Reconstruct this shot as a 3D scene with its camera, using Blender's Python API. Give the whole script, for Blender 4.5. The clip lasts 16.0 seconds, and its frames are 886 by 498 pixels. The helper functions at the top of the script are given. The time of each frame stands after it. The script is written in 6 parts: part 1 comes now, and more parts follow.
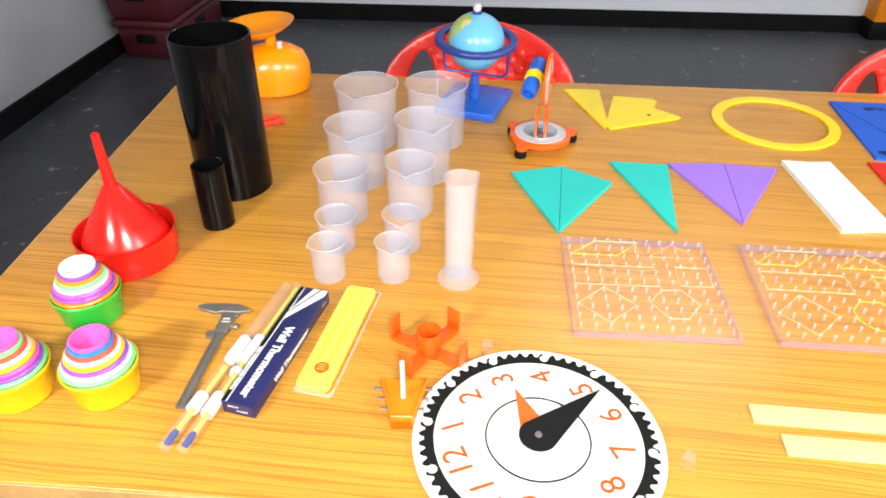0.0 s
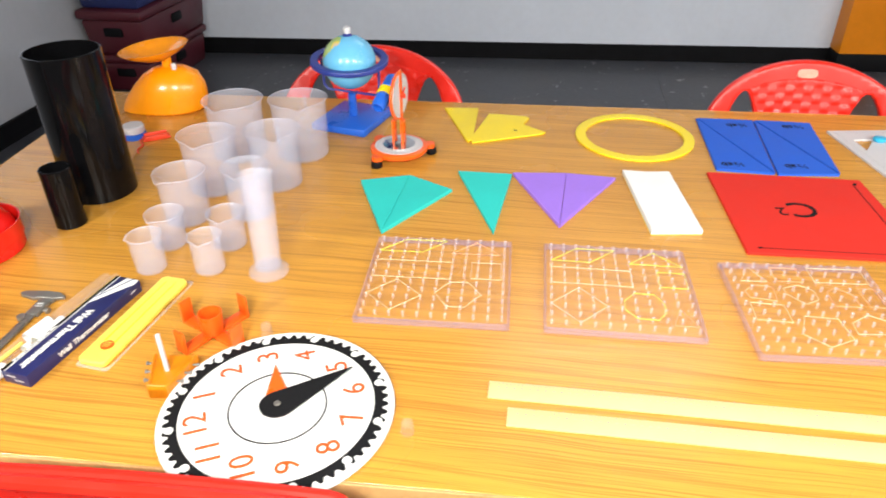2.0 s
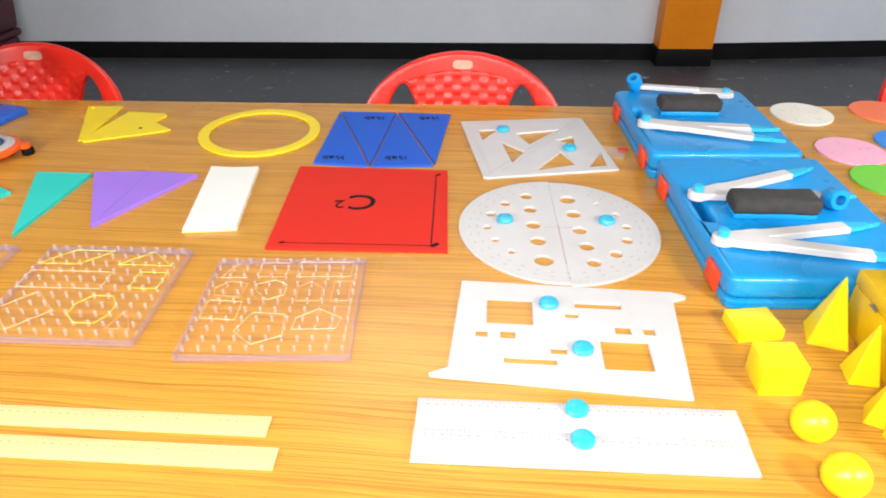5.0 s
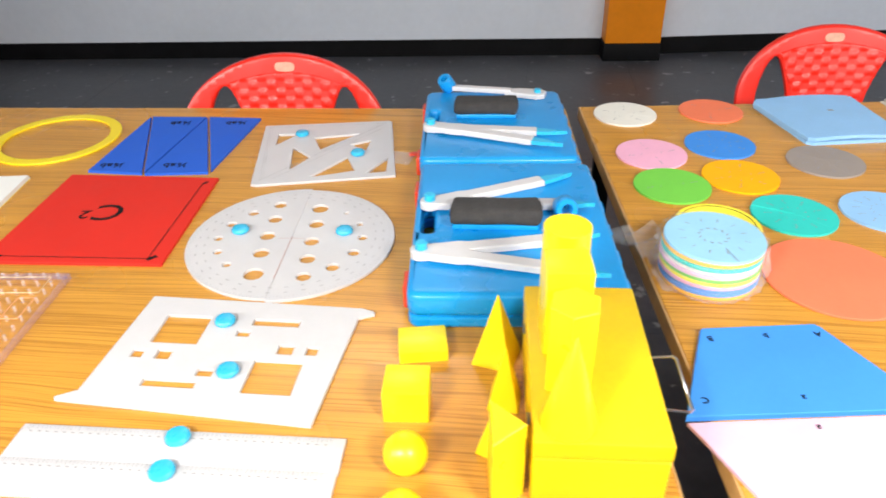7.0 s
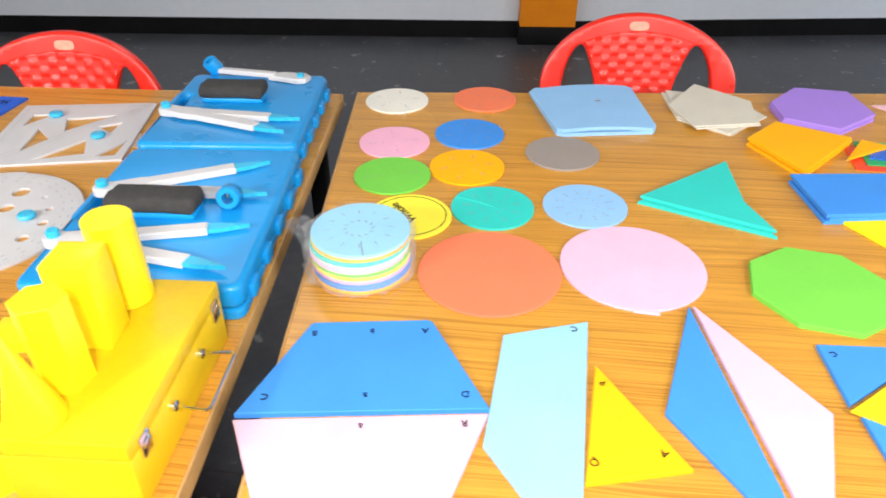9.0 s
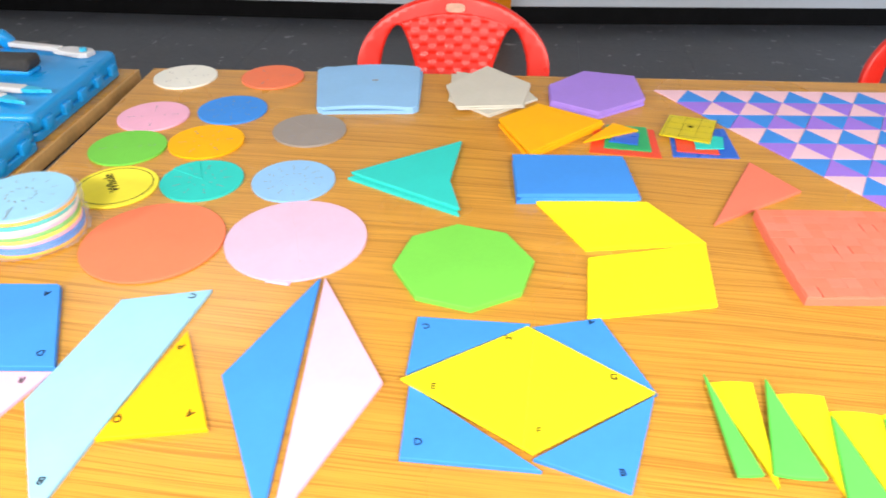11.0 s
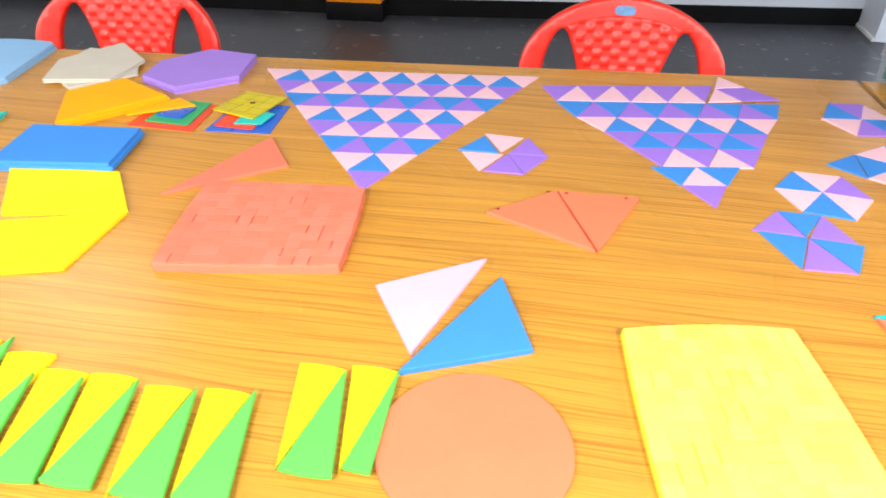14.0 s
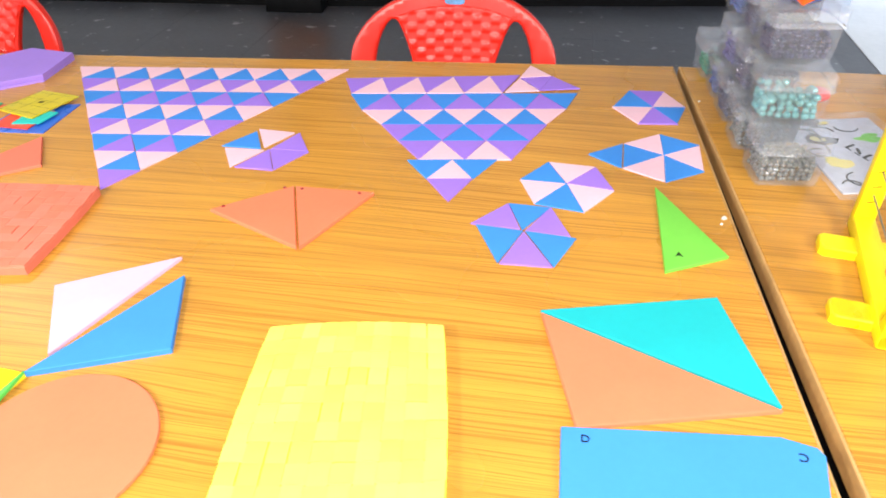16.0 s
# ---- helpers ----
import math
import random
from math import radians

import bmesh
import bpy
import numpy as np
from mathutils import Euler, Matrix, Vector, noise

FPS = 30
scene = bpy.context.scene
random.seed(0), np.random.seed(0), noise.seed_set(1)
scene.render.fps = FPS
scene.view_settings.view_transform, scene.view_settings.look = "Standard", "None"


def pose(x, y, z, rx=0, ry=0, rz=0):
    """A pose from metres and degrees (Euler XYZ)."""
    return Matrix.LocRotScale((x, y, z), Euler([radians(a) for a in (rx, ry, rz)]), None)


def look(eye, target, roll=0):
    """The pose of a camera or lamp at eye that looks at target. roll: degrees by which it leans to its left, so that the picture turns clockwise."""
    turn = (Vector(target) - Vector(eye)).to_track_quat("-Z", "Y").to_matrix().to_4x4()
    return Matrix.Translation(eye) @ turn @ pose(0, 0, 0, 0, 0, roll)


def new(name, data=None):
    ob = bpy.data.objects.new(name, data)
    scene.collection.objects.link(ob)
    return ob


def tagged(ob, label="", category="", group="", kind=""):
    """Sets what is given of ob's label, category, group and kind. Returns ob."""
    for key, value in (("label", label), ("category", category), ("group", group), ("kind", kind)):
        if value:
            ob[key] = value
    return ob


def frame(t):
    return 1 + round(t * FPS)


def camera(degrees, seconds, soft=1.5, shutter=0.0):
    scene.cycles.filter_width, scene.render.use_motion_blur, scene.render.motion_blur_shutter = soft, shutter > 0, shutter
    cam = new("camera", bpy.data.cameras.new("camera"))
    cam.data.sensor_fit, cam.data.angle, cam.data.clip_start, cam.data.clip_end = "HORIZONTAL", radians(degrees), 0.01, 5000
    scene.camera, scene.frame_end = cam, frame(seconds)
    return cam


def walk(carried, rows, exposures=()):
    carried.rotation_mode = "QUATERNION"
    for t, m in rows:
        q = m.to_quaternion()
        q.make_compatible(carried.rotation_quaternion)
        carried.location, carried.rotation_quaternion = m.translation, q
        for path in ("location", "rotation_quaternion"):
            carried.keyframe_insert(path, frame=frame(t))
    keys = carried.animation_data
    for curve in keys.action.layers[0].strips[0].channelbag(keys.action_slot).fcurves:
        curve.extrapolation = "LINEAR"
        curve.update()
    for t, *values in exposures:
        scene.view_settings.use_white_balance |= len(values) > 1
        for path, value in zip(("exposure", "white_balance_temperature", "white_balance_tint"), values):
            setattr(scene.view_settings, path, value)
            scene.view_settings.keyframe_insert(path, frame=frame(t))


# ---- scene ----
cam = camera(64.8, 16.0, soft=1.8, shutter=0.3)
PATH = [
    (0, (-0.097, -0.731, 1.402), (-0.279, 0.886, 0.239), 0.6),
    (0.5, (-0.031, -0.737, 1.398), (-0.269, 0.881, 0.247), -0.1),
    (1, (0.065, -0.754, 1.393), (-0.226, 0.866, 0.257), -0.8),
    (1.5, (0.164, -0.777, 1.388), (-0.117, 0.864, 0.279), 0.2),
    (2, (0.259, -0.782, 1.389), (-0.006, 0.885, 0.315), -0.5),
    (2.5, (0.377, -0.761, 1.385), (0.221, 0.935, 0.335), -0.1),
    (3, (0.505, -0.733, 1.376), (0.438, 0.959, 0.311), -1.0),
    (3.2, (0.545, -0.72, 1.373), (0.492, 0.961, 0.291), -0.9),
    (5.3, (1.029, -0.65, 1.345), (0.898, 1.038, 0.28), 0.2),
    (5.5, (1.071, -0.639, 1.342), (0.944, 1.045, 0.27), 0.5),
    (6, (1.199, -0.606, 1.343), (1.041, 1.068, 0.26), 0.9),
    (6.5, (1.301, -0.584, 1.345), (1.149, 1.089, 0.26), -0.5),
    (7, (1.434, -0.57, 1.346), (1.248, 1.105, 0.269), -1.3),
    (7.5, (1.58, -0.572, 1.352), (1.371, 1.096, 0.269), 0.1),
    (8, (1.699, -0.557, 1.35), (1.488, 1.112, 0.269), -0.6),
    (8.5, (1.801, -0.529, 1.342), (1.621, 1.139, 0.252), -0.2),
    (8.7, (1.849, -0.514, 1.345), (1.691, 1.145, 0.239), 0.1),
    (10.8, (2.395, -0.474, 1.342), (2.166, 1.144, 0.189), 0.5),
    (11, (2.445, -0.47, 1.34), (2.237, 1.152, 0.188), 0.5),
    (11.5, (2.583, -0.446, 1.326), (2.415, 1.188, 0.186), 1.4),
    (12, (2.739, -0.42, 1.325), (2.573, 1.183, 0.141), 2.3),
    (12.5, (2.874, -0.395, 1.322), (2.667, 1.221, 0.161), -0.6),
    (13, (3.052, -0.388, 1.325), (2.785, 1.218, 0.163), 0.8),
    (13.5, (3.192, -0.388, 1.322), (2.947, 1.222, 0.162), 1.7),
    (14, (3.318, -0.368, 1.314), (3.072, 1.246, 0.159), 1.1),
    (14.5, (3.439, -0.338, 1.317), (3.248, 1.257, 0.125), 2.7),
    (15, (3.545, -0.307, 1.32), (3.329, 1.272, 0.111), 1.2),
    (15.5, (3.635, -0.287, 1.321), (3.411, 1.302, 0.128), 0.9),
    (16, (3.747, -0.285, 1.321), (3.459, 1.303, 0.14), -0.7),
]
walk(cam, [(t, look(eye, target, roll)) for t, eye, target, roll in PATH],
     [(0.0, 0.2), (3.0, 0.02), (5.5, -0.05), (8.5, -0.1), (11.5, -0.1), (16.0, 0.05)])

# ---- world and lights ----
world = bpy.data.worlds.new("world")
scene.world = world
world.use_nodes = True
world.node_tree.nodes["Background"].inputs["Color"].default_value = (0.5, 0.55, 0.62, 1)
world.node_tree.nodes["Background"].inputs["Strength"].default_value = 3.2


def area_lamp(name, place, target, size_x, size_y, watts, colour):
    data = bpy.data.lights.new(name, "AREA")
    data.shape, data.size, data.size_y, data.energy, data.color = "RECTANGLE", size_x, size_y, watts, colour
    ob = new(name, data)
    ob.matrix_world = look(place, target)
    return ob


# added row of bright fills over the tables' near edge imitates a camera-borne light
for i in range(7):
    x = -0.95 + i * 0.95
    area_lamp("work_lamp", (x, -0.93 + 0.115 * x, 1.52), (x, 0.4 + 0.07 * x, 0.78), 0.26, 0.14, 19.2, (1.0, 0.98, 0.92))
# two unseen fills at ceiling height, added to brighten back wall and right end
for x, y, watts in ((0.7, 2.3, 14.0), (4.3, 0.9, 3.0)):
    area_lamp("ceiling_lamp", (x, y, 2.72), (x, y, 0.0), 1.3, 0.3, watts, (0.9, 0.96, 1.0))

# ---- materials ----
def material(name, colour, rough=0.5, vary=0.12, scale=30.0, bump=0.0, bump_scale=200.0, metal=0.0, coat=0.0, sheen=0.0, sss=0.0, spec=0.5):
    m = bpy.data.materials.new(name)
    m.use_nodes = True
    nt = m.node_tree
    b = nt.nodes["Principled BSDF"]
    b.inputs["Metallic"].default_value = metal
    b.inputs["Coat Weight"].default_value = coat
    b.inputs["Specular IOR Level"].default_value = spec
    b.inputs["Sheen Weight"].default_value = sheen
    if sss:
        b.inputs["Subsurface Weight"].default_value = sss
        b.inputs["Subsurface Radius"].default_value = (0.01, 0.008, 0.006)
    co = nt.nodes.new("ShaderNodeTexCoord")
    n1 = nt.nodes.new("ShaderNodeTexNoise")
    n1.inputs["Scale"].default_value, n1.inputs["Detail"].default_value = scale, 4
    n2 = nt.nodes.new("ShaderNodeTexNoise")
    n2.inputs["Scale"].default_value, n2.inputs["Detail"].default_value = scale * 9, 3
    nt.links.new(co.outputs["Object"], n1.inputs["Vector"])
    nt.links.new(co.outputs["Object"], n2.inputs["Vector"])
    add = nt.nodes.new("ShaderNodeMath")
    add.operation = "MULTIPLY_ADD"
    add.inputs[1].default_value = 0.5
    nt.links.new(n2.outputs["Fac"], add.inputs[0])
    nt.links.new(n1.outputs["Fac"], add.inputs[2])
    ramp = nt.nodes.new("ShaderNodeMapRange")
    ramp.inputs["From Min"].default_value, ramp.inputs["From Max"].default_value = 0.45, 1.05
    ramp.inputs["To Min"].default_value, ramp.inputs["To Max"].default_value = 1 - vary, 1 + vary
    nt.links.new(add.outputs[0], ramp.inputs["Value"])
    mix = nt.nodes.new("ShaderNodeMix")
    mix.data_type, mix.blend_type = "RGBA", "MULTIPLY"
    mix.inputs["Factor"].default_value = 1.0
    mix.inputs["A"].default_value = (*colour, 1)
    nt.links.new(ramp.outputs["Result"], mix.inputs["B"])
    nt.links.new(mix.outputs["Result"], b.inputs["Base Color"])
    rr = nt.nodes.new("ShaderNodeMapRange")
    rr.inputs["From Min"].default_value, rr.inputs["From Max"].default_value = 0.3, 0.7
    rr.inputs["To Min"].default_value, rr.inputs["To Max"].default_value = max(rough - 0.06, 0.02), min(rough + 0.08, 1)
    nt.links.new(n1.outputs["Fac"], rr.inputs["Value"])
    nt.links.new(rr.outputs["Result"], b.inputs["Roughness"])
    if bump:
        n3 = nt.nodes.new("ShaderNodeTexNoise")
        n3.inputs["Scale"].default_value = bump_scale
        nt.links.new(co.outputs["Object"], n3.inputs["Vector"])
        bp = nt.nodes.new("ShaderNodeBump")
        bp.inputs["Strength"].default_value, bp.inputs["Distance"].default_value = bump, 0.002
        nt.links.new(n3.outputs["Fac"], bp.inputs["Height"])
        nt.links.new(bp.outputs["Normal"], b.inputs["Normal"])
    return m


def clear(name, colour, rough, mist, ior=1.46):
    """See-through plastic: mist is how much of the surface is milky."""
    m = bpy.data.materials.new(name)
    m.use_nodes = True
    nt = m.node_tree
    b = nt.nodes["Principled BSDF"]
    b.inputs["Base Color"].default_value = (*colour, 1)
    b.inputs["Roughness"].default_value = rough
    b.inputs["IOR"].default_value = ior
    t = nt.nodes.new("ShaderNodeBsdfTransparent")
    t.inputs["Color"].default_value = (*[0.35 * c + 0.65 for c in colour], 1)
    n = nt.nodes.new("ShaderNodeTexNoise")
    n.inputs["Scale"].default_value = 25
    r = nt.nodes.new("ShaderNodeMapRange")
    r.inputs["To Min"].default_value, r.inputs["To Max"].default_value = mist * 0.8, mist * 1.2
    mix = nt.nodes.new("ShaderNodeMixShader")
    nt.links.new(n.outputs["Fac"], r.inputs["Value"])
    nt.links.new(r.outputs["Result"], mix.inputs["Fac"])
    nt.links.new(t.outputs["BSDF"], mix.inputs[1])
    nt.links.new(b.outputs["BSDF"], mix.inputs[2])
    nt.links.new(mix.outputs["Shader"], nt.nodes["Material Output"].inputs["Surface"])
    return m


def wood(name, light, dark, rough):
    m = bpy.data.materials.new(name)
    m.use_nodes = True
    nt = m.node_tree
    b = nt.nodes["Principled BSDF"]
    co = nt.nodes.new("ShaderNodeTexCoord")

    # the grain drifts slowly, which closes some lines into long loops
    wide = nt.nodes.new("ShaderNodeMapping")
    wide.inputs["Scale"].default_value = (1.1, 4.5, 4.5)
    nt.links.new(co.outputs["Object"], wide.inputs["Vector"])
    drift = nt.nodes.new("ShaderNodeTexNoise")
    drift.inputs["Scale"].default_value, drift.inputs["Detail"].default_value = 1.6, 2
    nt.links.new(wide.outputs["Vector"], drift.inputs["Vector"])
    swing = nt.nodes.new("ShaderNodeVectorMath")
    swing.operation = "MULTIPLY_ADD"
    swing.inputs[1].default_value = (0.0, 0.05, 0.0)
    nt.links.new(drift.outputs["Color"], swing.inputs[0])
    nt.links.new(co.outputs["Object"], swing.inputs[2])

    def streaks(sx, sy, scale, detail, lo, hi, warp=0.0):
        mp = nt.nodes.new("ShaderNodeMapping")
        mp.inputs["Scale"].default_value = (sx, sy, sy)
        nt.links.new(swing.outputs["Vector"], mp.inputs["Vector"])
        n = nt.nodes.new("ShaderNodeTexNoise")
        n.inputs["Scale"].default_value, n.inputs["Detail"].default_value, n.inputs["Distortion"].default_value = scale, detail, warp
        nt.links.new(mp.outputs["Vector"], n.inputs["Vector"])
        r = nt.nodes.new("ShaderNodeMapRange")
        r.inputs["From Min"].default_value, r.inputs["From Max"].default_value = lo, hi
        nt.links.new(n.outputs["Fac"], r.inputs["Value"])
        return r.outputs["Result"]

    broad = streaks(0.6, 18.0, 2.0, 5, 0.3, 0.75, 0.7)
    fine = streaks(1.3, 165.0, 2.0, 4, 0.5, 0.64, 0.1)
    pores = streaks(4.0, 380.0, 2.0, 2, 0.5, 0.68, 0.1)
    ramp = nt.nodes.new("ShaderNodeMix")
    ramp.data_type = "RGBA"
    ramp.inputs["A"].default_value = (*light, 1)
    ramp.inputs["B"].default_value = (*[0.72 * a + 0.28 * d for a, d in zip(light, dark)], 1)
    nt.links.new(broad, ramp.inputs["Factor"])
    mul = nt.nodes.new("ShaderNodeMath")
    mul.operation = "MULTIPLY"
    mul.inputs[1].default_value = 0.44
    nt.links.new(fine, mul.inputs[0])
    two = nt.nodes.new("ShaderNodeMix")
    two.data_type = "RGBA"
    two.inputs["B"].default_value = (*dark, 1)
    nt.links.new(mul.outputs[0], two.inputs["Factor"])
    nt.links.new(ramp.outputs["Result"], two.inputs["A"])
    mul2 = nt.nodes.new("ShaderNodeMath")
    mul2.operation = "MULTIPLY"
    mul2.inputs[1].default_value = 0.34
    nt.links.new(pores, mul2.inputs[0])
    three = nt.nodes.new("ShaderNodeMix")
    three.data_type = "RGBA"
    three.inputs["B"].default_value = (*dark, 1)
    nt.links.new(mul2.outputs[0], three.inputs["Factor"])
    nt.links.new(two.outputs["Result"], three.inputs["A"])
    nt.links.new(three.outputs["Result"], b.inputs["Base Color"])
    smear = nt.nodes.new("ShaderNodeTexNoise")
    smear.inputs["Scale"].default_value = 3.5
    nt.links.new(co.outputs["Object"], smear.inputs["Vector"])
    r = nt.nodes.new("ShaderNodeMapRange")
    r.inputs["To Min"].default_value, r.inputs["To Max"].default_value = rough - 0.08, rough + 0.1
    nt.links.new(smear.outputs["Fac"], r.inputs["Value"])
    nt.links.new(r.outputs["Result"], b.inputs["Roughness"])
    bp = nt.nodes.new("ShaderNodeBump")
    bp.inputs["Strength"].default_value, bp.inputs["Distance"].default_value = 0.08, 0.001
    nt.links.new(pores, bp.inputs["Height"])
    nt.links.new(bp.outputs["Normal"], b.inputs["Normal"])
    return m


def foam_mat(name, colour):
    return material(name, colour, rough=0.75, vary=0.05, scale=14, bump=0.12, bump_scale=700, spec=0.22)


WOOD = wood("laminate", (0.67, 0.325, 0.045), (0.2, 0.064, 0.009), 0.25)
EDGE = material("raw_edge", (0.52, 0.3, 0.11), 0.6, 0.25, 12)
BLACK = material("black_paint", (0.006, 0.006, 0.007), 0.55, 0.3, 8, spec=0.1)
FLOOR = material("dark_tile", (0.06, 0.062, 0.07), 0.36, 0.35, 3.5, 0.04, 60, spec=0.35)
# pale scuffs and plaster splashes on the tiles
nt = FLOOR.node_tree
pb = nt.nodes["Principled BSDF"]
under = pb.inputs["Base Color"].links[0].from_socket
geo = nt.nodes.new("ShaderNodeNewGeometry")
spots = nt.nodes.new("ShaderNodeTexNoise")
spots.inputs["Scale"].default_value, spots.inputs["Detail"].default_value, spots.inputs["Roughness"].default_value = 11.0, 6, 0.6
nt.links.new(geo.outputs["Position"], spots.inputs["Vector"])
cutoff = nt.nodes.new("ShaderNodeMapRange")
cutoff.inputs["From Min"].default_value, cutoff.inputs["From Max"].default_value, cutoff.inputs["To Max"].default_value = 0.63, 0.675, 0.8
nt.links.new(spots.outputs["Fac"], cutoff.inputs["Value"])
scuff = nt.nodes.new("ShaderNodeMix")
scuff.data_type = "RGBA"
scuff.inputs["B"].default_value = (0.3, 0.3, 0.3, 1)
nt.links.new(cutoff.outputs["Result"], scuff.inputs["Factor"])
nt.links.new(under, scuff.inputs["A"])
nt.links.new(scuff.outputs["Result"], pb.inputs["Base Color"])
GROUT = material("grout", (0.08, 0.082, 0.09), 0.6)
WALLM = material("wall_paint", (0.65, 0.69, 0.77), 0.6, 0.05, 3, 0.06, 120)
# same finish as WALLM with a darker base colour, for the west wall
GREYWALL = material("wall_grey_darker", (0.42, 0.43, 0.46), 0.6, 0.05, 3, 0.06, 120)
WHITEWALL = material("white_paint", (0.8, 0.82, 0.84), 0.5, 0.04, 3)
CEIL = material("ceiling_paint", (0.7, 0.7, 0.7), 0.7, 0.04, 3)
ORANGEP = material("orange_paint", (0.82, 0.25, 0.005), 0.45, 0.08, 4)
CHAIRRED = material("red_plastic", (0.72, 0.018, 0.008), 0.32, 0.05, 12)
STICKER = material("pale_sticker", (0.62, 0.34, 0.25), 0.6, 0.2, 60)
STICKERB = material("blue_sticker", (0.1, 0.25, 0.5), 0.5, 0.4, 90)
MAROON = material("maroon_plastic", (0.075, 0.008, 0.016), 0.45, 0.15, 6)
NAVYBOX = material("navy_plastic", (0.02, 0.03, 0.12), 0.45, 0.15, 6)
BLACKGLOSS = material("black_acrylic", (0.003, 0.003, 0.0035), 0.08, 0.2, 9, spec=0.17)
ORANGE = material("orange_plastic", (0.9, 0.3, 0.002), 0.24, 0.05, 12)
ORANGERED = material("orange_red_plastic", (0.82, 0.11, 0.008), 0.3, 0.06, 20)
RED = material("red_gloss_plastic", (0.75, 0.014, 0.01), 0.2, 0.05, 20)
INK = material("black_ink", (0.008, 0.008, 0.009), 0.7, 0.2, 90, spec=0.15)
PAPER = material("white_board", (0.8, 0.8, 0.78), 0.5, 0.02, 30)
WHITEPL = material("white_plastic", (0.57, 0.56, 0.58), 0.4, 0.04, 30)
FAINT = material("faint_ink", (0.26, 0.26, 0.3), 0.7, 0.3, 200)
PALETICK = material("pale_print", (0.42, 0.41, 0.43), 0.6)
TICK = material("grey_print", (0.27, 0.27, 0.28), 0.6)
STEEL = material("steel", (0.27, 0.26, 0.24), 0.42, 0.15, 60, metal=0.7)
CHROME = material("chrome", (0.75, 0.75, 0.75), 0.12, 0.05, 30, metal=1.0)
BOXYELLOW = material("yellow_painted_wood", (0.76, 0.5, 0.004), 0.45, 0.08, 14, 0.08, 120)
KITYELLOW = material("yellow_plastic", (0.88, 0.67, 0.008), 0.33, 0.04, 20)
CASEBLUE = material("blue_plastic", (0.006, 0.27, 0.66), 0.3, 0.06, 12)
BUTTON = material("sky_blue_plastic", (0.03, 0.42, 0.68), 0.28, 0.04, 40)
LATCH = material("latch_red", (0.78, 0.06, 0.02), 0.35, 0.06, 30)
DUSTER = material("charcoal_felt", (0.035, 0.033, 0.034), 0.95, 0.35, 60, 0.6, 260)
RULERY = material("ruler_plastic", (0.66, 0.56, 0.25), 0.4, 0.04, 30)
STRIPY = material("yellow_strip_plastic", (0.86, 0.7, 0.1), 0.35, 0.05, 30)
NAVY = material("navy_card", (0.014, 0.017, 0.09), 0.35, 0.08, 40)
TOYBLUE = material("toy_blue", (0.015, 0.12, 0.6), 0.3, 0.05, 30)
TOYNAVY = material("toy_navy", (0.02, 0.04, 0.25), 0.35, 0.08, 30)
CLAY = clear("milky_plastic", (0.92, 0.92, 1.0), 0.28, 0.112)
CLAYTHIN = clear("thin_milky_plastic", (0.92, 0.92, 1.0), 0.25, 0.13)
RIMCLAY = clear("milky_rim", (0.9, 0.89, 0.97), 0.25, 0.2)
ACRYL = clear("clear_acrylic", (0.98, 0.95, 0.98), 0.06, 0.014)
RIMM = clear("rim_acrylic", (0.8, 0.72, 0.92), 0.08, 0.1)
PEGM = clear("peg_acrylic", (0.95, 0.9, 0.95), 0.1, 0.17)
BOXCLR = clear("box_plastic", (0.9, 0.92, 0.97), 0.1, 0.05)
BOXLID = clear("lid_plastic", (0.9, 0.92, 0.97), 0.12, 0.1)
ACRYLT = clear("clear_stopper_plastic", (0.9, 0.86, 0.86), 0.06, 0.07)
BAGM = clear("polythene", (0.95, 0.95, 0.97), 0.05, 0.13)
GLASS = clear("glass_tube", (0.97, 0.97, 0.98), 0.05, 0.07)
F = {k: foam_mat("foam_" + k, c) for k, c in {
    "blue": (0.05, 0.255, 0.74), "sky": (0.29, 0.55, 0.76), "paleblue": (0.27, 0.5, 0.8), "pink": (0.72, 0.46, 0.62),
    "rose": (0.82, 0.42, 0.58), "salmon": (0.82, 0.2, 0.1), "yellow": (0.88, 0.72, 0.012), "green": (0.17, 0.56, 0.07),
    "teal": (0.03, 0.54, 0.49), "purple": (0.33, 0.18, 0.72), "amber": (0.9, 0.42, 0.003), "red": (0.62, 0.025, 0.015),
    "cobalt": (0.022, 0.11, 0.58), "white": (0.78, 0.76, 0.7), "grey": (0.3, 0.26, 0.24), "cyan": (0.012, 0.42, 0.46),
    "brick": (0.78, 0.19, 0.12), "lemon": (0.9, 0.78, 0.06), "violet": (0.36, 0.22, 0.72), "ivory": (0.6, 0.57, 0.5), "gold": (0.86, 0.46, 0.005), "leaf": (0.11, 0.56, 0.09)}.items()}


# ---- shape helpers ----
def finish(bm, smooth=35):
    me = bpy.data.meshes.new("mesh")
    bmesh.ops.recalc_face_normals(bm, faces=bm.faces)
    bm.to_mesh(me)
    bm.free()
    if smooth:
        for p in me.polygons:
            p.use_smooth = True
        me.set_sharp_from_angle(angle=radians(smooth))
    return me


def thing(name, place, label, category, rz=0.0, group="", kind=""):
    ob = new(name)
    ob.empty_display_size = 0.05
    ob.matrix_world = pose(*place, 0, 0, rz)
    return tagged(ob, label, category, group, kind)


def part(name, shape, mat, parent=None, label="", place=None, smooth=35):
    me = finish(shape, smooth) if isinstance(shape, bmesh.types.BMesh) else shape
    if not me.materials:
        me.materials.append(mat)
    ob = new(name, me)
    if parent:
        ob.parent = parent
    if place is not None:
        ob.matrix_basis = place
    return tagged(ob, label)


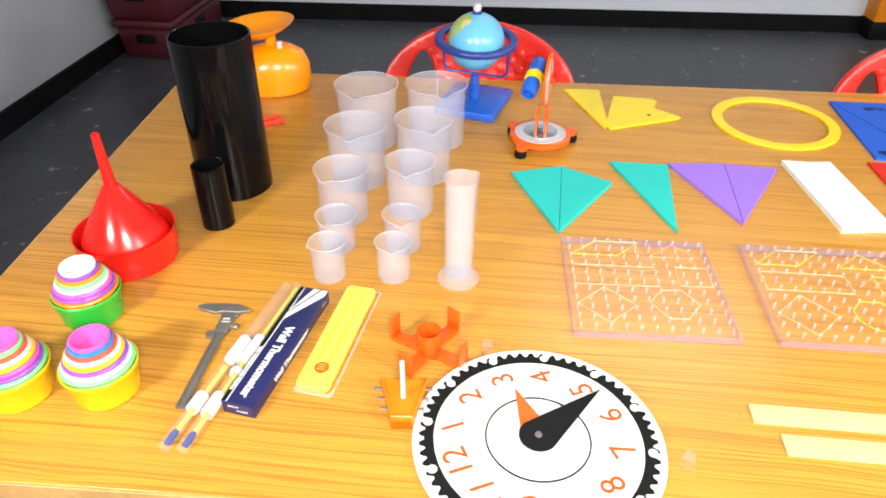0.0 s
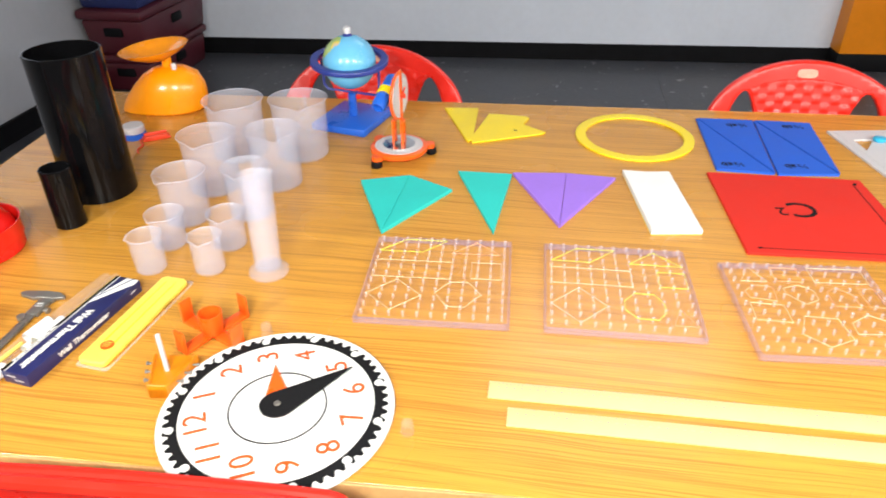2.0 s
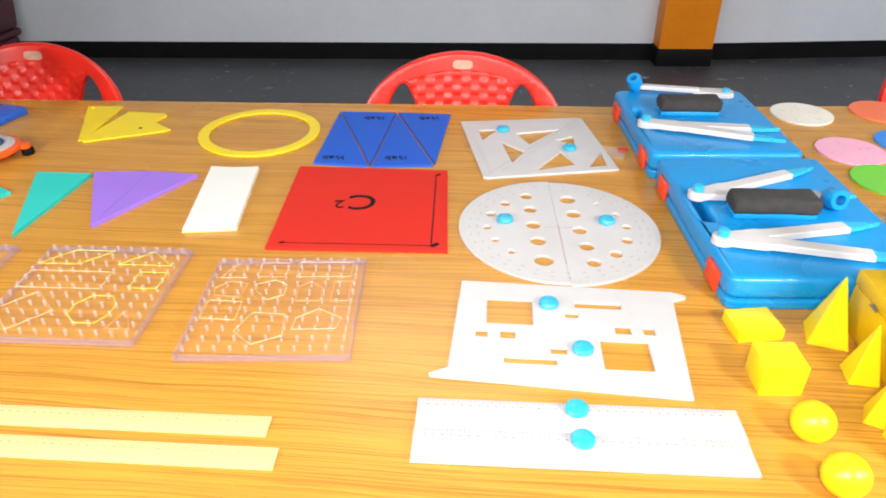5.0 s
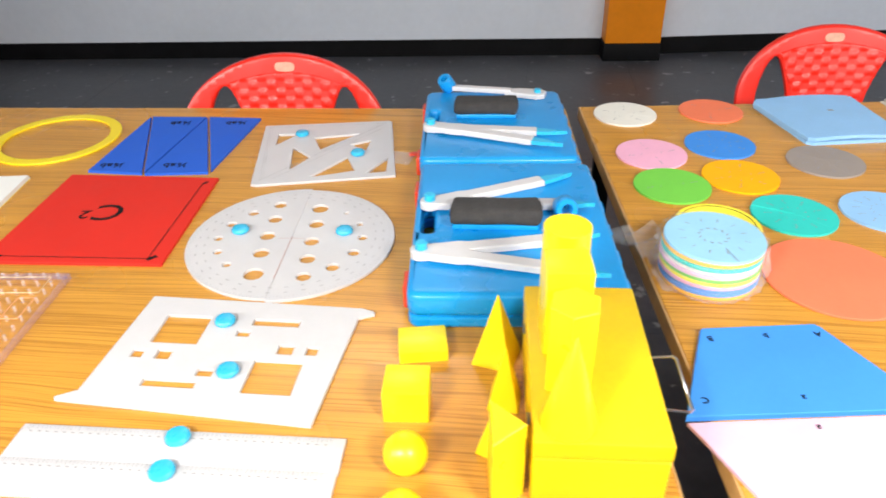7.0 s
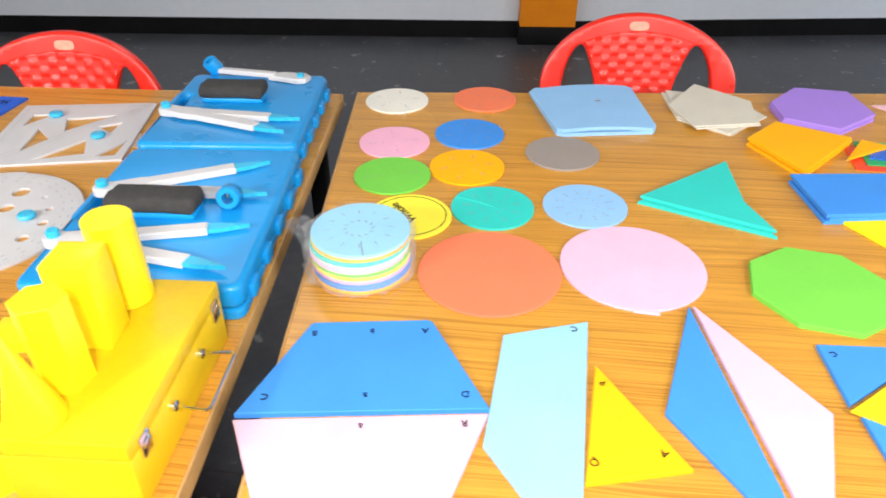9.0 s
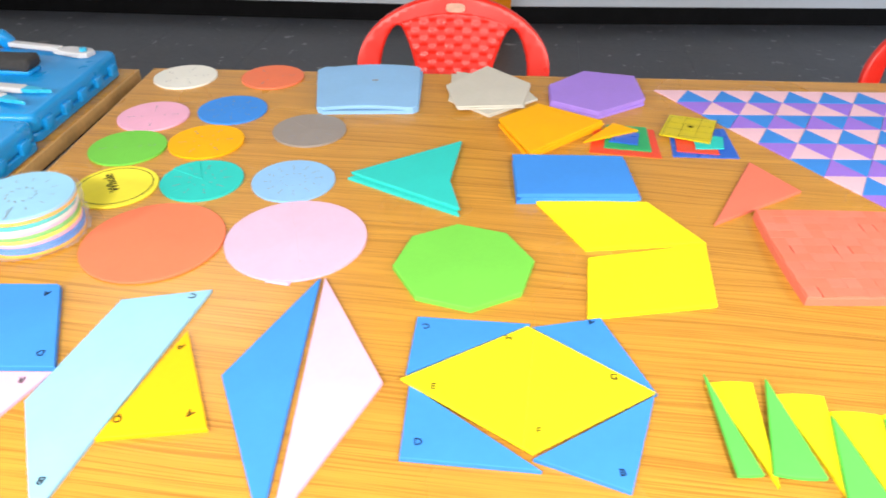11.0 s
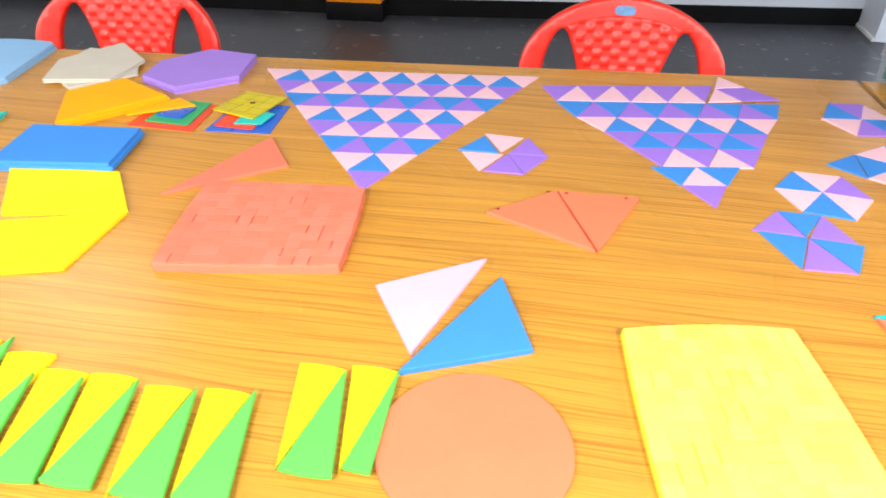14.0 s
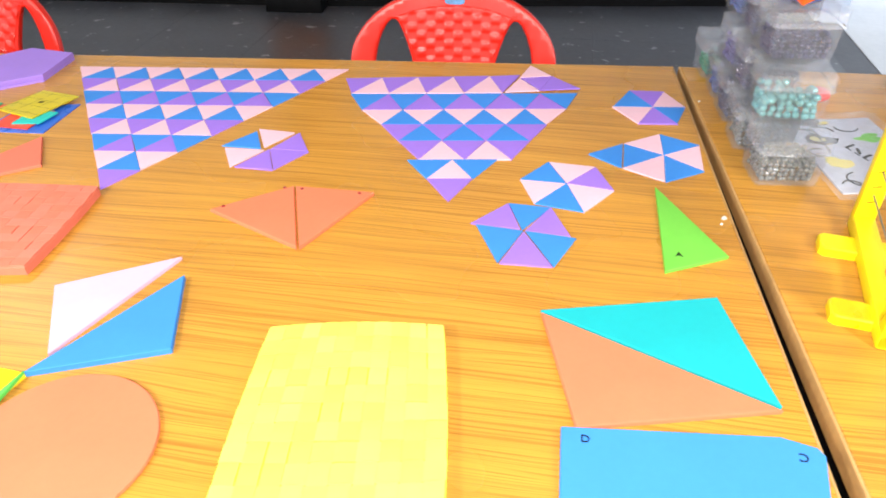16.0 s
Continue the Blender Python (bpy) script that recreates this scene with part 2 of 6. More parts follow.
def solid(name, shape, mat, place, label, category, group="", kind="", smooth=35):
    """A thing of one mesh."""
    return tagged(part(name, shape, mat, None, label, place, smooth), label, category, group, kind)


def box(sx, sy, sz, bev=0.0, at=(0, 0, 0), taper=1.0, segs=2):
    """A box that stands on at."""
    bm = bmesh.new()
    bmesh.ops.create_cube(bm, size=1)
    for v in bm.verts:
        k = taper if v.co.z < 0 else 1.0
        v.co = Vector((v.co.x * sx * k, v.co.y * sy * k, (v.co.z + 0.5) * sz)) + Vector(at)
    if bev:
        bmesh.ops.bevel(bm, geom=bm.edges[:], offset=bev, segments=segs, profile=0.5, affect="EDGES")
    return bm


def merge(*bms):
    out = bmesh.new()
    for b in bms:
        me = bpy.data.meshes.new("tmp")
        b.to_mesh(me)
        b.free()
        out.from_mesh(me)
        bpy.data.meshes.remove(me)
    return out


def moved(bm, m):
    bmesh.ops.transform(bm, matrix=m, verts=bm.verts)
    return bm


def prism(pts, th, bev=0.0009, z=0.0):
    bm = bmesh.new()
    low = [bm.verts.new((x, y, z)) for x, y in pts]
    f = bm.faces.new(low)
    up = bmesh.ops.extrude_face_region(bm, geom=[f])
    tops = [v for v in up["geom"] if isinstance(v, bmesh.types.BMVert)]
    bmesh.ops.translate(bm, vec=(0, 0, th), verts=tops)
    if bev:
        edges = [e for e in bm.edges if all(v in tops for v in e.verts)]
        bmesh.ops.bevel(bm, geom=edges, offset=bev, segments=1, affect="EDGES")
    return bm


def lathe(profile, n=32):
    """Turns (radius, height) pairs round z."""
    bm = bmesh.new()
    rings = []
    for r, z in profile:
        if r < 1e-6:
            rings.append([bm.verts.new((0, 0, z))])
        else:
            rings.append([bm.verts.new((r * math.cos(2 * math.pi * i / n), r * math.sin(2 * math.pi * i / n), z)) for i in range(n)])
    for a, b in zip(rings, rings[1:]):
        for i in range(n):
            j = (i + 1) % n
            q = [a[i % len(a)], a[j % len(a)], b[j % len(b)], b[i % len(b)]]
            q = list(dict.fromkeys(q))
            if len(q) > 2:
                bm.faces.new(q)
    return bm


def curve_mesh(cu):
    ob = bpy.data.objects.new("tmp", cu)
    scene.collection.objects.link(ob)
    me = bpy.data.meshes.new_from_object(ob.evaluated_get(bpy.context.evaluated_depsgraph_get()))
    bpy.data.objects.remove(ob)
    bpy.data.curves.remove(cu)
    me.materials.clear()
    for p in me.polygons:
        p.use_smooth = True
    me.set_sharp_from_angle(angle=radians(40))
    return me


def plate(outline, holes, th, bev=0.0006, res=1):
    """A flat sheet with holes, from z = 0 up."""
    cu = bpy.data.curves.new("plate", "CURVE")
    cu.dimensions, cu.fill_mode, cu.extrude, cu.bevel_depth, cu.bevel_resolution = "2D", "BOTH", th / 2 - bev, bev, res
    cu.offset = -bev
    for ring in (outline, *holes):
        s = cu.splines.new("POLY")
        s.points.add(len(ring) - 1)
        for p, (x, y) in zip(s.points, ring):
            p.co = (x, y, 0, 1)
        s.use_cyclic_u = True
    me = curve_mesh(cu)
    bm = bmesh.new()
    bm.from_mesh(me)
    bmesh.ops.remove_doubles(bm, verts=bm.verts, dist=0.00002)
    bm.to_mesh(me)
    bm.free()
    me.set_sharp_from_angle(angle=radians(12 if res == 1 else 40))
    me.transform(Matrix.Translation((0, 0, th / 2)))
    return me


def wire(pts, r, cyclic=False, smooth=False, res=2):
    cu = bpy.data.curves.new("wire", "CURVE")
    cu.dimensions, cu.bevel_depth, cu.bevel_resolution, cu.use_fill_caps = "3D", r, res, True
    s = cu.splines.new("NURBS" if smooth else "POLY")
    s.points.add(len(pts) - 1)
    for p, c in zip(s.points, pts):
        p.co = (*c, 1)
    s.use_cyclic_u = cyclic
    if smooth:
        s.use_endpoint_u, s.order_u = not cyclic, 3
    return curve_mesh(cu)


def words(body, size, th=0.0004, bold=0.0):
    cu = bpy.data.curves.new("words", "FONT")
    cu.body, cu.size, cu.align_x, cu.align_y, cu.extrude, cu.offset, cu.resolution_u = body, size, "CENTER", "CENTER", th, bold, 3
    return curve_mesh(cu)


def lettering(body, size, parent, x, y, z, rz=0.0, mat=None, name="letter"):
    return part(name, words(body, size), mat or INK, parent, "", pose(x, y, z, 0, 0, rz))


def ring_pts(r, n, cx=0.0, cy=0.0, start=0.0):
    return [(cx + r * math.cos(start + 2 * math.pi * i / n), cy + r * math.sin(start + 2 * math.pi * i / n)) for i in range(n)]


def round_rect(sx, sy, rad, n=5):
    out = []
    for cx, cy, a0 in ((1, 1, 0), (-1, 1, 90), (-1, -1, 180), (1, -1, 270)):
        out += [(cx * (sx / 2 - rad) + rad * math.cos(radians(a0 + 90 * i / n)), cy * (sy / 2 - rad) + rad * math.sin(radians(a0 + 90 * i / n))) for i in range(n + 1)]
    return out


def bars(rects):
    """Many small flat printed bars: x, y, half length, half width, angle."""
    bm = bmesh.new()
    for x, y, a, b, ang in rects:
        c, s = math.cos(ang), math.sin(ang)
        bm.faces.new([bm.verts.new((x + c * u * a - s * v * b, y + s * u * a + c * v * b, 0)) for u, v in ((-1, -1), (1, -1), (1, 1), (-1, 1))])
    return bm


TOP = 0.75


def foam(name, pts, mat, label, category, th=0.006, z=TOP, group="", bev=0.0009):
    cx, cy = sum(p[0] for p in pts) / len(pts), sum(p[1] for p in pts) / len(pts)
    ob = solid(name, prism([(x - cx, y - cy) for x, y in pts], th, bev), mat, pose(cx, cy, z), label, category, group, smooth=25)
    return ob


def letter_on(ob, body, x, y, th, size=0.014, rz=0.0, mat=None):
    return lettering(body, size, ob, x - ob.location.x, y - ob.location.y, th + 0.0005, rz, mat)


# ---- the room ----
SLOPE = math.degrees(math.atan(0.0652))


def wall(name, x0, y0, x1, y1, h, th, mat, label):
    d = Vector((x1 - x0, y1 - y0))
    return solid(name, box(d.length, th, h), mat, pose((x0 + x1) / 2, (y0 + y1) / 2, 0, 0, 0, math.degrees(math.atan2(d.y, d.x))), label, "wall", kind="structure", smooth=0)


wall("wall_north", -2.5, 3.655, 2.2, 3.962, 2.8, 0.2, WALLM, "pale grey painted back wall")
wall("wall_north_2", 2.2, 3.964, 5.4, 4.412, 2.8, 0.2, WALLM, "pale grey painted back wall beyond the pillar")
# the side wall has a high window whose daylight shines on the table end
solid("wall_west", merge(box(0.2, 6.15, 1.3, at=(0, 0, 0)), box(0.2, 6.15, 0.75, at=(0, 0, 2.05)), box(0.2, 4.0, 0.75, at=(0, -1.075, 1.3)), box(0.2, 1.25, 0.75, at=(0, 2.45, 1.3))), GREYWALL, pose(-2.44, 0.775, 0), "mid grey side wall with a window", "wall", kind="structure", smooth=0)
win = thing("window_1", (-2.44, 2.15, 1.3), "plain window with a white frame in the side wall", "window", kind="structure")
part("window_frame", merge(box(0.06, 0.9, 0.04, 0.003), box(0.06, 0.9, 0.04, 0.003, (0, 0, 0.71)), box(0.06, 0.04, 0.67, 0.003, (0, -0.43, 0.04)), box(0.06, 0.04, 0.67, 0.003, (0, 0.43, 0.04)), box(0.05, 0.03, 0.67, 0.003, (0, 0, 0.04))), WHITEWALL, win)
for y in (-0.2125, 0.2125):
    pane = part("pane", box(0.004, 0.394, 0.67, at=(0, y, 0.04)), ACRYL, win)
    pane.visible_shadow = False
wall("wall_east", 5.2, -2.3, 5.2, 2.9, 2.8, 0.1, WALLM, "pale grey painted side wall with a doorway")
wall("wall_east_2", 5.2, 3.97, 5.2, 4.45, 2.8, 0.1, WALLM, "short pale grey wall between the doorway and the corner")
solid("lintel", box(0.1, 1.07, 0.7), WALLM, pose(5.2, 3.435, 2.1), "pale grey wall above the open doorway", "wall", kind="structure", smooth=0)
solid("trim", box(0.012, 0.3, 0.022, 0.002), WHITEWALL, pose(5.143, 4.122, 0), "pale strip along the foot of the wall by the doorway", "trim", kind="structure")
solid("pavement", box(7.0, 12.0, 0.1, at=(0, 0, -0.1)), material("pale_concrete", (0.6, 0.6, 0.6), 0.7, 0.1, 3, 0.1, 40), pose(8.76, 3.4, 0), "pale concrete ground in daylight beyond the doorway", "pavement", kind="structure", smooth=0)
wall("wall_south", -2.5, -2.3, 5.4, -2.3, 2.8, 0.2, WALLM, "pale grey painted wall behind the tables")
solid("ceiling", box(8.0, 7.2, 0.1), CEIL, pose(1.35, 1.1, 2.8), "plain pale painted ceiling", "ceiling", kind="structure", smooth=0)
wall("baseboard", -2.33, 3.562, 2.2, 3.857, 0.102, 0.016, BLACK, "black painted skirting along the back wall")
wall("baseboard", 2.2, 3.859, 5.145, 4.271, 0.102, 0.016, BLACK, "black painted skirting beyond the pillar")
wall("baseboard", -2.33, -2.2, -2.33, 3.545, 0.102, 0.02, BLACK, "black painted skirting along the side wall")
pillar = thing("pillar", (2.124, 3.838, 0), "orange painted square pillar with a black base", "pillar", SLOPE, kind="structure")
part("shaft", box(0.33, 0.24, 2.69, 0.004, (0, 0, 0.106)), ORANGEP, pillar)
part("base", box(0.342, 0.25, 0.105, 0.004), BLACK, pillar, "black painted base")

floor = solid("floor", box(7.9, 7.2, 0.1, at=(-0.14, 0.15, -0.104)), GROUT, pose(1.45, 0.95, 0), "dark grey tiled floor with scuff marks", "floor", kind="structure", smooth=0)

# ---- tables ----
def table(corners, label):
    """Table with a laminate top, pale raw edges and a black steel frame; corners go round from the near left one."""
    cx, cy = sum(p[0] for p in corners) / 4, sum(p[1] for p in corners) / 4
    tb = thing("table", (cx, cy, 0), label, "table", group="long tables")
    c = [(x - cx, y - cy) for x, y in corners]
    inner = [(x - math.copysign(0.0035, x), y - math.copysign(0.0035, y)) for x, y in c]
    part("tabletop", prism(inner, 0.004, 0.001, TOP - 0.004), WOOD, tb, "orange-brown wood-grain laminate top")
    part("edging", plate(c, [inner], 0.0285, 0.0012), EDGE, tb, "pale worn wooden edging", pose(0, 0, TOP - 0.029))
    part("board", prism(inner, 0.022, 0, TOP - 0.0265), EDGE, tb, "wooden board under the laminate")
    for x, y in c:
        k = 0.95
        part("leg", box(0.04, 0.04, TOP - 0.03, 0.003, (x * k, y * k * 0.97, 0)), BLACK, tb, "black steel leg")
    for i in range(4):
        (x0, y0), (x1, y1) = c[i], c[(i + 1) % 4]
        k = 0.95
        d = Vector((x1 - x0, y1 - y0)) * k
        part("apron_rail", box(d.length - 0.05, 0.025, 0.04, 0.002), BLACK, tb, "", pose((x0 + x1) / 2 * k, (y0 + y1) / 2 * k * 0.97, TOP - 0.07, 0, 0, math.degrees(math.atan2(d.y, d.x))))
    return tb


table([(-0.83, -0.332), (1.628, -0.215), (1.553, 0.972), (-0.915, 0.862)], "long laminate-topped table crowded with teaching aids")
table([(1.688, -0.2), (4.049, -0.02), (3.981, 1.213), (1.583, 0.985)], "long laminate-topped table laid with foam shapes")
table([(4.0745, -0.02), (5.05, 0.06), (4.98, 1.26), (3.992, 1.213)], "laminate-topped table holding boxes of beads")


# ---- chairs ----
def chair_mesh_parts():
    def bend(x, z, d):
        return (x, d + 0.22 * (z - 0.70) - 0.9 * x * x, z)

    outer = [(-0.228, 0.44), (-0.24, 0.58), (-0.245, 0.66)]
    outer += [(-0.245 * math.cos(a), 0.695 + 0.156 * math.sin(a)) for a in [math.pi * i / 28 for i in range(29)]]
    outer += [(0.245, 0.66), (0.24, 0.58), (0.228, 0.44)]
    left = [(-0.176, 0.47), (-0.184, 0.58), (-0.189, 0.66), (-0.188, 0.695), (-0.182, 0.725), (-0.172, 0.752), (-0.16, 0.772), (-0.15, 0.781), (-0.141, 0.781),
            (-0.133, 0.772), (-0.122, 0.748), (-0.112, 0.72), (-0.103, 0.69), (-0.096, 0.65), (-0.09, 0.58), (-0.09, 0.47)]
    right = [(-x, z) for x, z in reversed(left)]
    back = plate(outer, [left, right], 0.022, 0.006)
    strips = bmesh.new()
    strips.from_mesh(back)
    for k in range(-11, 12):
        bmesh.ops.bisect_plane(strips, geom=strips.verts[:] + strips.edges[:] + strips.faces[:], plane_co=(0.02 * k, 0, 0), plane_no=(1, 0, 0))
    bmesh.ops.remove_doubles(strips, verts=strips.verts, dist=0.00002)
    for v in strips.verts:
        v.co = Vector(bend(v.co.x, v.co.y, v.co.z - 0.011))
    back = finish(strips, 40)
    weave = bmesh.new()
    nx, nz = 84, 96
    grid = []
    for j in range(nz + 1):
        z = 0.5 + 0.312 * j / nz
        row = []
        for i in range(nx + 1):
            u = i / nx * 2 - 1
            hw = 0.08 + 0.056 * max(0.0, (z - 0.64) / 0.165) ** 1.2
            x, zz = u * hw, z - 0.06 * (u * u) * max(0.0, (z - 0.7) / 0.11) * 0.35
            cu, cv = (x + 0.2) / 0.022, (zz - 0.5) / 0.0195
            s = 1 if (math.floor(cu) + math.floor(cv)) % 2 else -1
            su, sv = abs(math.sin(math.pi * cu)), abs(math.sin(math.pi * cv))
            flat_top = min(1.0, 1.9 * su) * min(1.0, 1.9 * sv)
            d = -0.0122 - (0.0014 * flat_top + 0.0008 * su * sv if s > 0 else 0.0)
            if i in (0, nx) or j in (0, nz):
                d = -0.0095
            row.append(weave.verts.new(bend(x, zz, d)))
        grid.append(row)
    for j in range(nz):
        for i in range(nx):
            weave.faces.new((grid[j][i], grid[j][i + 1], grid[j + 1][i + 1], grid[j + 1][i]))
    return back, finish(weave, 50)


CHAIR_BACK, CHAIR_WEAVE = chair_mesh_parts()


def chair(place, rz, label, sticker):
    ch = thing("plastic_chair", place, label, "chair", rz, "red plastic chairs")
    part("backrest", CHAIR_BACK, CHAIRRED, ch)
    part("woven_panel", CHAIR_WEAVE, CHAIRRED, ch, "basket-weave moulded panel")
    part("sticker", plate([(0.024 * math.copysign(abs(math.cos(a)) ** 0.6, math.cos(a)), 0.011 * math.copysign(abs(math.sin(a)) ** 0.6, math.sin(a))) for a in [math.pi * i / 12 for i in range(24)]], [], 0.0012, 0.0003),
         STICKERB if sticker else STICKER, ch, "small worn oval sticker", Matrix.Translation((0, 0.0145, 0.823)) @ pose(0, 0, 0, 90 - 12.4, 0, 0))
    seat = prism([(-0.2, -0.42), (0.2, -0.42), (0.225, -0.38), (0.215, -0.04), (0.19, -0.02), (-0.19, -0.02), (-0.215, -0.04), (-0.225, -0.38)], 0.03, 0.01, 0.42)
    part("seat", seat, CHAIRRED, ch)
    for sx in (-1, 1):
        for y0, y1 in ((-0.39, -0.43), (-0.06, 0.0)):
            leg = box(0.045, 0.035, 0.43, 0.006, taper=0.8)
            for v in leg.verts:
                k = 1 - v.co.z / 0.43
                v.co.x += sx * (0.19 + 0.035 * k)
                v.co.y += y0 + (y1 - y0) * k
            part("leg", leg, CHAIRRED, ch)
    return ch


chair((-0.20, 0.995, 0), 0, "red plastic chair with a woven back behind the table", 0)
chair((0.888, 1.005, 0), 2, "red plastic chair with a woven back behind the table", 0)
chair((2.244, 1.295, 0), 3, "red plastic chair with a woven back behind the table", 0)
chair((3.484, 1.355, 0), 4, "red plastic chair with a blue oval sticker", 1)


def flat_chair(place, rz, label):
    ch = thing("plastic_chair", place, label, "chair", rz, "red plastic chairs")
    top = [(-0.232, 0.46)] + [(-0.205 - 0.03 * math.cos(a), 0.772 + 0.026 * math.sin(a)) for a in [math.pi / 2 * i / 5 for i in range(6)]]
    top += [(x, 0.798 + 0.008 * math.cos(x * 7)) for x in (-0.15, -0.08, 0.0, 0.08, 0.15)]
    top += [(0.205 + 0.03 * math.sin(a), 0.772 + 0.026 * math.cos(a)) for a in [math.pi / 2 * i / 5 for i in range(6)]] + [(0.232, 0.46)]
    slots = [[(x - 0.022, 0.5), (x + 0.022, 0.5), (x + 0.025, 0.7), (x - 0.025, 0.7)] for x in (-0.16, -0.08, 0.0, 0.08, 0.16)]
    me = plate(top, slots, 0.016, 0.006)
    for v in me.vertices:
        v.co = (v.co.x, v.co.z - 0.008 + 0.2 * (v.co.y - 0.8), v.co.y)
    part("backrest", me, CHAIRRED, ch)
    part("lip", wire([(-0.228, 0.012, 0.775), (-0.2, 0.016, 0.797), (-0.1, 0.018, 0.802), (0.1, 0.018, 0.802), (0.2, 0.016, 0.797), (0.228, 0.012, 0.775)], 0.009, smooth=True), CHAIRRED, ch, "rolled top lip")
    for x in (-0.19, 0.19):
        part("rib", box(0.012, 0.025, 0.3, 0.003, (x, -0.01, 0.46)), CHAIRRED, ch)
    part("seat", prism([(-0.2, -0.42), (0.2, -0.42), (0.225, -0.38), (0.215, -0.08), (-0.215, -0.08), (-0.225, -0.38)], 0.03, 0.01, 0.42), CHAIRRED, ch)
    for sx in (-1, 1):
        for y0, y1 in ((-0.39, -0.42), (-0.09, -0.03)):
            leg = box(0.045, 0.035, 0.43, 0.006, taper=0.8)
            for v in leg.verts:
                k = 1 - v.co.z / 0.43
                v.co.x += sx * (0.19 + 0.03 * k)
                v.co.y += y0 + (y1 - y0) * k
            part("leg", leg, CHAIRRED, ch)
    return ch


flat_chair((-0.145, -0.352, 0), 183.2, "red plastic chair pushed against the table's near side")


# ---- storage trunks in the corner ----
def trunk(z, sx, sy, h, mat, label):
    tr = thing("storage_trunk", (-2.3 + 0.36 / 2 + 0.0, 3.13, z), label, "storage trunk", group="stacked trunks")
    part("body", box(sx, sy, h * 0.78, 0.02, taper=0.93), mat, tr)
    part("lid", box(sx + 0.03, sy + 0.03, h * 0.22, 0.02, (0, 0, h * 0.78)), mat, tr)
    # raised black blocks give the shade inside the handle recesses as colour
    part("handle_recess", box(0.11, 0.03, 0.05, 0.01, (0, -sy / 2 * 0.97, h * 0.42)), BLACK, tr, "black block for the shade of a handle recess")
    part("handle_recess", box(0.03, 0.11, 0.05, 0.01, (sx / 2 * 0.97, 0, h * 0.42)), BLACK, tr, "black block for the shade of a handle recess")
    return tr


trunk(0.0, 0.32, 0.7, 0.22, MAROON, "maroon plastic trunk standing on the floor")
trunk(0.22, 0.36, 0.76, 0.25, MAROON, "maroon plastic trunk stacked on another")
trunk(0.47, 0.36, 0.76, 0.25, NAVYBOX, "navy plastic trunk on top of the stack")


# ---- table one: measuring things ----
def open_tube(name, x, y, r, h, label, lean=0.0):
    w = 0.0035
    tube = thing(name, (x, y, TOP), label, "tube", 0, "black tubes")
    part("wall", lathe([(r - w, 0.0), (r - 0.001, 0.0), (r, 0.001), (r, h - 0.001), (r - 0.001, h), (r - w + 0.001, h), (r - w, h - 0.001), (r - w, 0.0)], 64), BLACKGLOSS, tube)
    part("bottom", lathe([(0, 0.001), (r - w, 0.001), (r - w, 0.006), (0, 0.006)], 48), BLACKGLOSS, tube)
    return tube


open_tube("black_tube", -0.6, 0.332, 0.0655, 0.278, "tall glossy black acrylic tube, open at the top")
open_tube("black_tube", -0.582, 0.202, 0.0265, 0.112, "small glossy black acrylic tube, open at the top")


def beaker(x, y, r, h, rz, label):
    bk = thing("beaker", (x, y, TOP), label, "beaker", rz, "plastic beakers")
    w = 0.0016
    k = 0.92
    prof = [(0, 0.0008), (r * k - 0.004, 0.0008), (r * k, 0.005), (r * 0.965, h * 0.93), (r * 0.985, h - 0.004), (r * 1.03, h), (r * 1.0, h + 0.0008),
            (r * 0.965 - w, h - 0.004), (r * 0.95 - w, h * 0.93), (r * k - w, 0.006), (0, 0.003)]
    bm = lathe(prof, 48)
    for v in bm.verts:
        ang = math.atan2(v.co.y, v.co.x)
        if v.co.z > h * 0.8 and math.hypot(v.co.x, v.co.y) > 0.3 * r:
            g = math.exp(-((ang + math.pi / 2) / 0.2) ** 2) * ((v.co.z - h * 0.8) / (h * 0.2)) ** 2
            v.co.x *= 1 + 0.12 * g
            v.co.y *= 1 + 0.12 * g
            v.co.z -= 0.045 * h * g
    part("cup", bm, CLAY, bk)
    rim = []
    for i in range(64):
        a = 2 * math.pi * i / 64
        g = math.exp(-((math.atan2(math.sin(a), math.cos(a)) + math.pi / 2) / 0.2) ** 2)
        rim.append((r * 1.015 * (1 + 0.12 * g) * math.cos(a), r * 1.015 * (1 + 0.12 * g) * math.sin(a), h - 0.045 * h * g))
    part("rim", wire(rim, 0.0011, True, res=1), RIMCLAY, bk, "thick pale rim")
    marks = bars([(0, h * (0.15 + 0.08 * i), 0.003 if i % 2 else 0.005, 0.0004, 0) for i in range(9)] + [(-0.009, h * 0.56, 0.0025, h * 0.03, 0), *[(-0.009, h * (0.62 + 0.06 * i), 0.0028, h * 0.03, 0) for i in range(5)]])
    for v in marks.verts:
        a = v.co.x / r + math.pi / 2 - 0.1
        rr = r * (k + 0.065 * v.co.y / h) + 0.0006
        v.co = Vector((rr * math.cos(a), rr * math.sin(a), v.co.y))
    part("graduations", marks, RIMCLAY, bk, "raised measuring marks", smooth=0)
    return bk


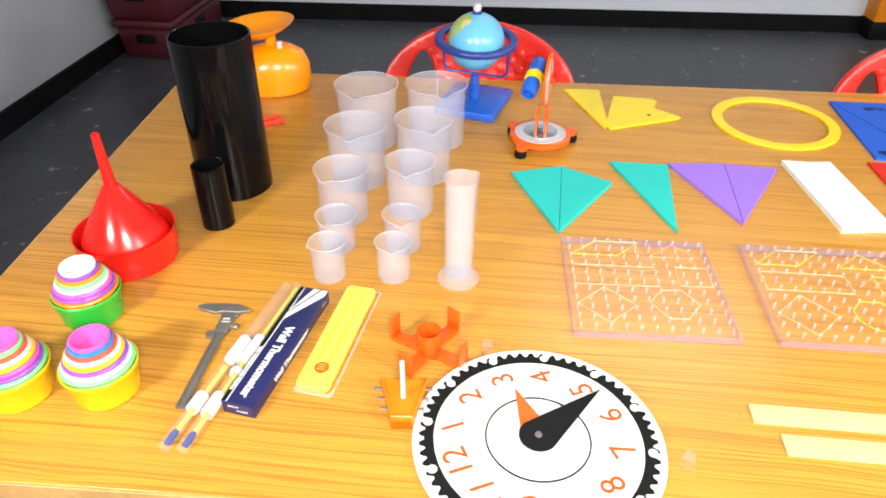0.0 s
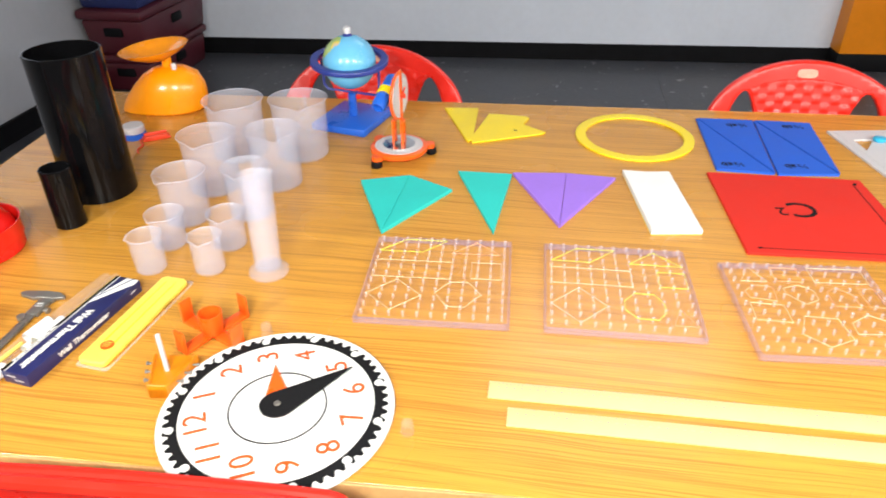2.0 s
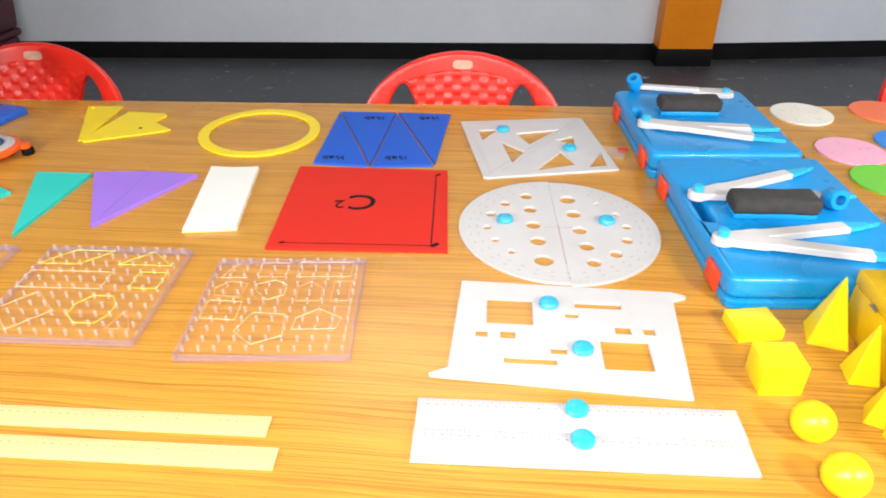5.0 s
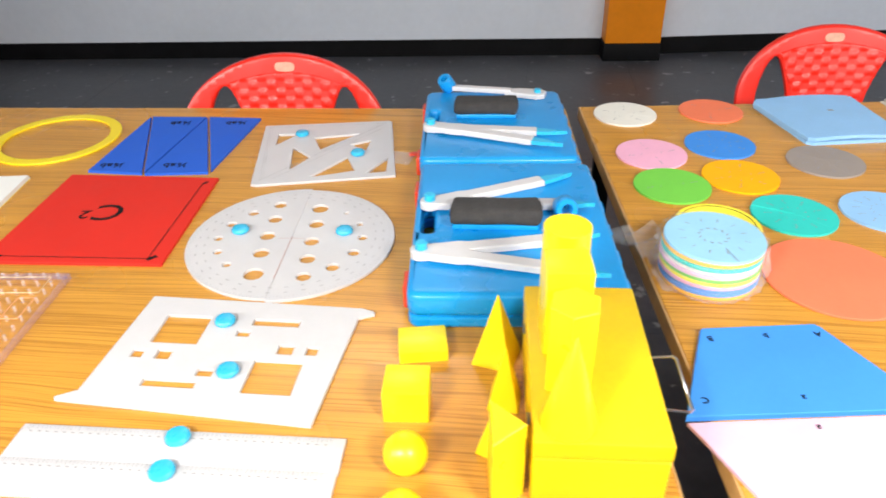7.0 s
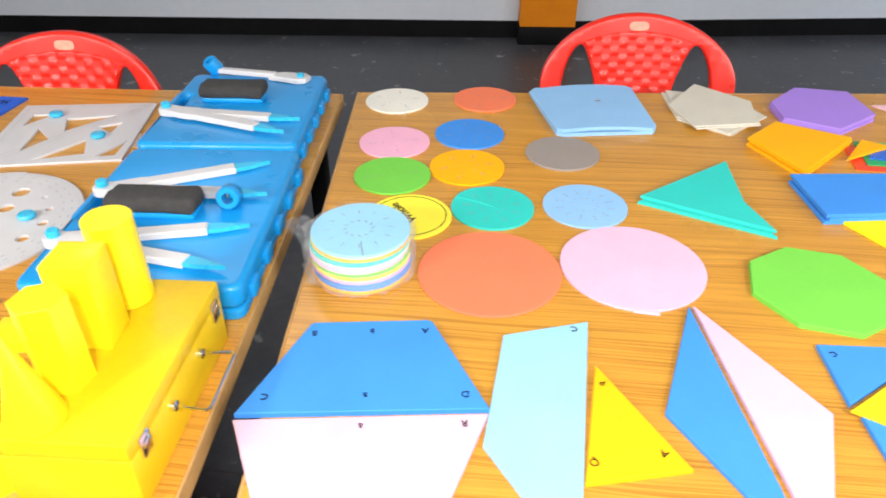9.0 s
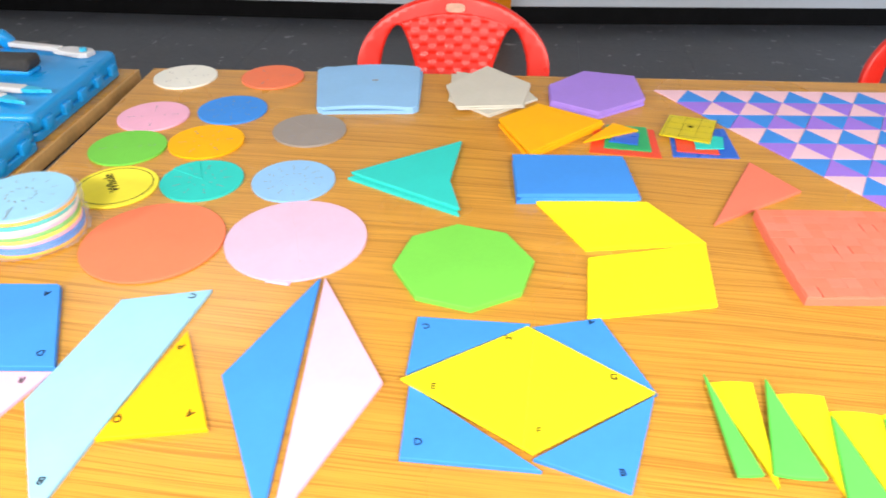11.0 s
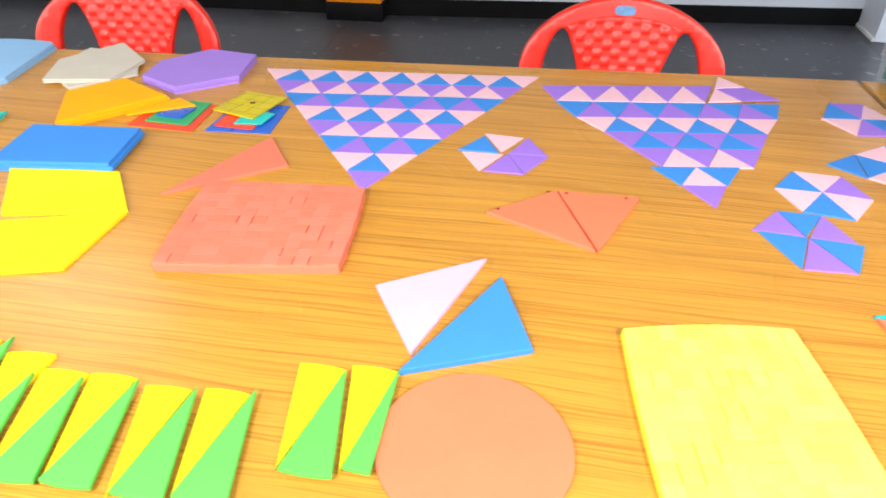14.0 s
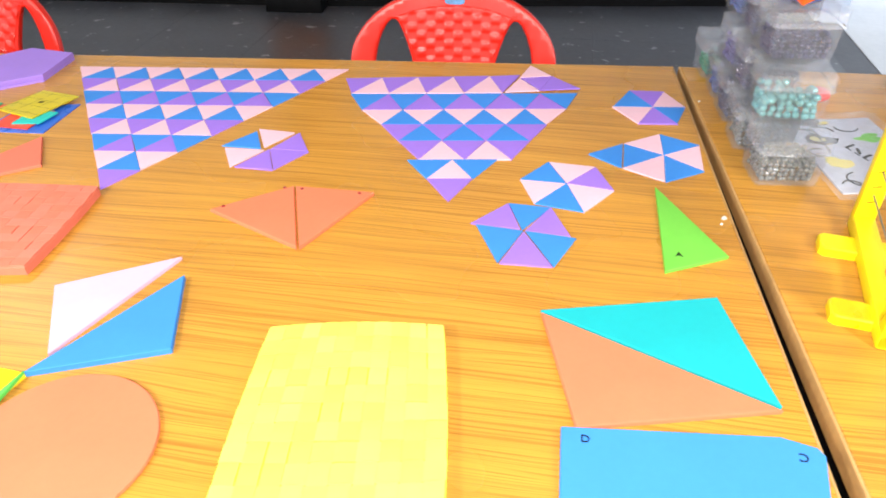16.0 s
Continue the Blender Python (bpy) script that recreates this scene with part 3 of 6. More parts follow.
BK = [(-0.392, 0.540, 0.061, 0.114), (-0.257, 0.560, 0.060, 0.115), (-0.379, 0.382, 0.054, 0.105), (-0.262, 0.418, 0.052, 0.106),
      (-0.376, 0.257, 0.044, 0.088), (-0.268, 0.292, 0.042, 0.089), (-0.366, 0.168, 0.031, 0.058), (-0.263, 0.182, 0.031, 0.059),
      (-0.360, 0.092, 0.0265, 0.06), (-0.264, 0.104, 0.0265, 0.06)]
SIZES = ["large", "large", "medium-large", "medium-large", "medium", "medium", "small", "small", "very small", "very small"]
for i, (x, y, r, h) in enumerate(BK):
    beaker(x, y - 0.011, r, h * 1.1, (-8, 20, 2, 25, -25, 0, -20, 5, -60, 6)[i], SIZES[i] + " milky plastic measuring beaker with a spout")

cyl = thing("measuring_cylinder", (-0.167, 0.1, TOP), "tall milky plastic measuring cylinder on a round foot", "measuring cylinder", 40)
cb = lathe([(0.0, 0.012), (0.021, 0.013), (0.022, 0.17), (0.025, 0.176), (0.0235, 0.177), (0.0205, 0.17), (0.0195, 0.016), (0, 0.015)], 40)
for v in cb.verts:
    if v.co.z > 0.165 and v.co.x > 0.015 and abs(v.co.y) < 0.007:
        v.co.x *= 1.25
part("tube", cb, CLAYTHIN, cyl)
part("foot", lathe([(0, 0.0005), (0.031, 0.0005), (0.033, 0.004), (0.032, 0.008), (0.023, 0.016), (0, 0.016)], 12), CLAYTHIN, cyl)

# kitchen scale
sc = thing("kitchen_scale", (-0.662, 0.768, TOP), "orange plastic weighing scale with a shallow pan", "scale", 14)
body = lathe([(0, 0.001), (0.063, 0.001), (0.07, 0.006), (0.071, 0.03), (0.066, 0.06), (0.054, 0.086), (0.034, 0.1), (0, 0.105)], 36)
for v in body.verts:
    v.co.x *= 1.08
    v.co.y *= 0.86
    v.co.z *= 1.05
    if v.co.x < -0.01:
        v.co.x *= 1 + 0.75 * max(0, 1 - v.co.z / 0.1)
    elif v.co.x > 0:
        v.co.x *= 1 + 0.2 * min(1, v.co.z / 0.085)
part("body", body, ORANGE, sc)

part("stem", lathe([(0, 0.1), (0.012, 0.1), (0.012, 0.135), (0, 0.135)], 16), ORANGE, sc)
part("pan", lathe([(0, 0.125), (0.03, 0.127), (0.063, 0.142), (0.08, 0.153), (0.082, 0.156), (0.078, 0.156), (0.06, 0.146), (0.03, 0.132), (0, 0.13)], 48), ORANGE, sc, "", pose(-0.008, 0, 0, 0, -6, 0))
part("knob", lathe([(0, 0.1), (0.006, 0.1), (0.006, 0.118), (0.004, 0.12), (0, 0.12)], 12), WHITEPL, sc, "small white adjusting knob", pose(0.02, -0.02, 0))

# little measuring tape and red plastic clip by the scale
tape = thing("tape_roll", (-0.672, 0.585, TOP), "small white and blue tape roll", "tape")
part("roll", lathe([(0, 0.012), (0.022, 0.012), (0.024, 0.014), (0.024, 0.028), (0.022, 0.03), (0, 0.03)], 28), WHITEPL, tape)
part("rim", lathe([(0, 0.0), (0.026, 0.0), (0.027, 0.004), (0.026, 0.012), (0, 0.012)], 28), TOYBLUE, tape, "blue lower rim")
solid("red_clip", merge(box(0.06, 0.028, 0.006, 0.002), box(0.05, 0.006, 0.012, 0.002, (0, 0.012, 0)), box(0.05, 0.006, 0.012, 0.002, (0, -0.012, 0))), LATCH, pose(-0.62, 0.585, TOP, 0, 0, 35), "small red plastic clip on the table", "clip")
solid("red_string", wire([(-0.65, 0.57, TOP + 0.002), (-0.64, 0.55, TOP + 0.002), (-0.625, 0.54, TOP + 0.002), (-0.63, 0.515, TOP + 0.002), (-0.618, 0.5, TOP + 0.002)], 0.0018, smooth=True), LATCH, pose(0, 0, 0), "thin red string lying on the table", "string")

# funnel upside down in a round tray
basin = solid("round_tray", lathe([(0, 0.001), (0.068, 0.001), (0.07, 0.003), (0.071, 0.024), (0.0735, 0.026), (0.0735, 0.052), (0.0745, 0.054), (0.073, 0.054), (0.071, 0.05), (0.07, 0.026), (0.067, 0.005), (0, 0.005)], 48), RED, pose(-0.68, 0.092, TOP), "red round plastic tray on the table", "tray")
fun = thing("funnel", (-0.682, 0.094, TOP + 0.006), "red plastic funnel standing upside down in a tray", "funnel", 20)
part("cone", lathe([(0.063, 0), (0.065, 0.002), (0.065, 0.034), (0.06, 0.045), (0.013, 0.121), (0.009, 0.123), (0.006, 0.123), (0.01, 0.119), (0.058, 0.043), (0.062, 0.032), (0.062, 0.0), (0.063, 0)], 48), RED, fun)
part("spout", lathe([(0.009, 0.118), (0.0055, 0.205), (0.0045, 0.205), (0.007, 0.118)], 20), RED, fun)


# nesting cups
def cups(x, y, cols, label, rz=0.0):
    st = thing("stacking_cups", (x, y, TOP), label, "stacking cups", rz, "stacks of nesting cups")
    n = len(cols)
    for i, c in enumerate(cols):
        r = 0.045 - 0.0022 * i - (0.0006 * i if i else 0)
        if i == 0:
            prof = [(0, 0.001), (r * 0.84, 0.001), (r * 0.86, 0.003), (r * 0.96, 0.037), (r, 0.039), (r * 1.02, 0.045), (r, 0.046), (r * 0.94, 0.044), (r * 0.84, 0.006), (0, 0.006)]
        else:
            z = 0.042 + 0.0053 * i
            prof = [(r * 0.88, z - 0.02), (r * 0.95, z - 0.003), (r * 1.0, z - 0.002), (r * 1.03, z + 0.0012), (r, z + 0.0032), (r * 0.9, z + 0.003), (r * 0.84, z - 0.014)]
            prof += [(0, z - 0.014)] if i == n - 1 else [(r * 0.88, z - 0.02)]
        part("cup", lathe(prof, 36), CUPC[c], st)
    return st


CUPC = {k: material("cup_" + k, c, 0.3, 0.03, 30) for k, c in {
    "green": (0.03, 0.55, 0.06), "yellow": (0.88, 0.62, 0.01), "orange": (0.85, 0.26, 0.01), "purple": (0.3, 0.08, 0.6), "white": (0.82, 0.82, 0.8),
    "lime": (0.25, 0.8, 0.3), "pink": (0.85, 0.12, 0.45), "blue": (0.02, 0.25, 0.7), "red": (0.8, 0.1, 0.04)}.items()}
cups(-0.668, -0.045, ["green", "orange", "purple", "pink", "white", "lime", "orange", "purple", "white"], "stack of coloured nesting cups in a green cup")
cups(-0.682, -0.194, ["yellow", "lime", "purple", "pink", "yellow", "white", "red", "lime", "pink"], "stack of coloured nesting cups in a yellow cup")
cups(-0.578, -0.176, ["yellow", "lime", "white", "purple", "yellow", "white", "red", "blue", "pink"], "stack of coloured nesting cups, pink cup on top")

# vernier caliper
cal = thing("vernier_caliper", (-0.4755, -0.1, TOP), "steel vernier caliper lying on the table", "caliper", 1)
part("beam", box(0.0125, 0.178, 0.003, 0.0005, (0, -0.01, 0.002)), STEEL, cal)
part("fixed_jaw", prism([(-0.051, 0.086), (-0.044, 0.092), (-0.012, 0.0955), (0.01, 0.0945), (0.022, 0.088), (0.025, 0.083), (0.01, 0.0785), (-0.012, 0.0785), (-0.022, 0.0745), (-0.046, 0.081)], 0.0047, 0.0008, 0.001), STEEL, cal)
part("moving_jaw", prism([(-0.012, 0.0745), (-0.011, 0.07), (0.012, 0.07), (0.013, 0.0765), (0.0, 0.0775)], 0.0042, 0.0005, 0.0012), STEEL, cal)
slider = part("slider", box(0.0195, 0.034, 0.0062, 0.001, (0.0, 0.0545, 0)), STEEL, cal)
part("slider_print", bars([(0.0, 0.062, 0.005, 0.0012, 0.1), (0.001, 0.056, 0.006, 0.001, 0.1)]), PAPER, slider, "pale printed mark", pose(0, 0, 0.0066), 0)
part("thumb_screw", lathe([(0, 0), (0.0022, 0), (0.0022, 0.005), (0.0048, 0.0055), (0.0048, 0.01), (0, 0.0102)], 14), STEEL, cal, "", pose(0.0105, 0.05, 0.004, 0, 90, 0))
part("thumb_wheel", lathe([(0, 0), (0.0065, 0), (0.0065, 0.005), (0, 0.005)], 18), STEEL, cal, "", pose(-0.0115, 0.031, 0.001))
part("scale_marks", bars([(-0.004, -0.093 + 0.003 * i, 0.0022 if i % 5 else 0.0035, 0.00025, 0) for i in range(42)]), INK, cal, "", pose(0, 0, 0.0054), 0)
part("scale_marks", bars([(0.005, -0.093 + 0.0025 * i, 0.0016 if i % 10 else 0.0028, 0.00022, 0) for i in range(48)]), INK, cal, "", pose(0, 0, 0.0054), 0)

# glass thermometers and box
tb = thing("thermometer_box", (-0.384, -0.0855, TOP), "navy and white card box of a wall thermometer", "box", -8.6)
part("carton", box(0.042, 0.226, 0.02, 0.0008), NAVY, tb)
part("white_stripe", prism([(-0.0142, 0.041), (0.0206, 0.1), (0.0206, 0.1115), (-0.0006, 0.1115), (-0.0142, 0.06)], 0.0004, 0, 0.0202), PAPER, tb, "white slanting stripe")
part("navy_stripe", prism([(-0.0142, 0.054), (0.012, 0.1115), (0.0095, 0.1115), (-0.0142, 0.0575)], 0.0003, 0, 0.0207), NAVY, tb, "thin navy line across the white stripe")
part("dark_band", prism([(-0.0208, -0.1125), (-0.0152, -0.1125), (-0.0152, 0.1125), (-0.0208, 0.1125)], 0.0003, 0, 0.0202), INK, tb, "black band along one edge")
part("white_line", prism([(-0.0152, -0.1125), (-0.014, -0.1125), (-0.014, 0.1125), (-0.0152, 0.1125)], 0.0004, 0, 0.0202), PAPER, tb, "thin white line")


def fitted_words(body, length, height):
    """Lettering squeezed to a given length and height."""
    me = words(body, 0.02, 0.0003, 0.0006)
    xs, ys = [v.co.x for v in me.vertices], [v.co.y for v in me.vertices]
    me.transform(Matrix.Diagonal((length / (max(xs) - min(xs)), height / (max(ys) - min(ys)), 1, 1)) @ Matrix.Translation((-(max(xs) + min(xs)) / 2, -(max(ys) + min(ys)) / 2, 0)))
    return me


part("words", fitted_words("Wall Thermometer", 0.131, 0.0125), PAPER, tb, "", pose(0.0026, -0.0365, 0.0206, 0, 0, -90))
part("words", fitted_words("THE TEMPERATURE PEOPLE", 0.078, 0.0036), PAPER, tb, "", pose(-0.018, -0.0555, 0.0208, 0, 0, -90))
part("words", fitted_words("Wall Thermometer", 0.1, 0.0085), PAPER, tb, "", pose(0.0212, -0.01, 0.0105) @ Euler((radians(90), 0, radians(90))).to_matrix().to_4x4())
part("small_print", bars([(-0.012 + 0.003 * i, 0.003, 0.0011, 0.0011, 0) for i in range(5)] + [(-0.001 + 0.0024 * i, -0.003, 0.0009, 0.0011, 0) for i in range(6)]), PAPER, tb, "", pose(0, -0.1133, 0.0105, 90, 0, 0), 0)
part("small_print", bars([(-0.004 + 0.003 * i, 0, 0.0011, 0.0012, 0) for i in range(4)]), PAPER, tb, "", pose(0.0212, 0.094, 0.0105) @ Euler((radians(90), 0, radians(90))).to_matrix().to_4x4(), 0)
for k, (x, dz) in enumerate(((-0.436, 0.0), (-0.421, 0.002))):
    th_ = thing("glass_thermometer", (x - (0.004 if k == 0 else 0), -0.108, TOP), "glass thermometer in a clear sleeve, yellow stem", "thermometer", -9.5 + k, "laboratory thermometers")
    part("sleeve", lathe([(0, -0.156), (0.0075, -0.154), (0.0078, 0.15), (0.006, 0.153), (0, 0.153)], 18), GLASS, th_, "clear plastic sleeve", pose(0, 0, 0.008, -90, 0, 0))
    top = 0.148 if k else -0.02
    part("stem", lathe([(0, -0.13), (0.003, -0.13), (0.003, top), (0, top)], 12), STRIPY, th_, "yellow-backed stem", pose(0, 0, 0.007, -90, 0, 0))
    part("bulb", lathe([(0, -0.15), (0.004, -0.148), (0.0045, -0.135), (0.003, -0.128), (0, -0.128)], 14), TOYNAVY, th_, "dark blue bulb", pose(0, 0, 0.0075, -90, 0, 0))
    for lo, hi in ((-0.016, 0.036), (-0.035, -0.026), (-0.102, -0.07)) if k else ((-0.01, 0.032), (-0.098, -0.072)):
        part("paper_label", lathe([(0.0081, lo), (0.0083, lo + 0.001), (0.0083, hi - 0.001), (0.0081, hi)], 18), PAPER, th_, "white paper label", pose(0, 0, 0.0085, -90, 0, 0))

# yellow balance strip
ys = thing("yellow_strip", (-0.315, -0.048, TOP), "long yellow plastic strip with an orange disc", "plastic strip", -6.2)
part("bar", plate(round_rect(0.044, 0.206, 0.009), [], 0.009, 0.0025, 3), STRIPY, ys)
for x in (-0.008, 0.008):
    part("groove", box(0.0022, 0.15, 0.0006, 0.0002, (x, 0.015, 0.0088)), KITYELLOW, ys)
part("wrapper", plate(round_rect(0.052, 0.216, 0.006), [round_rect(0.045, 0.207, 0.009)[::-1]], 0.0016, 0.0003), BAGM, ys, "edge of a clear wrapper", pose(0.003, 0, 0.0002))
part("disc", lathe([(0, 0), (0.0095, 0), (0.0095, 0.0025), (0, 0.0028)], 24), ORANGERED, ys, "orange disc", pose(0.002, -0.068, 0.0075))
part("disc_marks", bars([(0.002, -0.068 + 0.004 * i, 0.0055, 0.0005, 0.1) for i in (-1, 0, 1)]), STRIPY, ys, "", pose(0, 0, 0.0106), 0)
part("slot", lathe([(0, 0), (0.007, 0), (0.007, 0.001), (0, 0.001)], 16), ORANGERED, ys, "", pose(0.004, -0.09, 0.0078) @ Matrix.Diagonal((1, 0.45, 1, 1)))

# orange cross stand and orange holder
xs = thing("cross_stand", (-0.19, -0.06, TOP), "orange plastic cross stand with upright tabs and a cup", "stand", 0)
part("cup", lathe([(0, 0.004), (0.0145, 0.004), (0.0155, 0.008), (0.0168, 0.038), (0.0152, 0.038), (0.014, 0.01), (0, 0.01)], 28), ORANGERED, xs)
for a in (58, 156, 244, 334):
    part("arm", merge(box(0.05, 0.019, 0.004, 0.0008, (0.03, 0, 0.002)), box(0.004, 0.0195, 0.036, 0.001, (0.053, 0, 0.002))), ORANGERED, xs, "", pose(0, 0, 0, 0, 0, a))
hd = thing("screw_holder", (-0.208, -0.158, TOP), "orange plastic holder with a white pin and screws", "holder", 6)
part("body", merge(prism([(-0.012, -0.036), (0.013, -0.036), (0.03, 0.03), (-0.03, 0.03)], 0.0155, 0.001), prism([(-0.012, -0.036), (0.013, -0.036), (0.015, -0.032), (-0.014, -0.032)], 0.022, 0.001), prism([(-0.0125, -0.034), (-0.0095, -0.034), (-0.026, 0.03), (-0.03, 0.03)], 0.018, 0.001), prism([(0.0105, -0.034), (0.0135, -0.034), (0.03, 0.03), (0.026, 0.03)], 0.018, 0.001)), material("deep_orange_plastic", (0.62, 0.2, 0.002), 0.35, 0.06, 30), hd)
part("pin", lathe([(0, 0.004), (0.0032, 0.004), (0.003, 0.075), (0, 0.077)], 14), WHITEPL, hd, "white pin")
for sx in (-1, 1):
    for i in range(3):
        part("screw", lathe([(0, 0), (0.0016, 0), (0.0016, 0.006), (0.0027, 0.0065), (0.0027, 0.0085), (0, 0.0088)], 10), STEEL, hd, "metal screw", pose(sx * (0.017 + 0.005 * i), -0.015 + 0.016 * i, 0.011, 0, sx * 90, 0))

# globe
gl = thing("toy_globe", (-0.196, 0.742, TOP), "toy globe with a navy ring on a blue stand", "globe", -13)
part("base", box(0.138, 0.16, 0.018, 0.004), TOYBLUE, gl)
part("post", lathe([(0, 0.018), (0.011, 0.018), (0.009, 0.07), (0.0, 0.075)], 18), TOYBLUE, gl)
part("arm", wire([(-0.074, 0, 0.145), (-0.072, 0, 0.085), (-0.062, 0, 0.074), (0.062, 0, 0.074), (0.072, 0, 0.085), (0.074, 0, 0.145)], 0.003), TOYNAVY, gl)
ring = plate(ring_pts(0.089, 48), [ring_pts(0.071, 48)], 0.012, 0.003)
part("ring", ring, TOYNAVY, gl, "navy plastic ring", pose(0, 0, 0.143, 4, 3, 0))
GLOBE = material("globe_print", (0.1, 0.42, 0.68), 0.22, 0.05, 20)
nt = GLOBE.node_tree
bs = nt.nodes["Principled BSDF"]
gc = nt.nodes.new("ShaderNodeTexCoord")


def globe_noise(scale, detail, shift):
    mp = nt.nodes.new("ShaderNodeMapping")
    mp.inputs["Location"].default_value = shift
    nt.links.new(gc.outputs["Object"], mp.inputs["Vector"])
    n = nt.nodes.new("ShaderNodeTexNoise")
    n.inputs["Scale"].default_value, n.inputs["Detail"].default_value = scale, detail
    nt.links.new(mp.outputs["Vector"], n.inputs["Vector"])
    return n.outputs["Fac"]


# land lies mostly north: height on the ball is added to the outline noise
sep = nt.nodes.new("ShaderNodeSeparateXYZ")
nt.links.new(gc.outputs["Object"], sep.inputs["Vector"])
land = nt.nodes.new("ShaderNodeMath")
land.operation = "MULTIPLY_ADD"
land.inputs[1].default_value = 1.9
nt.links.new(sep.outputs["Z"], land.inputs[0])
nt.links.new(globe_noise(13, 5, (0.31, 0.07, 0.0)), land.inputs[2])
edge = nt.nodes.new("ShaderNodeMapRange")
edge.inputs["From Min"].default_value, edge.inputs["From Max"].default_value = 0.575, 0.585
nt.links.new(land.outputs[0], edge.inputs["Value"])
gr = nt.nodes.new("ShaderNodeValToRGB")
gr.color_ramp.interpolation = "CONSTANT"
for e, (p, c) in zip([gr.color_ramp.elements[0], gr.color_ramp.elements[1]] + [gr.color_ramp.elements.new(q) for q in (0.5, 0.56)],
                     [(0.0, (0.36, 0.5, 0.16, 1)), (0.44, (0.7, 0.34, 0.4, 1)), (0.5, (0.7, 0.6, 0.12, 1)), (0.57, (0.66, 0.5, 0.36, 1))]):
    e.position, e.color = p, c
nt.links.new(globe_noise(22, 1, (0.0, 0.2, 0.4)), gr.inputs["Fac"])
gm = nt.nodes.new("ShaderNodeMix")
gm.data_type = "RGBA"
gm.inputs["A"].default_value = (0.14, 0.46, 0.72, 1)
nt.links.new(edge.outputs["Result"], gm.inputs["Factor"])
nt.links.new(gr.outputs["Color"], gm.inputs["B"])
nt.links.new(gm.outputs["Result"], bs.inputs["Base Color"])
sp = bmesh.new()
bmesh.ops.create_uvsphere(sp, u_segments=40, v_segments=24, radius=0.061)
part("ball", sp, GLOBE, gl, "blue printed globe ball", pose(0, 0, 0.145), 80)
part("cap", lathe([(0, 0.203), (0.011, 0.203), (0.011, 0.207), (0.007, 0.21), (0, 0.21)], 20), TOYNAVY, gl)
part("bulb", lathe([(0, 0.207), (0.0075, 0.21), (0.009, 0.217), (0.008, 0.223), (0, 0.228)], 20), WHITEPL, gl, "white bulb")

# theodolite toy
td = thing("toy_theodolite", (-0.048, 0.565, TOP), "orange toy theodolite with white dials and a sight tube", "theodolite")
part("base", lathe([(0, 0.014), (0.057, 0.014), (0.061, 0.018), (0.061, 0.025), (0.058, 0.027), (0, 0.027)], 44), ORANGERED, td)
part("dial", lathe([(0, 0.027), (0.051, 0.027), (0.051, 0.0282), (0, 0.0284)], 40), WHITEPL, td, "white printed dial")
part("hub", lathe([(0, 0.028), (0.034, 0.028), (0.034, 0.031), (0.012, 0.033), (0.012, 0.04), (0, 0.041)], 32), CHROME, td, "metal hub")
part("dial_marks", bars([(0.046 * math.cos(a), 0.046 * math.sin(a), 0.0025, 0.0004, a) for a in [2 * math.pi * i / 48 for i in range(48)]]), TICK, td, "", pose(0, 0, 0.0288), 0)
for a in (-122, 22, 142):
    x, y = 0.066 * math.cos(radians(a)), 0.066 * math.sin(radians(a))
    part("ear", lathe([(0, 0.015), (0.012, 0.015), (0.012, 0.024), (0, 0.024)], 18), ORANGERED, td, "", pose(x, y, 0))
    part("foot", lathe([(0, 0), (0.0108, 0), (0.0118, 0.002), (0.0118, 0.011), (0.0105, 0.014), (0, 0.014)], 22), BLACK, td, "black levelling foot", pose(x * 1.05, y * 1.05, 0))
M = pose(0, 0, 0, 0, 0, 82)
part("upright", merge(box(0.02, 0.005, 0.055, 0.001, (0, 0.009, 0.03)), box(0.02, 0.005, 0.055, 0.001, (0, -0.011, 0.03)), box(0.012, 0.004, 0.14, 0.001, (0, -0.008, 0.05))), ORANGERED, td, "", M)
part("protractor_dial", lathe([(0, -0.003), (0.048, -0.003), (0.05, 0.0), (0.048, 0.003), (0, 0.003)], 44), ORANGERED, td, "", Matrix.Translation((0, 0, 0.137)) @ M @ pose(0, -0.004, 0, 90, 0, 0))
part("dial_face", lathe([(0, 0.0032), (0.045, 0.0032), (0.045, 0.0042), (0, 0.0042)], 40), WHITEPL, td, "grey-white dial face", Matrix.Translation((0, 0, 0.137)) @ M @ pose(0, -0.004, 0, 90, 0, 0))
part("dial_marks", bars([(0.04 * math.cos(a), 0.04 * math.sin(a), 0.003, 0.0004, a) for a in [2 * math.pi * i / 48 for i in range(48)]]), TICK, td, "", Matrix.Translation((0, 0, 0.137)) @ M @ pose(0, -0.0086, 0, 90, 0, 0), 0)
part("pointer", merge(box(0.03, 0.002, 0.004, 0.0005, (0.008, -0.011, -0.002)), box(0.008, 0.012, 0.008, 0.001, (0, -0.012, -0.004))), LATCH, td, "red pointer", Matrix.Translation((0, 0, 0.137)) @ M @ pose(0, 0, 0, 0, -30, 0))
tubep = look((-0.022, -0.004, 0.142), (0.09, 0.4, 0.36))
part("sight_tube", lathe([(0.0, -0.03), (0.0095, -0.03), (0.011, -0.042), (0.013, -0.042), (0.0155, -0.038), (0.0155, -0.012), (0.014, -0.01), (0.014, 0.012), (0.0155, 0.014), (0.0155, 0.034), (0.013, 0.042), (0.011, 0.042), (0.0095, 0.03), (0.0, 0.03)], 24), TOYBLUE, td, "blue sight tube", tubep)
part("tube_band", lathe([(0.0142, -0.008), (0.0175, -0.007), (0.0175, 0.007), (0.0142, 0.008)], 24), KITYELLOW, td, "yellow band", tubep)

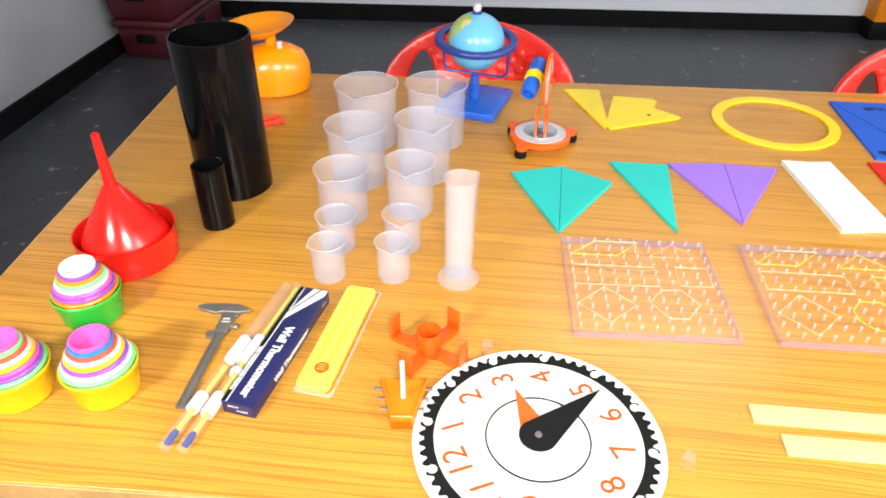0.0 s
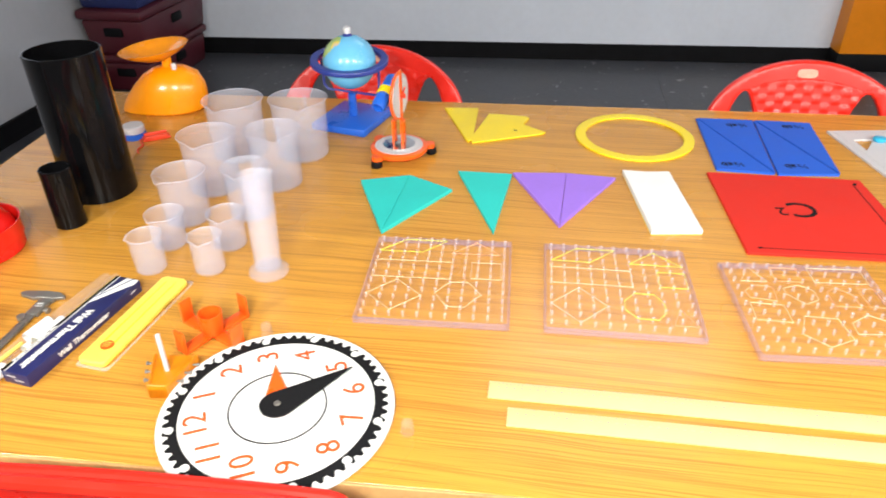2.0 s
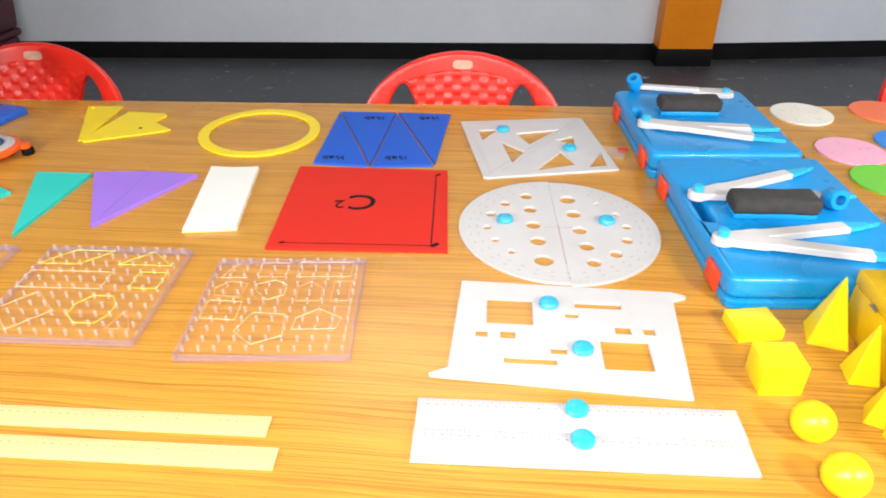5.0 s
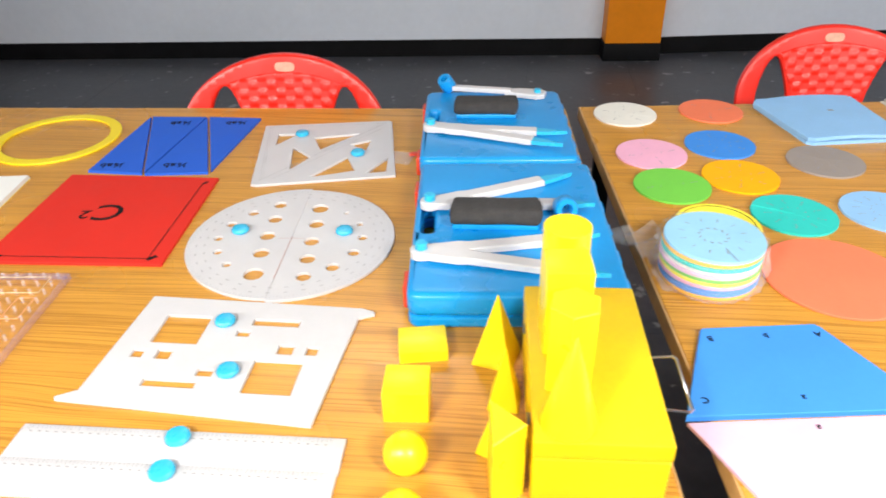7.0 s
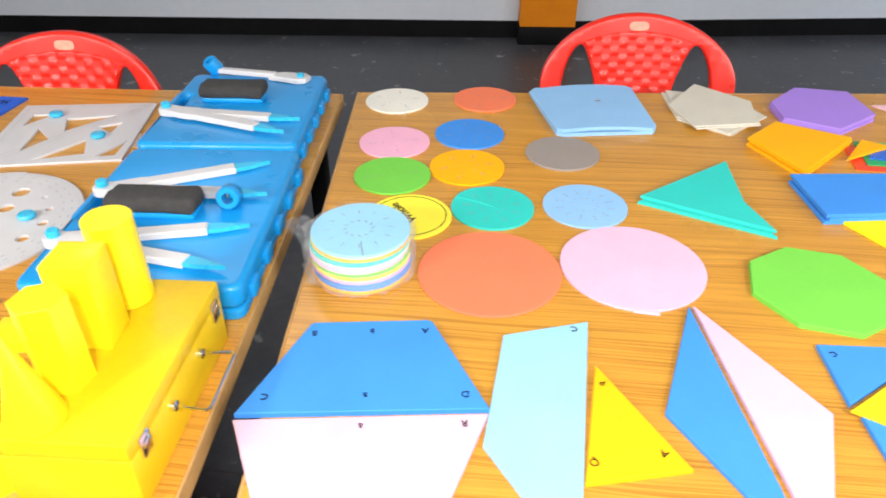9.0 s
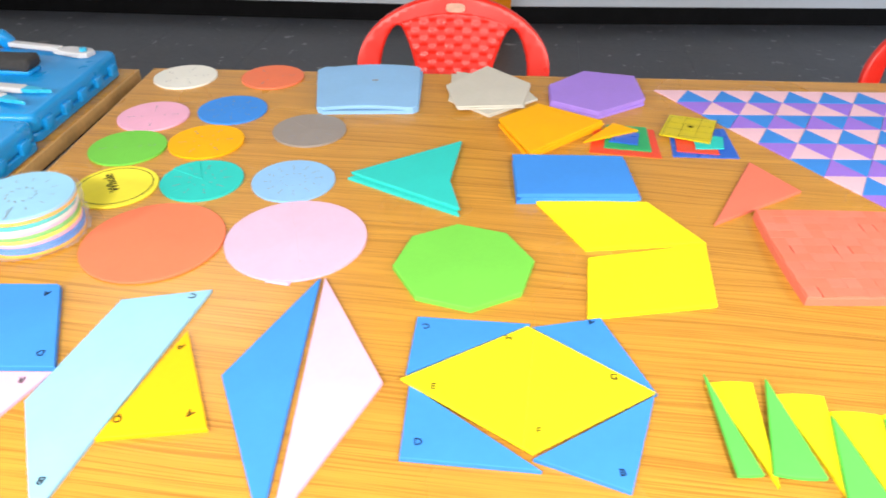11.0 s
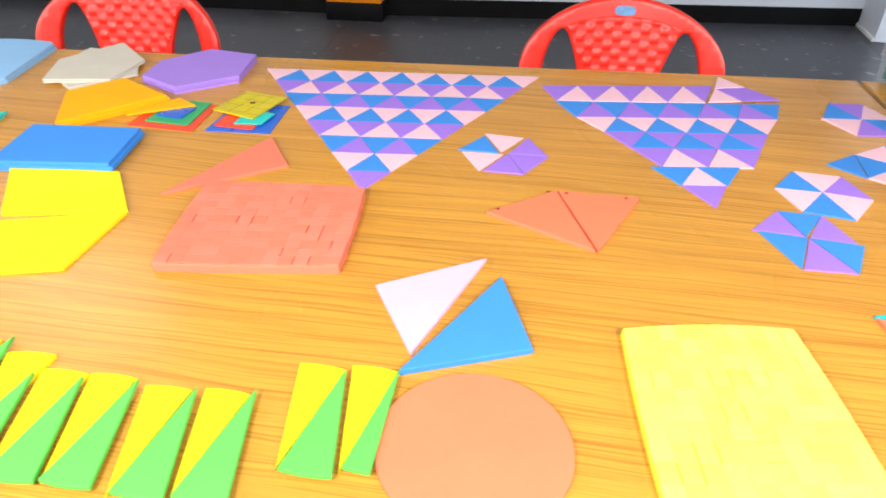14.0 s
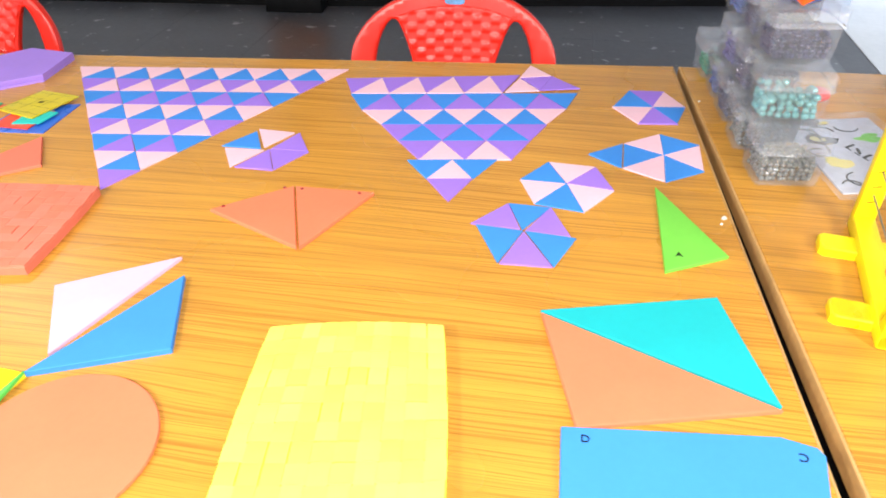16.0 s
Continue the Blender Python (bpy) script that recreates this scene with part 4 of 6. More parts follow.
# flat plastic and foam shapes on table one
yt = thing("set_square_pair", (0.1, 0.76, TOP), "yellow plastic folding triangles with a pivot hole", "plastic triangle")
part("triangle", plate([(-0.093, 0.093), (-0.01, 0.1), (-0.002, -0.09), (-0.012, -0.105)], [ring_pts(0.004, 10, -0.075, 0.083)], 0.004, 0.0008), KITYELLOW, yt)
part("triangle", plate([(0.02, 0.067), (0.11, 0.06), (0.118, 0.05), (0.106, 0.01), (0.159, -0.03), (0.15, -0.04), (0.0, -0.11), (-0.008, -0.09)], [ring_pts(0.0045, 12, 0.09, -0.028)], 0.004, 0.0008), KITYELLOW, yt, "", pose(0, 0, 0.0005))
# black disc added inside the hole puts its shade in as colour
part("pivot", lathe([(0, 0.0), (0.0042, 0.0), (0.0042, 0.0035), (0, 0.0036)], 14), BLACK, yt, "black disc that darkens the pivot hole", pose(0.09, -0.028, 0.0006))
solid("yellow_ring", plate(ring_pts(0.131, 72), [ring_pts(0.108, 72)], 0.0045, 0.001), KITYELLOW, pose(0.458, 0.737, TOP), "flat yellow plastic ring", "ring")

foam("foam_kite_half", [(-0.099, 0.431), (-0.006, 0.467), (-0.014, 0.243)], F["teal"], "teal foam triangle beside its mirror half", "foam shape", 0.007)
foam("foam_kite_half", [(-0.0055, 0.467), (0.087, 0.417), (-0.0132, 0.243)], F["teal"], "teal foam triangle beside its mirror half", "foam shape", 0.007)
foam("foam_triangle", [(0.089, 0.499), (0.198, 0.500), (0.182, 0.268)], F["teal"], "slim teal foam triangle", "foam shape", 0.007)
foam("foam_triangle", [(0.2, 0.507), (0.307, 0.519), (0.296, 0.308)], F["purple"], "lilac foam triangle beside its mirror half", "foam shape", 0.007)
foam("foam_triangle", [(0.3075, 0.519), (0.405, 0.512), (0.2968, 0.308)], F["purple"], "lilac foam triangle beside its mirror half", "foam shape", 0.007)
st = thing("paper_stack", (0.4825, 0.431, TOP), "stack of narrow white paper sheets with a yellow underside", "paper", 8)
for i in range(6):
    part("sheet", prism([(-0.045 + 0.0005 * i, -0.12), (0.045, -0.119), (0.046, 0.118 - 0.001 * i), (0.0, 0.112), (-0.046, 0.12)], 0.0014, 0, 0.0016 * i), PAPER if i else STRIPY, st)

# board squares: red c squared and four blue triangles
rb = foam("area_board", [(0.59, 0.567), (0.882, 0.570), (0.902, 0.276), (0.608, 0.264)], F["red"], "red square board marked c squared", "board", 0.005)
letter_on(rb, "C", 0.738, 0.43, 0.005, 0.078, 186)
letter_on(rb, "2", 0.699, 0.418, 0.005, 0.04, 186)
part("arrow_line", bars([(0.752 - rb.location.x, 0.285 - rb.location.y, 0.125, 0.0009, 0.035), (0.868 - rb.location.x, 0.42 - rb.location.y, 0.128, 0.0009, 1.62),
                         (0.88 - rb.location.x, 0.292 - rb.location.y, 0.008, 0.004, 0.8), (0.632 - rb.location.x, 0.281 - rb.location.y, 0.004, 0.0025, 0.4), (0.866 - rb.location.x, 0.548 - rb.location.y, 0.005, 0.003, 1.2)]), INK, rb, "black measuring arrows", pose(0, 0, 0.0054), 0)
TB = [([(0.611, 0.864), (0.724, 0.58), (0.612, 0.585)], (0.648, 0.61, 0)), ([(0.615, 0.864), (0.74, 0.867), (0.727, 0.585)], (0.697, 0.828, 180)),
      ([(0.743, 0.867), (0.852, 0.592), (0.731, 0.578)], (0.775, 0.618, 0)), ([(0.748, 0.868), (0.868, 0.867), (0.855, 0.6)], (0.822, 0.835, 180))]
for pts, (x, y, rz) in TB:
    o = foam("area_triangle", pts, F["cobalt"], "blue right-angled board triangle with black edges", "board", 0.005, group="blue board triangles")
    letter_on(o, "½ab", x, y, 0.005, 0.027, 186)


# clock
ck = thing("toy_clock", (-0.045, -0.1925, TOP), "white cardboard teaching clock with a black toothed rim", "clock", 117)
face = part("face", lathe([(0, 0.002), (0.143, 0.002), (0.1455, 0.003), (0.1455, 0.006), (0.144, 0.0075), (0, 0.0075)], 90), PAPER, ck)
teeth = []
for i in range(480):
    a = 2 * math.pi * i / 480
    teeth.append(((0.1345 + 0.0032 * math.copysign(min(1, abs(math.sin(a * 60)) * 1.8), math.sin(a * 60))) * math.cos(a), (0.1345 + 0.0032 * math.copysign(min(1, abs(math.sin(a * 60)) * 1.8), math.sin(a * 60))) * math.sin(a)))
part("toothed_rim", plate(teeth, [ring_pts(0.1205, 72)], 0.0012, 0.0002), INK, face, "black toothed ring", pose(0, 0, 0.0072))
part("inner_circle", plate(ring_pts(0.0613, 72), [ring_pts(0.0593, 72)], 0.0014, 0.0002), INK, face, "thin black circle", pose(0, 0, 0.0072))
NUM = material("orange_print", (0.6, 0.085, 0.01), 0.6, spec=0.2)
for i in range(1, 13):
    a = radians(90 - 30 * i)
    lettering(str(i), 0.041, face, 0.098 * math.cos(a), 0.098 * math.sin(a), 0.0079, 0, NUM, "numeral")
    part("dot", lathe([(0, 0.0075), (0.0055, 0.0075), (0.0055, 0.0092), (0, 0.0093)], 16), PAPER, face, "", pose(0.1295 * math.cos(a), 0.1295 * math.sin(a), 0))


def pointer(l, r, ang, mat, z, label):
    a0 = math.acos(r / l)
    pts = [(l, 0)] + [(r * math.cos(b), r * math.sin(b)) for b in [a0 + (2 * math.pi - 2 * a0) * i / 24 for i in range(25)]]
    part("pointer", prism(pts, 0.0022, 0.0005), mat, ck, label, pose(0, 0, z, 0, 0, ang - 117))


pointer(0.078, 0.019, 112, ORANGERED, 0.0082, "orange hour pointer")
pointer(0.11, 0.0225, 47, INK, 0.0108, "black minute pointer")
part("rivet", lathe([(0, 0.0125), (0.0045, 0.013), (0.0035, 0.015), (0, 0.0155)], 16), STEEL, ck)
for x, y in ((0.122, -0.205), (-0.113, -0.052)):
    solid("clear_stopper", lathe([(0, 0), (0.008, 0), (0.009, 0.003), (0.005, 0.008), (0.008, 0.013), (0.007, 0.019), (0, 0.021)], 18), ACRYLT, pose(x, y, TOP), "small clear plastic stopper on the table", "stopper", "clear stoppers")


# geoboards
PEG = finish(lathe([(0.0021, 0), (0.0018, 0.007), (0.0026, 0.0085), (0.0012, 0.0095), (0, 0.0096)], 8), 40)
PEG.materials.append(PEGM)
BANDS = {"cream": material("band_cream", (0.74, 0.58, 0.34), 0.5), "yellow": material("band_yellow", (0.75, 0.75, 0.08), 0.5), "peach": material("band_peach", (0.86, 0.42, 0.2), 0.5)}
PATTERN = [("yellow", [(0, 8), (2, 9.8), (5.3, 9.8), (3.5, 8)]), ("peach", [(5.8, 8), (7.8, 9.7), (9.7, 8)]), ("cream", [(0, 4.4), (6, 4.4), (6, 6.7), (0, 6.7)]), ("cream", [(7.5, 4.6), (9.8, 4.6), (9.8, 6.8), (7.5, 6.8)]),
           ("cream", [(2, 0.3), (4, 2.2), (2, 4.1), (0, 2.2)]), ("cream", [(6, 1), (7.3, 1), (8.4, 2.6), (7.4, 4.1), (6, 4), (5, 2.6)])]
PAT2 = [("yellow", [(0, 7.7), (2, 9.6), (5, 9.6), (3, 7.7)]), ("yellow", [(6, 7.8), (8, 9.6), (10, 7.8)]), ("cream", [(0, 4.7), (6, 4.7), (6, 6.8), (0, 6.8)]), ("yellow", [(8, 4.9), (10, 4.9), (10, 6.9), (8, 6.9)]),
        ("cream", [(2, 0), (4, 2.1), (2, 4.2), (0, 2.1)]), ("yellow", [(6, 0.9), (7.4, 0.9), (8, 1.8), (8, 2.9), (7.4, 3.9), (6, 3.9), (5.2, 2.9), (5.2, 1.8)]), ("peach", [(8.4, 0.4), (10, 0.4), (9, 2.4)])]
PAT3 = [("cream", [(0.4, 7.7), (2.3, 7.7), (1.4, 9.6)]), ("peach", [(3, 7.8), (5, 7.8), (5, 9.6), (3, 9.6)]), ("cream", [(5.8, 7.8), (9.7, 7.8), (9.7, 9.7), (5.8, 9.7)]),
        ("peach", [(0.5, 5.6), (2.3, 5.3), (2.5, 7), (1.2, 7.2), (0.3, 6.4)]), ("cream", [(3.2, 6.2), (4.2, 5.0), (5.3, 5.6), (5.3, 6.8), (4.4, 7.4), (3.2, 6.9)]), ("peach", [(6.2, 4.9), (8, 4.9), (7.9, 6.4), (7, 7.2), (6.2, 6.6)]),
        ("cream", [(0.2, 3), (2.6, 2.8), (2.6, 4.8), (0.3, 5)]), ("cream", [(2.8, 1.6), (4.2, 0.3), (6.0, 1.2), (5.8, 3.4), (3.6, 3.6)]), ("cream", [(6.5, 1.8), (9.3, 1.9), (9.6, 3), (8, 4), (6.6, 3)]), ("peach", [(8.6, 4.9), (9.8, 4.9), (9.8, 7.2), (8.6, 7.2)])]


def geoboard(x, y, rz, bands, label):
    g = thing("geoboard", (x, y, TOP), label, "geoboard", rz, "clear geoboards")
    s = 0.2285
    part("sheet", box(s, s, 0.004, 0.0008, (0, 0, 0.0055)), ACRYL, g, "clear plastic sheet")
    part("rim", plate([(-s / 2, -s / 2), (s / 2, -s / 2), (s / 2, s / 2), (-s / 2, s / 2)], [[(-s / 2 + 0.0038, -s / 2 + 0.0038), (s / 2 - 0.0038, -s / 2 + 0.0038), (s / 2 - 0.0038, s / 2 - 0.0038), (-s / 2 + 0.0038, s / 2 - 0.0038)]], 0.0105, 0.001), RIMM, g, "raised clear rim")
    st_ = 0.0206
    for i in range(11):
        for j in range(11):
            part("peg", PEG, PEGM, g, "", pose((i - 5) * st_, (j - 5) * st_, 0.0093))
    for c, pts in bands:
        part("rubber_band", wire([((a - 5) * st_, (b - 5) * st_, 0.0155) for a, b in pts], 0.0006, True), BANDS[c], g, "stretched rubber band")
    return g


geoboard(0.1085, 0.112, 3.2, PATTERN, "clear plastic geoboard with cream rubber bands")
geoboard(0.3885, 0.125, 1.6, PAT2, "clear plastic geoboard with yellow and cream rubber bands")
geoboard(0.6735, 0.1125, 4.4, PAT3, "clear plastic geoboard with cream and peach rubber bands")


# rulers
def ruler(x, y, l, w, rz, mat, label, th=0.003):
    r = thing("ruler", (x, y, TOP), label, "ruler", rz, "half-metre rulers")
    part("blade", box(l, w, th, 0.0007), mat, r)
    t_ = [(-l / 2 + 0.008 + 0.005 * i, w / 2 - 0.0035, 0.0028 if i % 2 else 0.004, 0.00022, math.pi / 2) for i in range(int(l / 0.005) - 3)]
    part("scale_marks", bars(t_), TICK, r, "", pose(0, 0, th + 0.0004), 0)
    part("scale_numbers", bars([(-l / 2 + 0.013 + 0.01 * i, w / 2 - 0.0105, 0.0016, 0.0008, 0) for i in range(int(l / 0.01) - 2)]), TICK, r, "", pose(0, 0, th + 0.0004), 0)
    return r


ruler(0.4675, -0.114, 0.512, 0.03, 0.9, RULERY, "long cream-yellow plastic ruler")
ruler(0.4915, -0.159, 0.506, 0.0305, 0.75, RULERY, "long cream-yellow plastic ruler")


# blackboard geometry set: stencils with round blue holders
def holder(parent, x, y, z):
    part("grip_knob", lathe([(0, 0), (0.0112, 0), (0.0138, 0.0025), (0.014, 0.0055), (0.012, 0.0085), (0.006, 0.0096), (0, 0.0098)], 28), BUTTON, parent, "round blue grip knob", pose(x, y, z))


ss = thing("set_squares", (1.058, 0.709, TOP), "white plastic set squares with triangular cut-outs", "set square")
ox, oy = 1.058, 0.709
tri_holes = [[(0.936, 0.778), (0.981, 0.786), (0.946, 0.722)], [(1.017, 0.766), (1.110, 0.793), (1.045, 0.708)], [(0.986, 0.715), (1.035, 0.671), (1.008, 0.614)], [(1.052, 0.582), (1.108, 0.676), (1.136, 0.616)], [(1.1, 0.735), (1.14, 0.76), (1.14, 0.71)], [(1.158, 0.606), (1.19, 0.68), (1.196, 0.616)]]
sheet_ = part("sheet", plate([(0.894 - ox, 0.823 - oy), (1.160 - ox, 0.866 - oy), (1.168 - ox, 0.862 - oy), (1.217 - ox, 0.601 - oy), (0.962 - ox, 0.545 - oy), (0.952 - ox, 0.548 - oy)], [[(a - ox, b - oy) for a, b in h] for h in tri_holes], 0.005, 0.0008), WHITEPL, ss)
for x, y in ((0.989, 0.777), (1.127, 0.688)):
    holder(sheet_, x - ox, y - oy, 0.005)
part("joint_line", bars([(0.0, -0.004, 0.178, 0.0007, 0.985), (0.012, -0.012, 0.15, 0.0004, 0.985)]), PALETICK, ss, "line where two set squares meet", pose(0, 0, 0.0054), 0)
part("scale_marks", bars([(-0.15 + 0.006 * i * 0.235, 0.105 - 0.006 * i, 0.004, 0.0003, 0.25) for i in range(42)] + [(-0.148 + 0.006 * i, 0.104 + 0.00097 * i, 0.004, 0.0003, 1.73) for i in range(42)]), TICK, ss, "", pose(0, 0, 0.0054), 0)

pr = thing("protractor", (1.083, 0.364, TOP), "white round plastic protractor with a row of holes", "protractor", 3)
PH = [(-0.045, 0.108, 0.0115), (-0.042, 0.058, 0.012), (-0.041, 0.004, 0.0125), (-0.038, -0.048, 0.013), (-0.034, -0.106, 0.0155), (-0.085, 0.079, 0.0095), (-0.112, 0.04, 0.0085), (-0.12, -0.005, 0.0075), (-0.108, -0.046, 0.007), (-0.083, -0.081, 0.007),
      (0.028, 0.1, 0.0145), (0.032, 0.047, 0.013), (0.035, -0.008, 0.0125), (0.039, -0.059, 0.0125), (0.043, -0.107, 0.0115), (0.077, 0.085, 0.005), (0.105, 0.048, 0.006), (0.116, 0.005, 0.008), (0.108, -0.04, 0.0095), (0.082, -0.081, 0.0105)]
for side in (-1, 1):
    arc = [(0.1675 * math.cos(a), 0.1675 * math.sin(a)) for a in [math.pi / 2 - side * math.pi * i / 48 for i in range(49)]]
    holes = [ring_pts(r, 18, x, y) for x, y, r in PH if x * side > 0]
    half = part("half_disc", plate([(x + side * 0.0001, y) for x, y in arc], holes, 0.005, 0.0006), WHITEPL, pr, "", pose(0, 0.004 if side < 0 else 0, 0))
    holder(half, *((-0.089, 0.016) if side < 0 else (0.084, 0.019)), 0.005)
part("joint_line", bars([(0, -0.055, 0.06, 0.0006, 1.56), (0, 0, 0.022, 0.0005, 0)]), material("pink_print", (0.5, 0.3, 0.28), 0.6), pr, "thin pink centre line", pose(0, 0, 0.0054), 0)
part("scale_marks", bars([((0.162 if i % 2 else 0.16) * math.cos(2 * math.pi * i / 180), (0.162 if i % 2 else 0.16) * math.sin(2 * math.pi * i / 180), 0.003, 0.0003, 2 * math.pi * i / 180) for i in range(180)]), PALETICK, pr, "", pose(0, 0, 0.0054), 0)
part("scale_numbers", bars([(r * math.cos(2 * math.pi * i / 36), r * math.sin(2 * math.pi * i / 36), 0.0032, 0.0011, 2 * math.pi * i / 36 + 1.57) for i in range(36) for r in (0.15, 0.137)]), PALETICK, pr, "", pose(0, 0, 0.0054), 0)

sn = thing("stencil", (1.075, 0.085, TOP), "white plastic stencil with square and slot cut-outs", "stencil")
ox, oy = 1.075, 0.085
SH = [(0.968, 0.097, 1.032, 0.155), (1.092, 0.141, 1.157, 0.155), (1.077, 0.117, 1.095, 0.129), (0.954, 0.067, 0.97, 0.082), (0.987, 0.066, 1.007, 0.084), (1.142, 0.086, 1.163, 0.104), (1.18, 0.087, 1.195, 0.103), (1.053, 0.039, 1.074, 0.052), (0.992, 0.017, 1.06, 0.03), (1.119, 0.014, 1.182, 0.073)]
sheet_ = part("sheet", plate([(a - ox, b - oy) for a, b in [(0.929, 0.196), (1.235, 0.189), (1.253, 0.183), (1.254, 0.177), (1.234, 0.168), (1.219, -0.031), (0.900, -0.013), (0.898, -0.009), (0.921, 0.004)]], [[(x0 - ox, y0 - oy), (x1 - ox, y0 - oy), (x1 - ox, y1 - oy), (x0 - ox, y1 - oy)] for x0, y0, x1, y1 in SH], 0.005, 0.0008), WHITEPL, sn)
for x, y in ((1.055, 0.143), (1.094, 0.047)):
    holder(sheet_, x - ox, y - oy, 0.005)

for y, rz, bx in ((-0.074, 1.1, 0.0), (-0.121, 1.1, 0.003)):
    r = ruler(1.077, y, 0.374, 0.0485, rz, WHITEPL, "wide white plastic ruler with a round blue grip", 0.005)
    holder(r, bx, 0.012, 0.005)
    part("dash_line", bars([(-0.17 + 0.008 * i, -0.015, 0.0022, 0.0005, 0) for i in range(44)]), PALETICK, r, "", pose(0, 0, 0.0054), 0)


# blue cases with compasses and dusters
def case(x, y, sx, sy, rz, label):
    c = thing("geometry_case", (x, y, TOP), label, "carrying case", rz, "blue geometry cases")
    hole = [(x - sx / 2 + 0.021, y + 0.012) for x, y in round_rect(0.02, 0.1, 0.009)]
    part("lower_shell", plate(round_rect(sx - 0.002, sy - 0.002, 0.016), [hole[::-1]], 0.0175, 0.004), CASEBLUE, c)
    part("lid", plate(round_rect(sx, sy, 0.018), [hole[::-1]], 0.037, 0.009, 3), CASEBLUE, c, "", pose(0, 0, 0.018))
    for yy in (-sy * 0.36, sy * 0.33):
        part("latch", box(0.008, 0.045, 0.034, 0.003, (-sx / 2 - 0.003, yy, 0.008)), LATCH, c, "orange-red latch")
    for i in range(5):
        part("hinge", box(0.012, 0.03, 0.022, 0.003, (sx / 2 + 0.002, -sy * 0.38 + i * sy * 0.19, 0.014)), CASEBLUE, c)
    return c


case(1.436, 0.366, 0.297, 0.4, 4.2, "blue plastic geometry case with red latches, closed")
case(1.399, 0.754, 0.29, 0.35, 4.2, "blue plastic geometry case with red latches, closed")


def arm(parent, l, w, tipl, ang, x, y, z):
    m = pose(x, y, z, 0, 0, ang)
    head = [(0.62 * w * math.cos(a), 0.62 * w * math.sin(a)) for a in [math.pi / 2 + math.pi * i / 10 for i in range(11)]]
    part("arm", prism(head + [(l * 0.28, -w * 0.6), (l * 0.34, -w * 0.46), (l, -w * 0.44), (l, w * 0.44), (l * 0.34, w * 0.46), (l * 0.28, w * 0.6)], 0.01, 0.002), WHITEPL, parent, "", m)
    if tipl:
        part("tip", prism([(l - 0.001, -w * 0.36), (l + tipl * 0.3, -w * 0.32), (l + tipl, 0.0), (l + tipl * 0.3, w * 0.32), (l - 0.001, w * 0.36)], 0.007, 0, 0.001), BUTTON, parent, "blue pointed tip", m)


def compass(x, y, z, l, a0, a1, label):
    c = thing("board_compass", (x, y, z), label, "compass", 0, "blackboard compasses")
    arm(c, l, 0.025, 0.058, a0, 0, 0, 0.001)
    arm(c, l, 0.025, 0.058, a1, 0, 0, 0.004)
    part("pivot_knob", lathe([(0, 0.012), (0.009, 0.012), (0.009, 0.022), (0.007, 0.024), (0, 0.024)], 20), BUTTON, c, "blue pivot knob")
    return c


ZC = TOP + 0.0555
compass(1.312, 0.25, ZC, 0.205, 14.5, -9.5, "white plastic blackboard compass with blue tips, open")
compass(1.308, 0.392, ZC, 0.2, 27.5, 2, "white plastic blackboard compass with blue tips, open")
compass(1.275, 0.70, ZC, 0.205, -2.5, -17, "white plastic blackboard compass with blue tips, nearly closed")
cd = thing("chalk_holder", (1.385, 0.905, ZC), "white plastic chalk arm with a blue ring end", "chalk holder", -7)
part("arm", box(0.13, 0.018, 0.01, 0.002, (-0.022, 0, 0.005)), WHITEPL, cd)
part("arm_head", prism([(0.03, 0.008), (0.055, 0.02), (0.105, 0.022), (0.118, 0.012), (0.116, -0.012), (0.1, -0.02), (0.06, -0.014), (0.03, -0.01)], 0.01, 0.002, 0.001), WHITEPL, cd)
part("ring", lathe([(0.0075, -0.016), (0.0145, -0.016), (0.0165, -0.012), (0.0165, 0.012), (0.0145, 0.016), (0.0075, 0.016), (0.0075, -0.016)], 28), CASEBLUE, cd, "blue tubular end", pose(-0.1, 0, 0.0185, 28, -22, 0))
part("pivot_knob", lathe([(0, 0.01), (0.008, 0.01), (0.007, 0.018), (0, 0.018)], 18), BUTTON, cd, "blue knob", pose(0.1, 0, 0))
solid("chalk_ring", lathe([(0.0085, -0.014), (0.0155, -0.014), (0.0175, -0.011), (0.0175, 0.011), (0.0155, 0.014), (0.0085, 0.014), (0.0085, -0.014)], 28), CASEBLUE, pose(1.518, 0.372, ZC + 0.018, 75, 0, 10), "blue plastic ring at a compass end", "ring")


def duster(x, y, rz, l):
    d = thing("board_duster", (x, y, ZC), "charcoal felt board duster on a blue plastic back", "duster", rz, "board dusters")
    part("back", box(l * 0.94, 0.043, 0.009, 0.003), CASEBLUE, d)
    f = box(l, 0.052, 0.026, 0.01, (0, 0, 0.0085), segs=3)
    bmesh.ops.subdivide_edges(f, edges=f.edges[:], cuts=2, use_grid_fill=True)
    for v in f.verts:
        v.co += noise.noise_vector(v.co * 55) * 0.003
    part("felt", f, DUSTER, d)


duster(1.413, 0.348, 2, 0.138)
duster(1.378, 0.785, 3, 0.13)
solid("orange_packet", box(0.018, 0.013, 0.006, 0.002), LATCH, pose(1.238, 0.7, TOP, 0, 0, 20), "small orange packet beside the case", "packet")
solid("clear_packet", box(0.07, 0.05, 0.004, 0.0015), BAGM, pose(1.205, 0.685, TOP + 0.0005, 0, 0, -12), "small clear plastic packet", "packet")

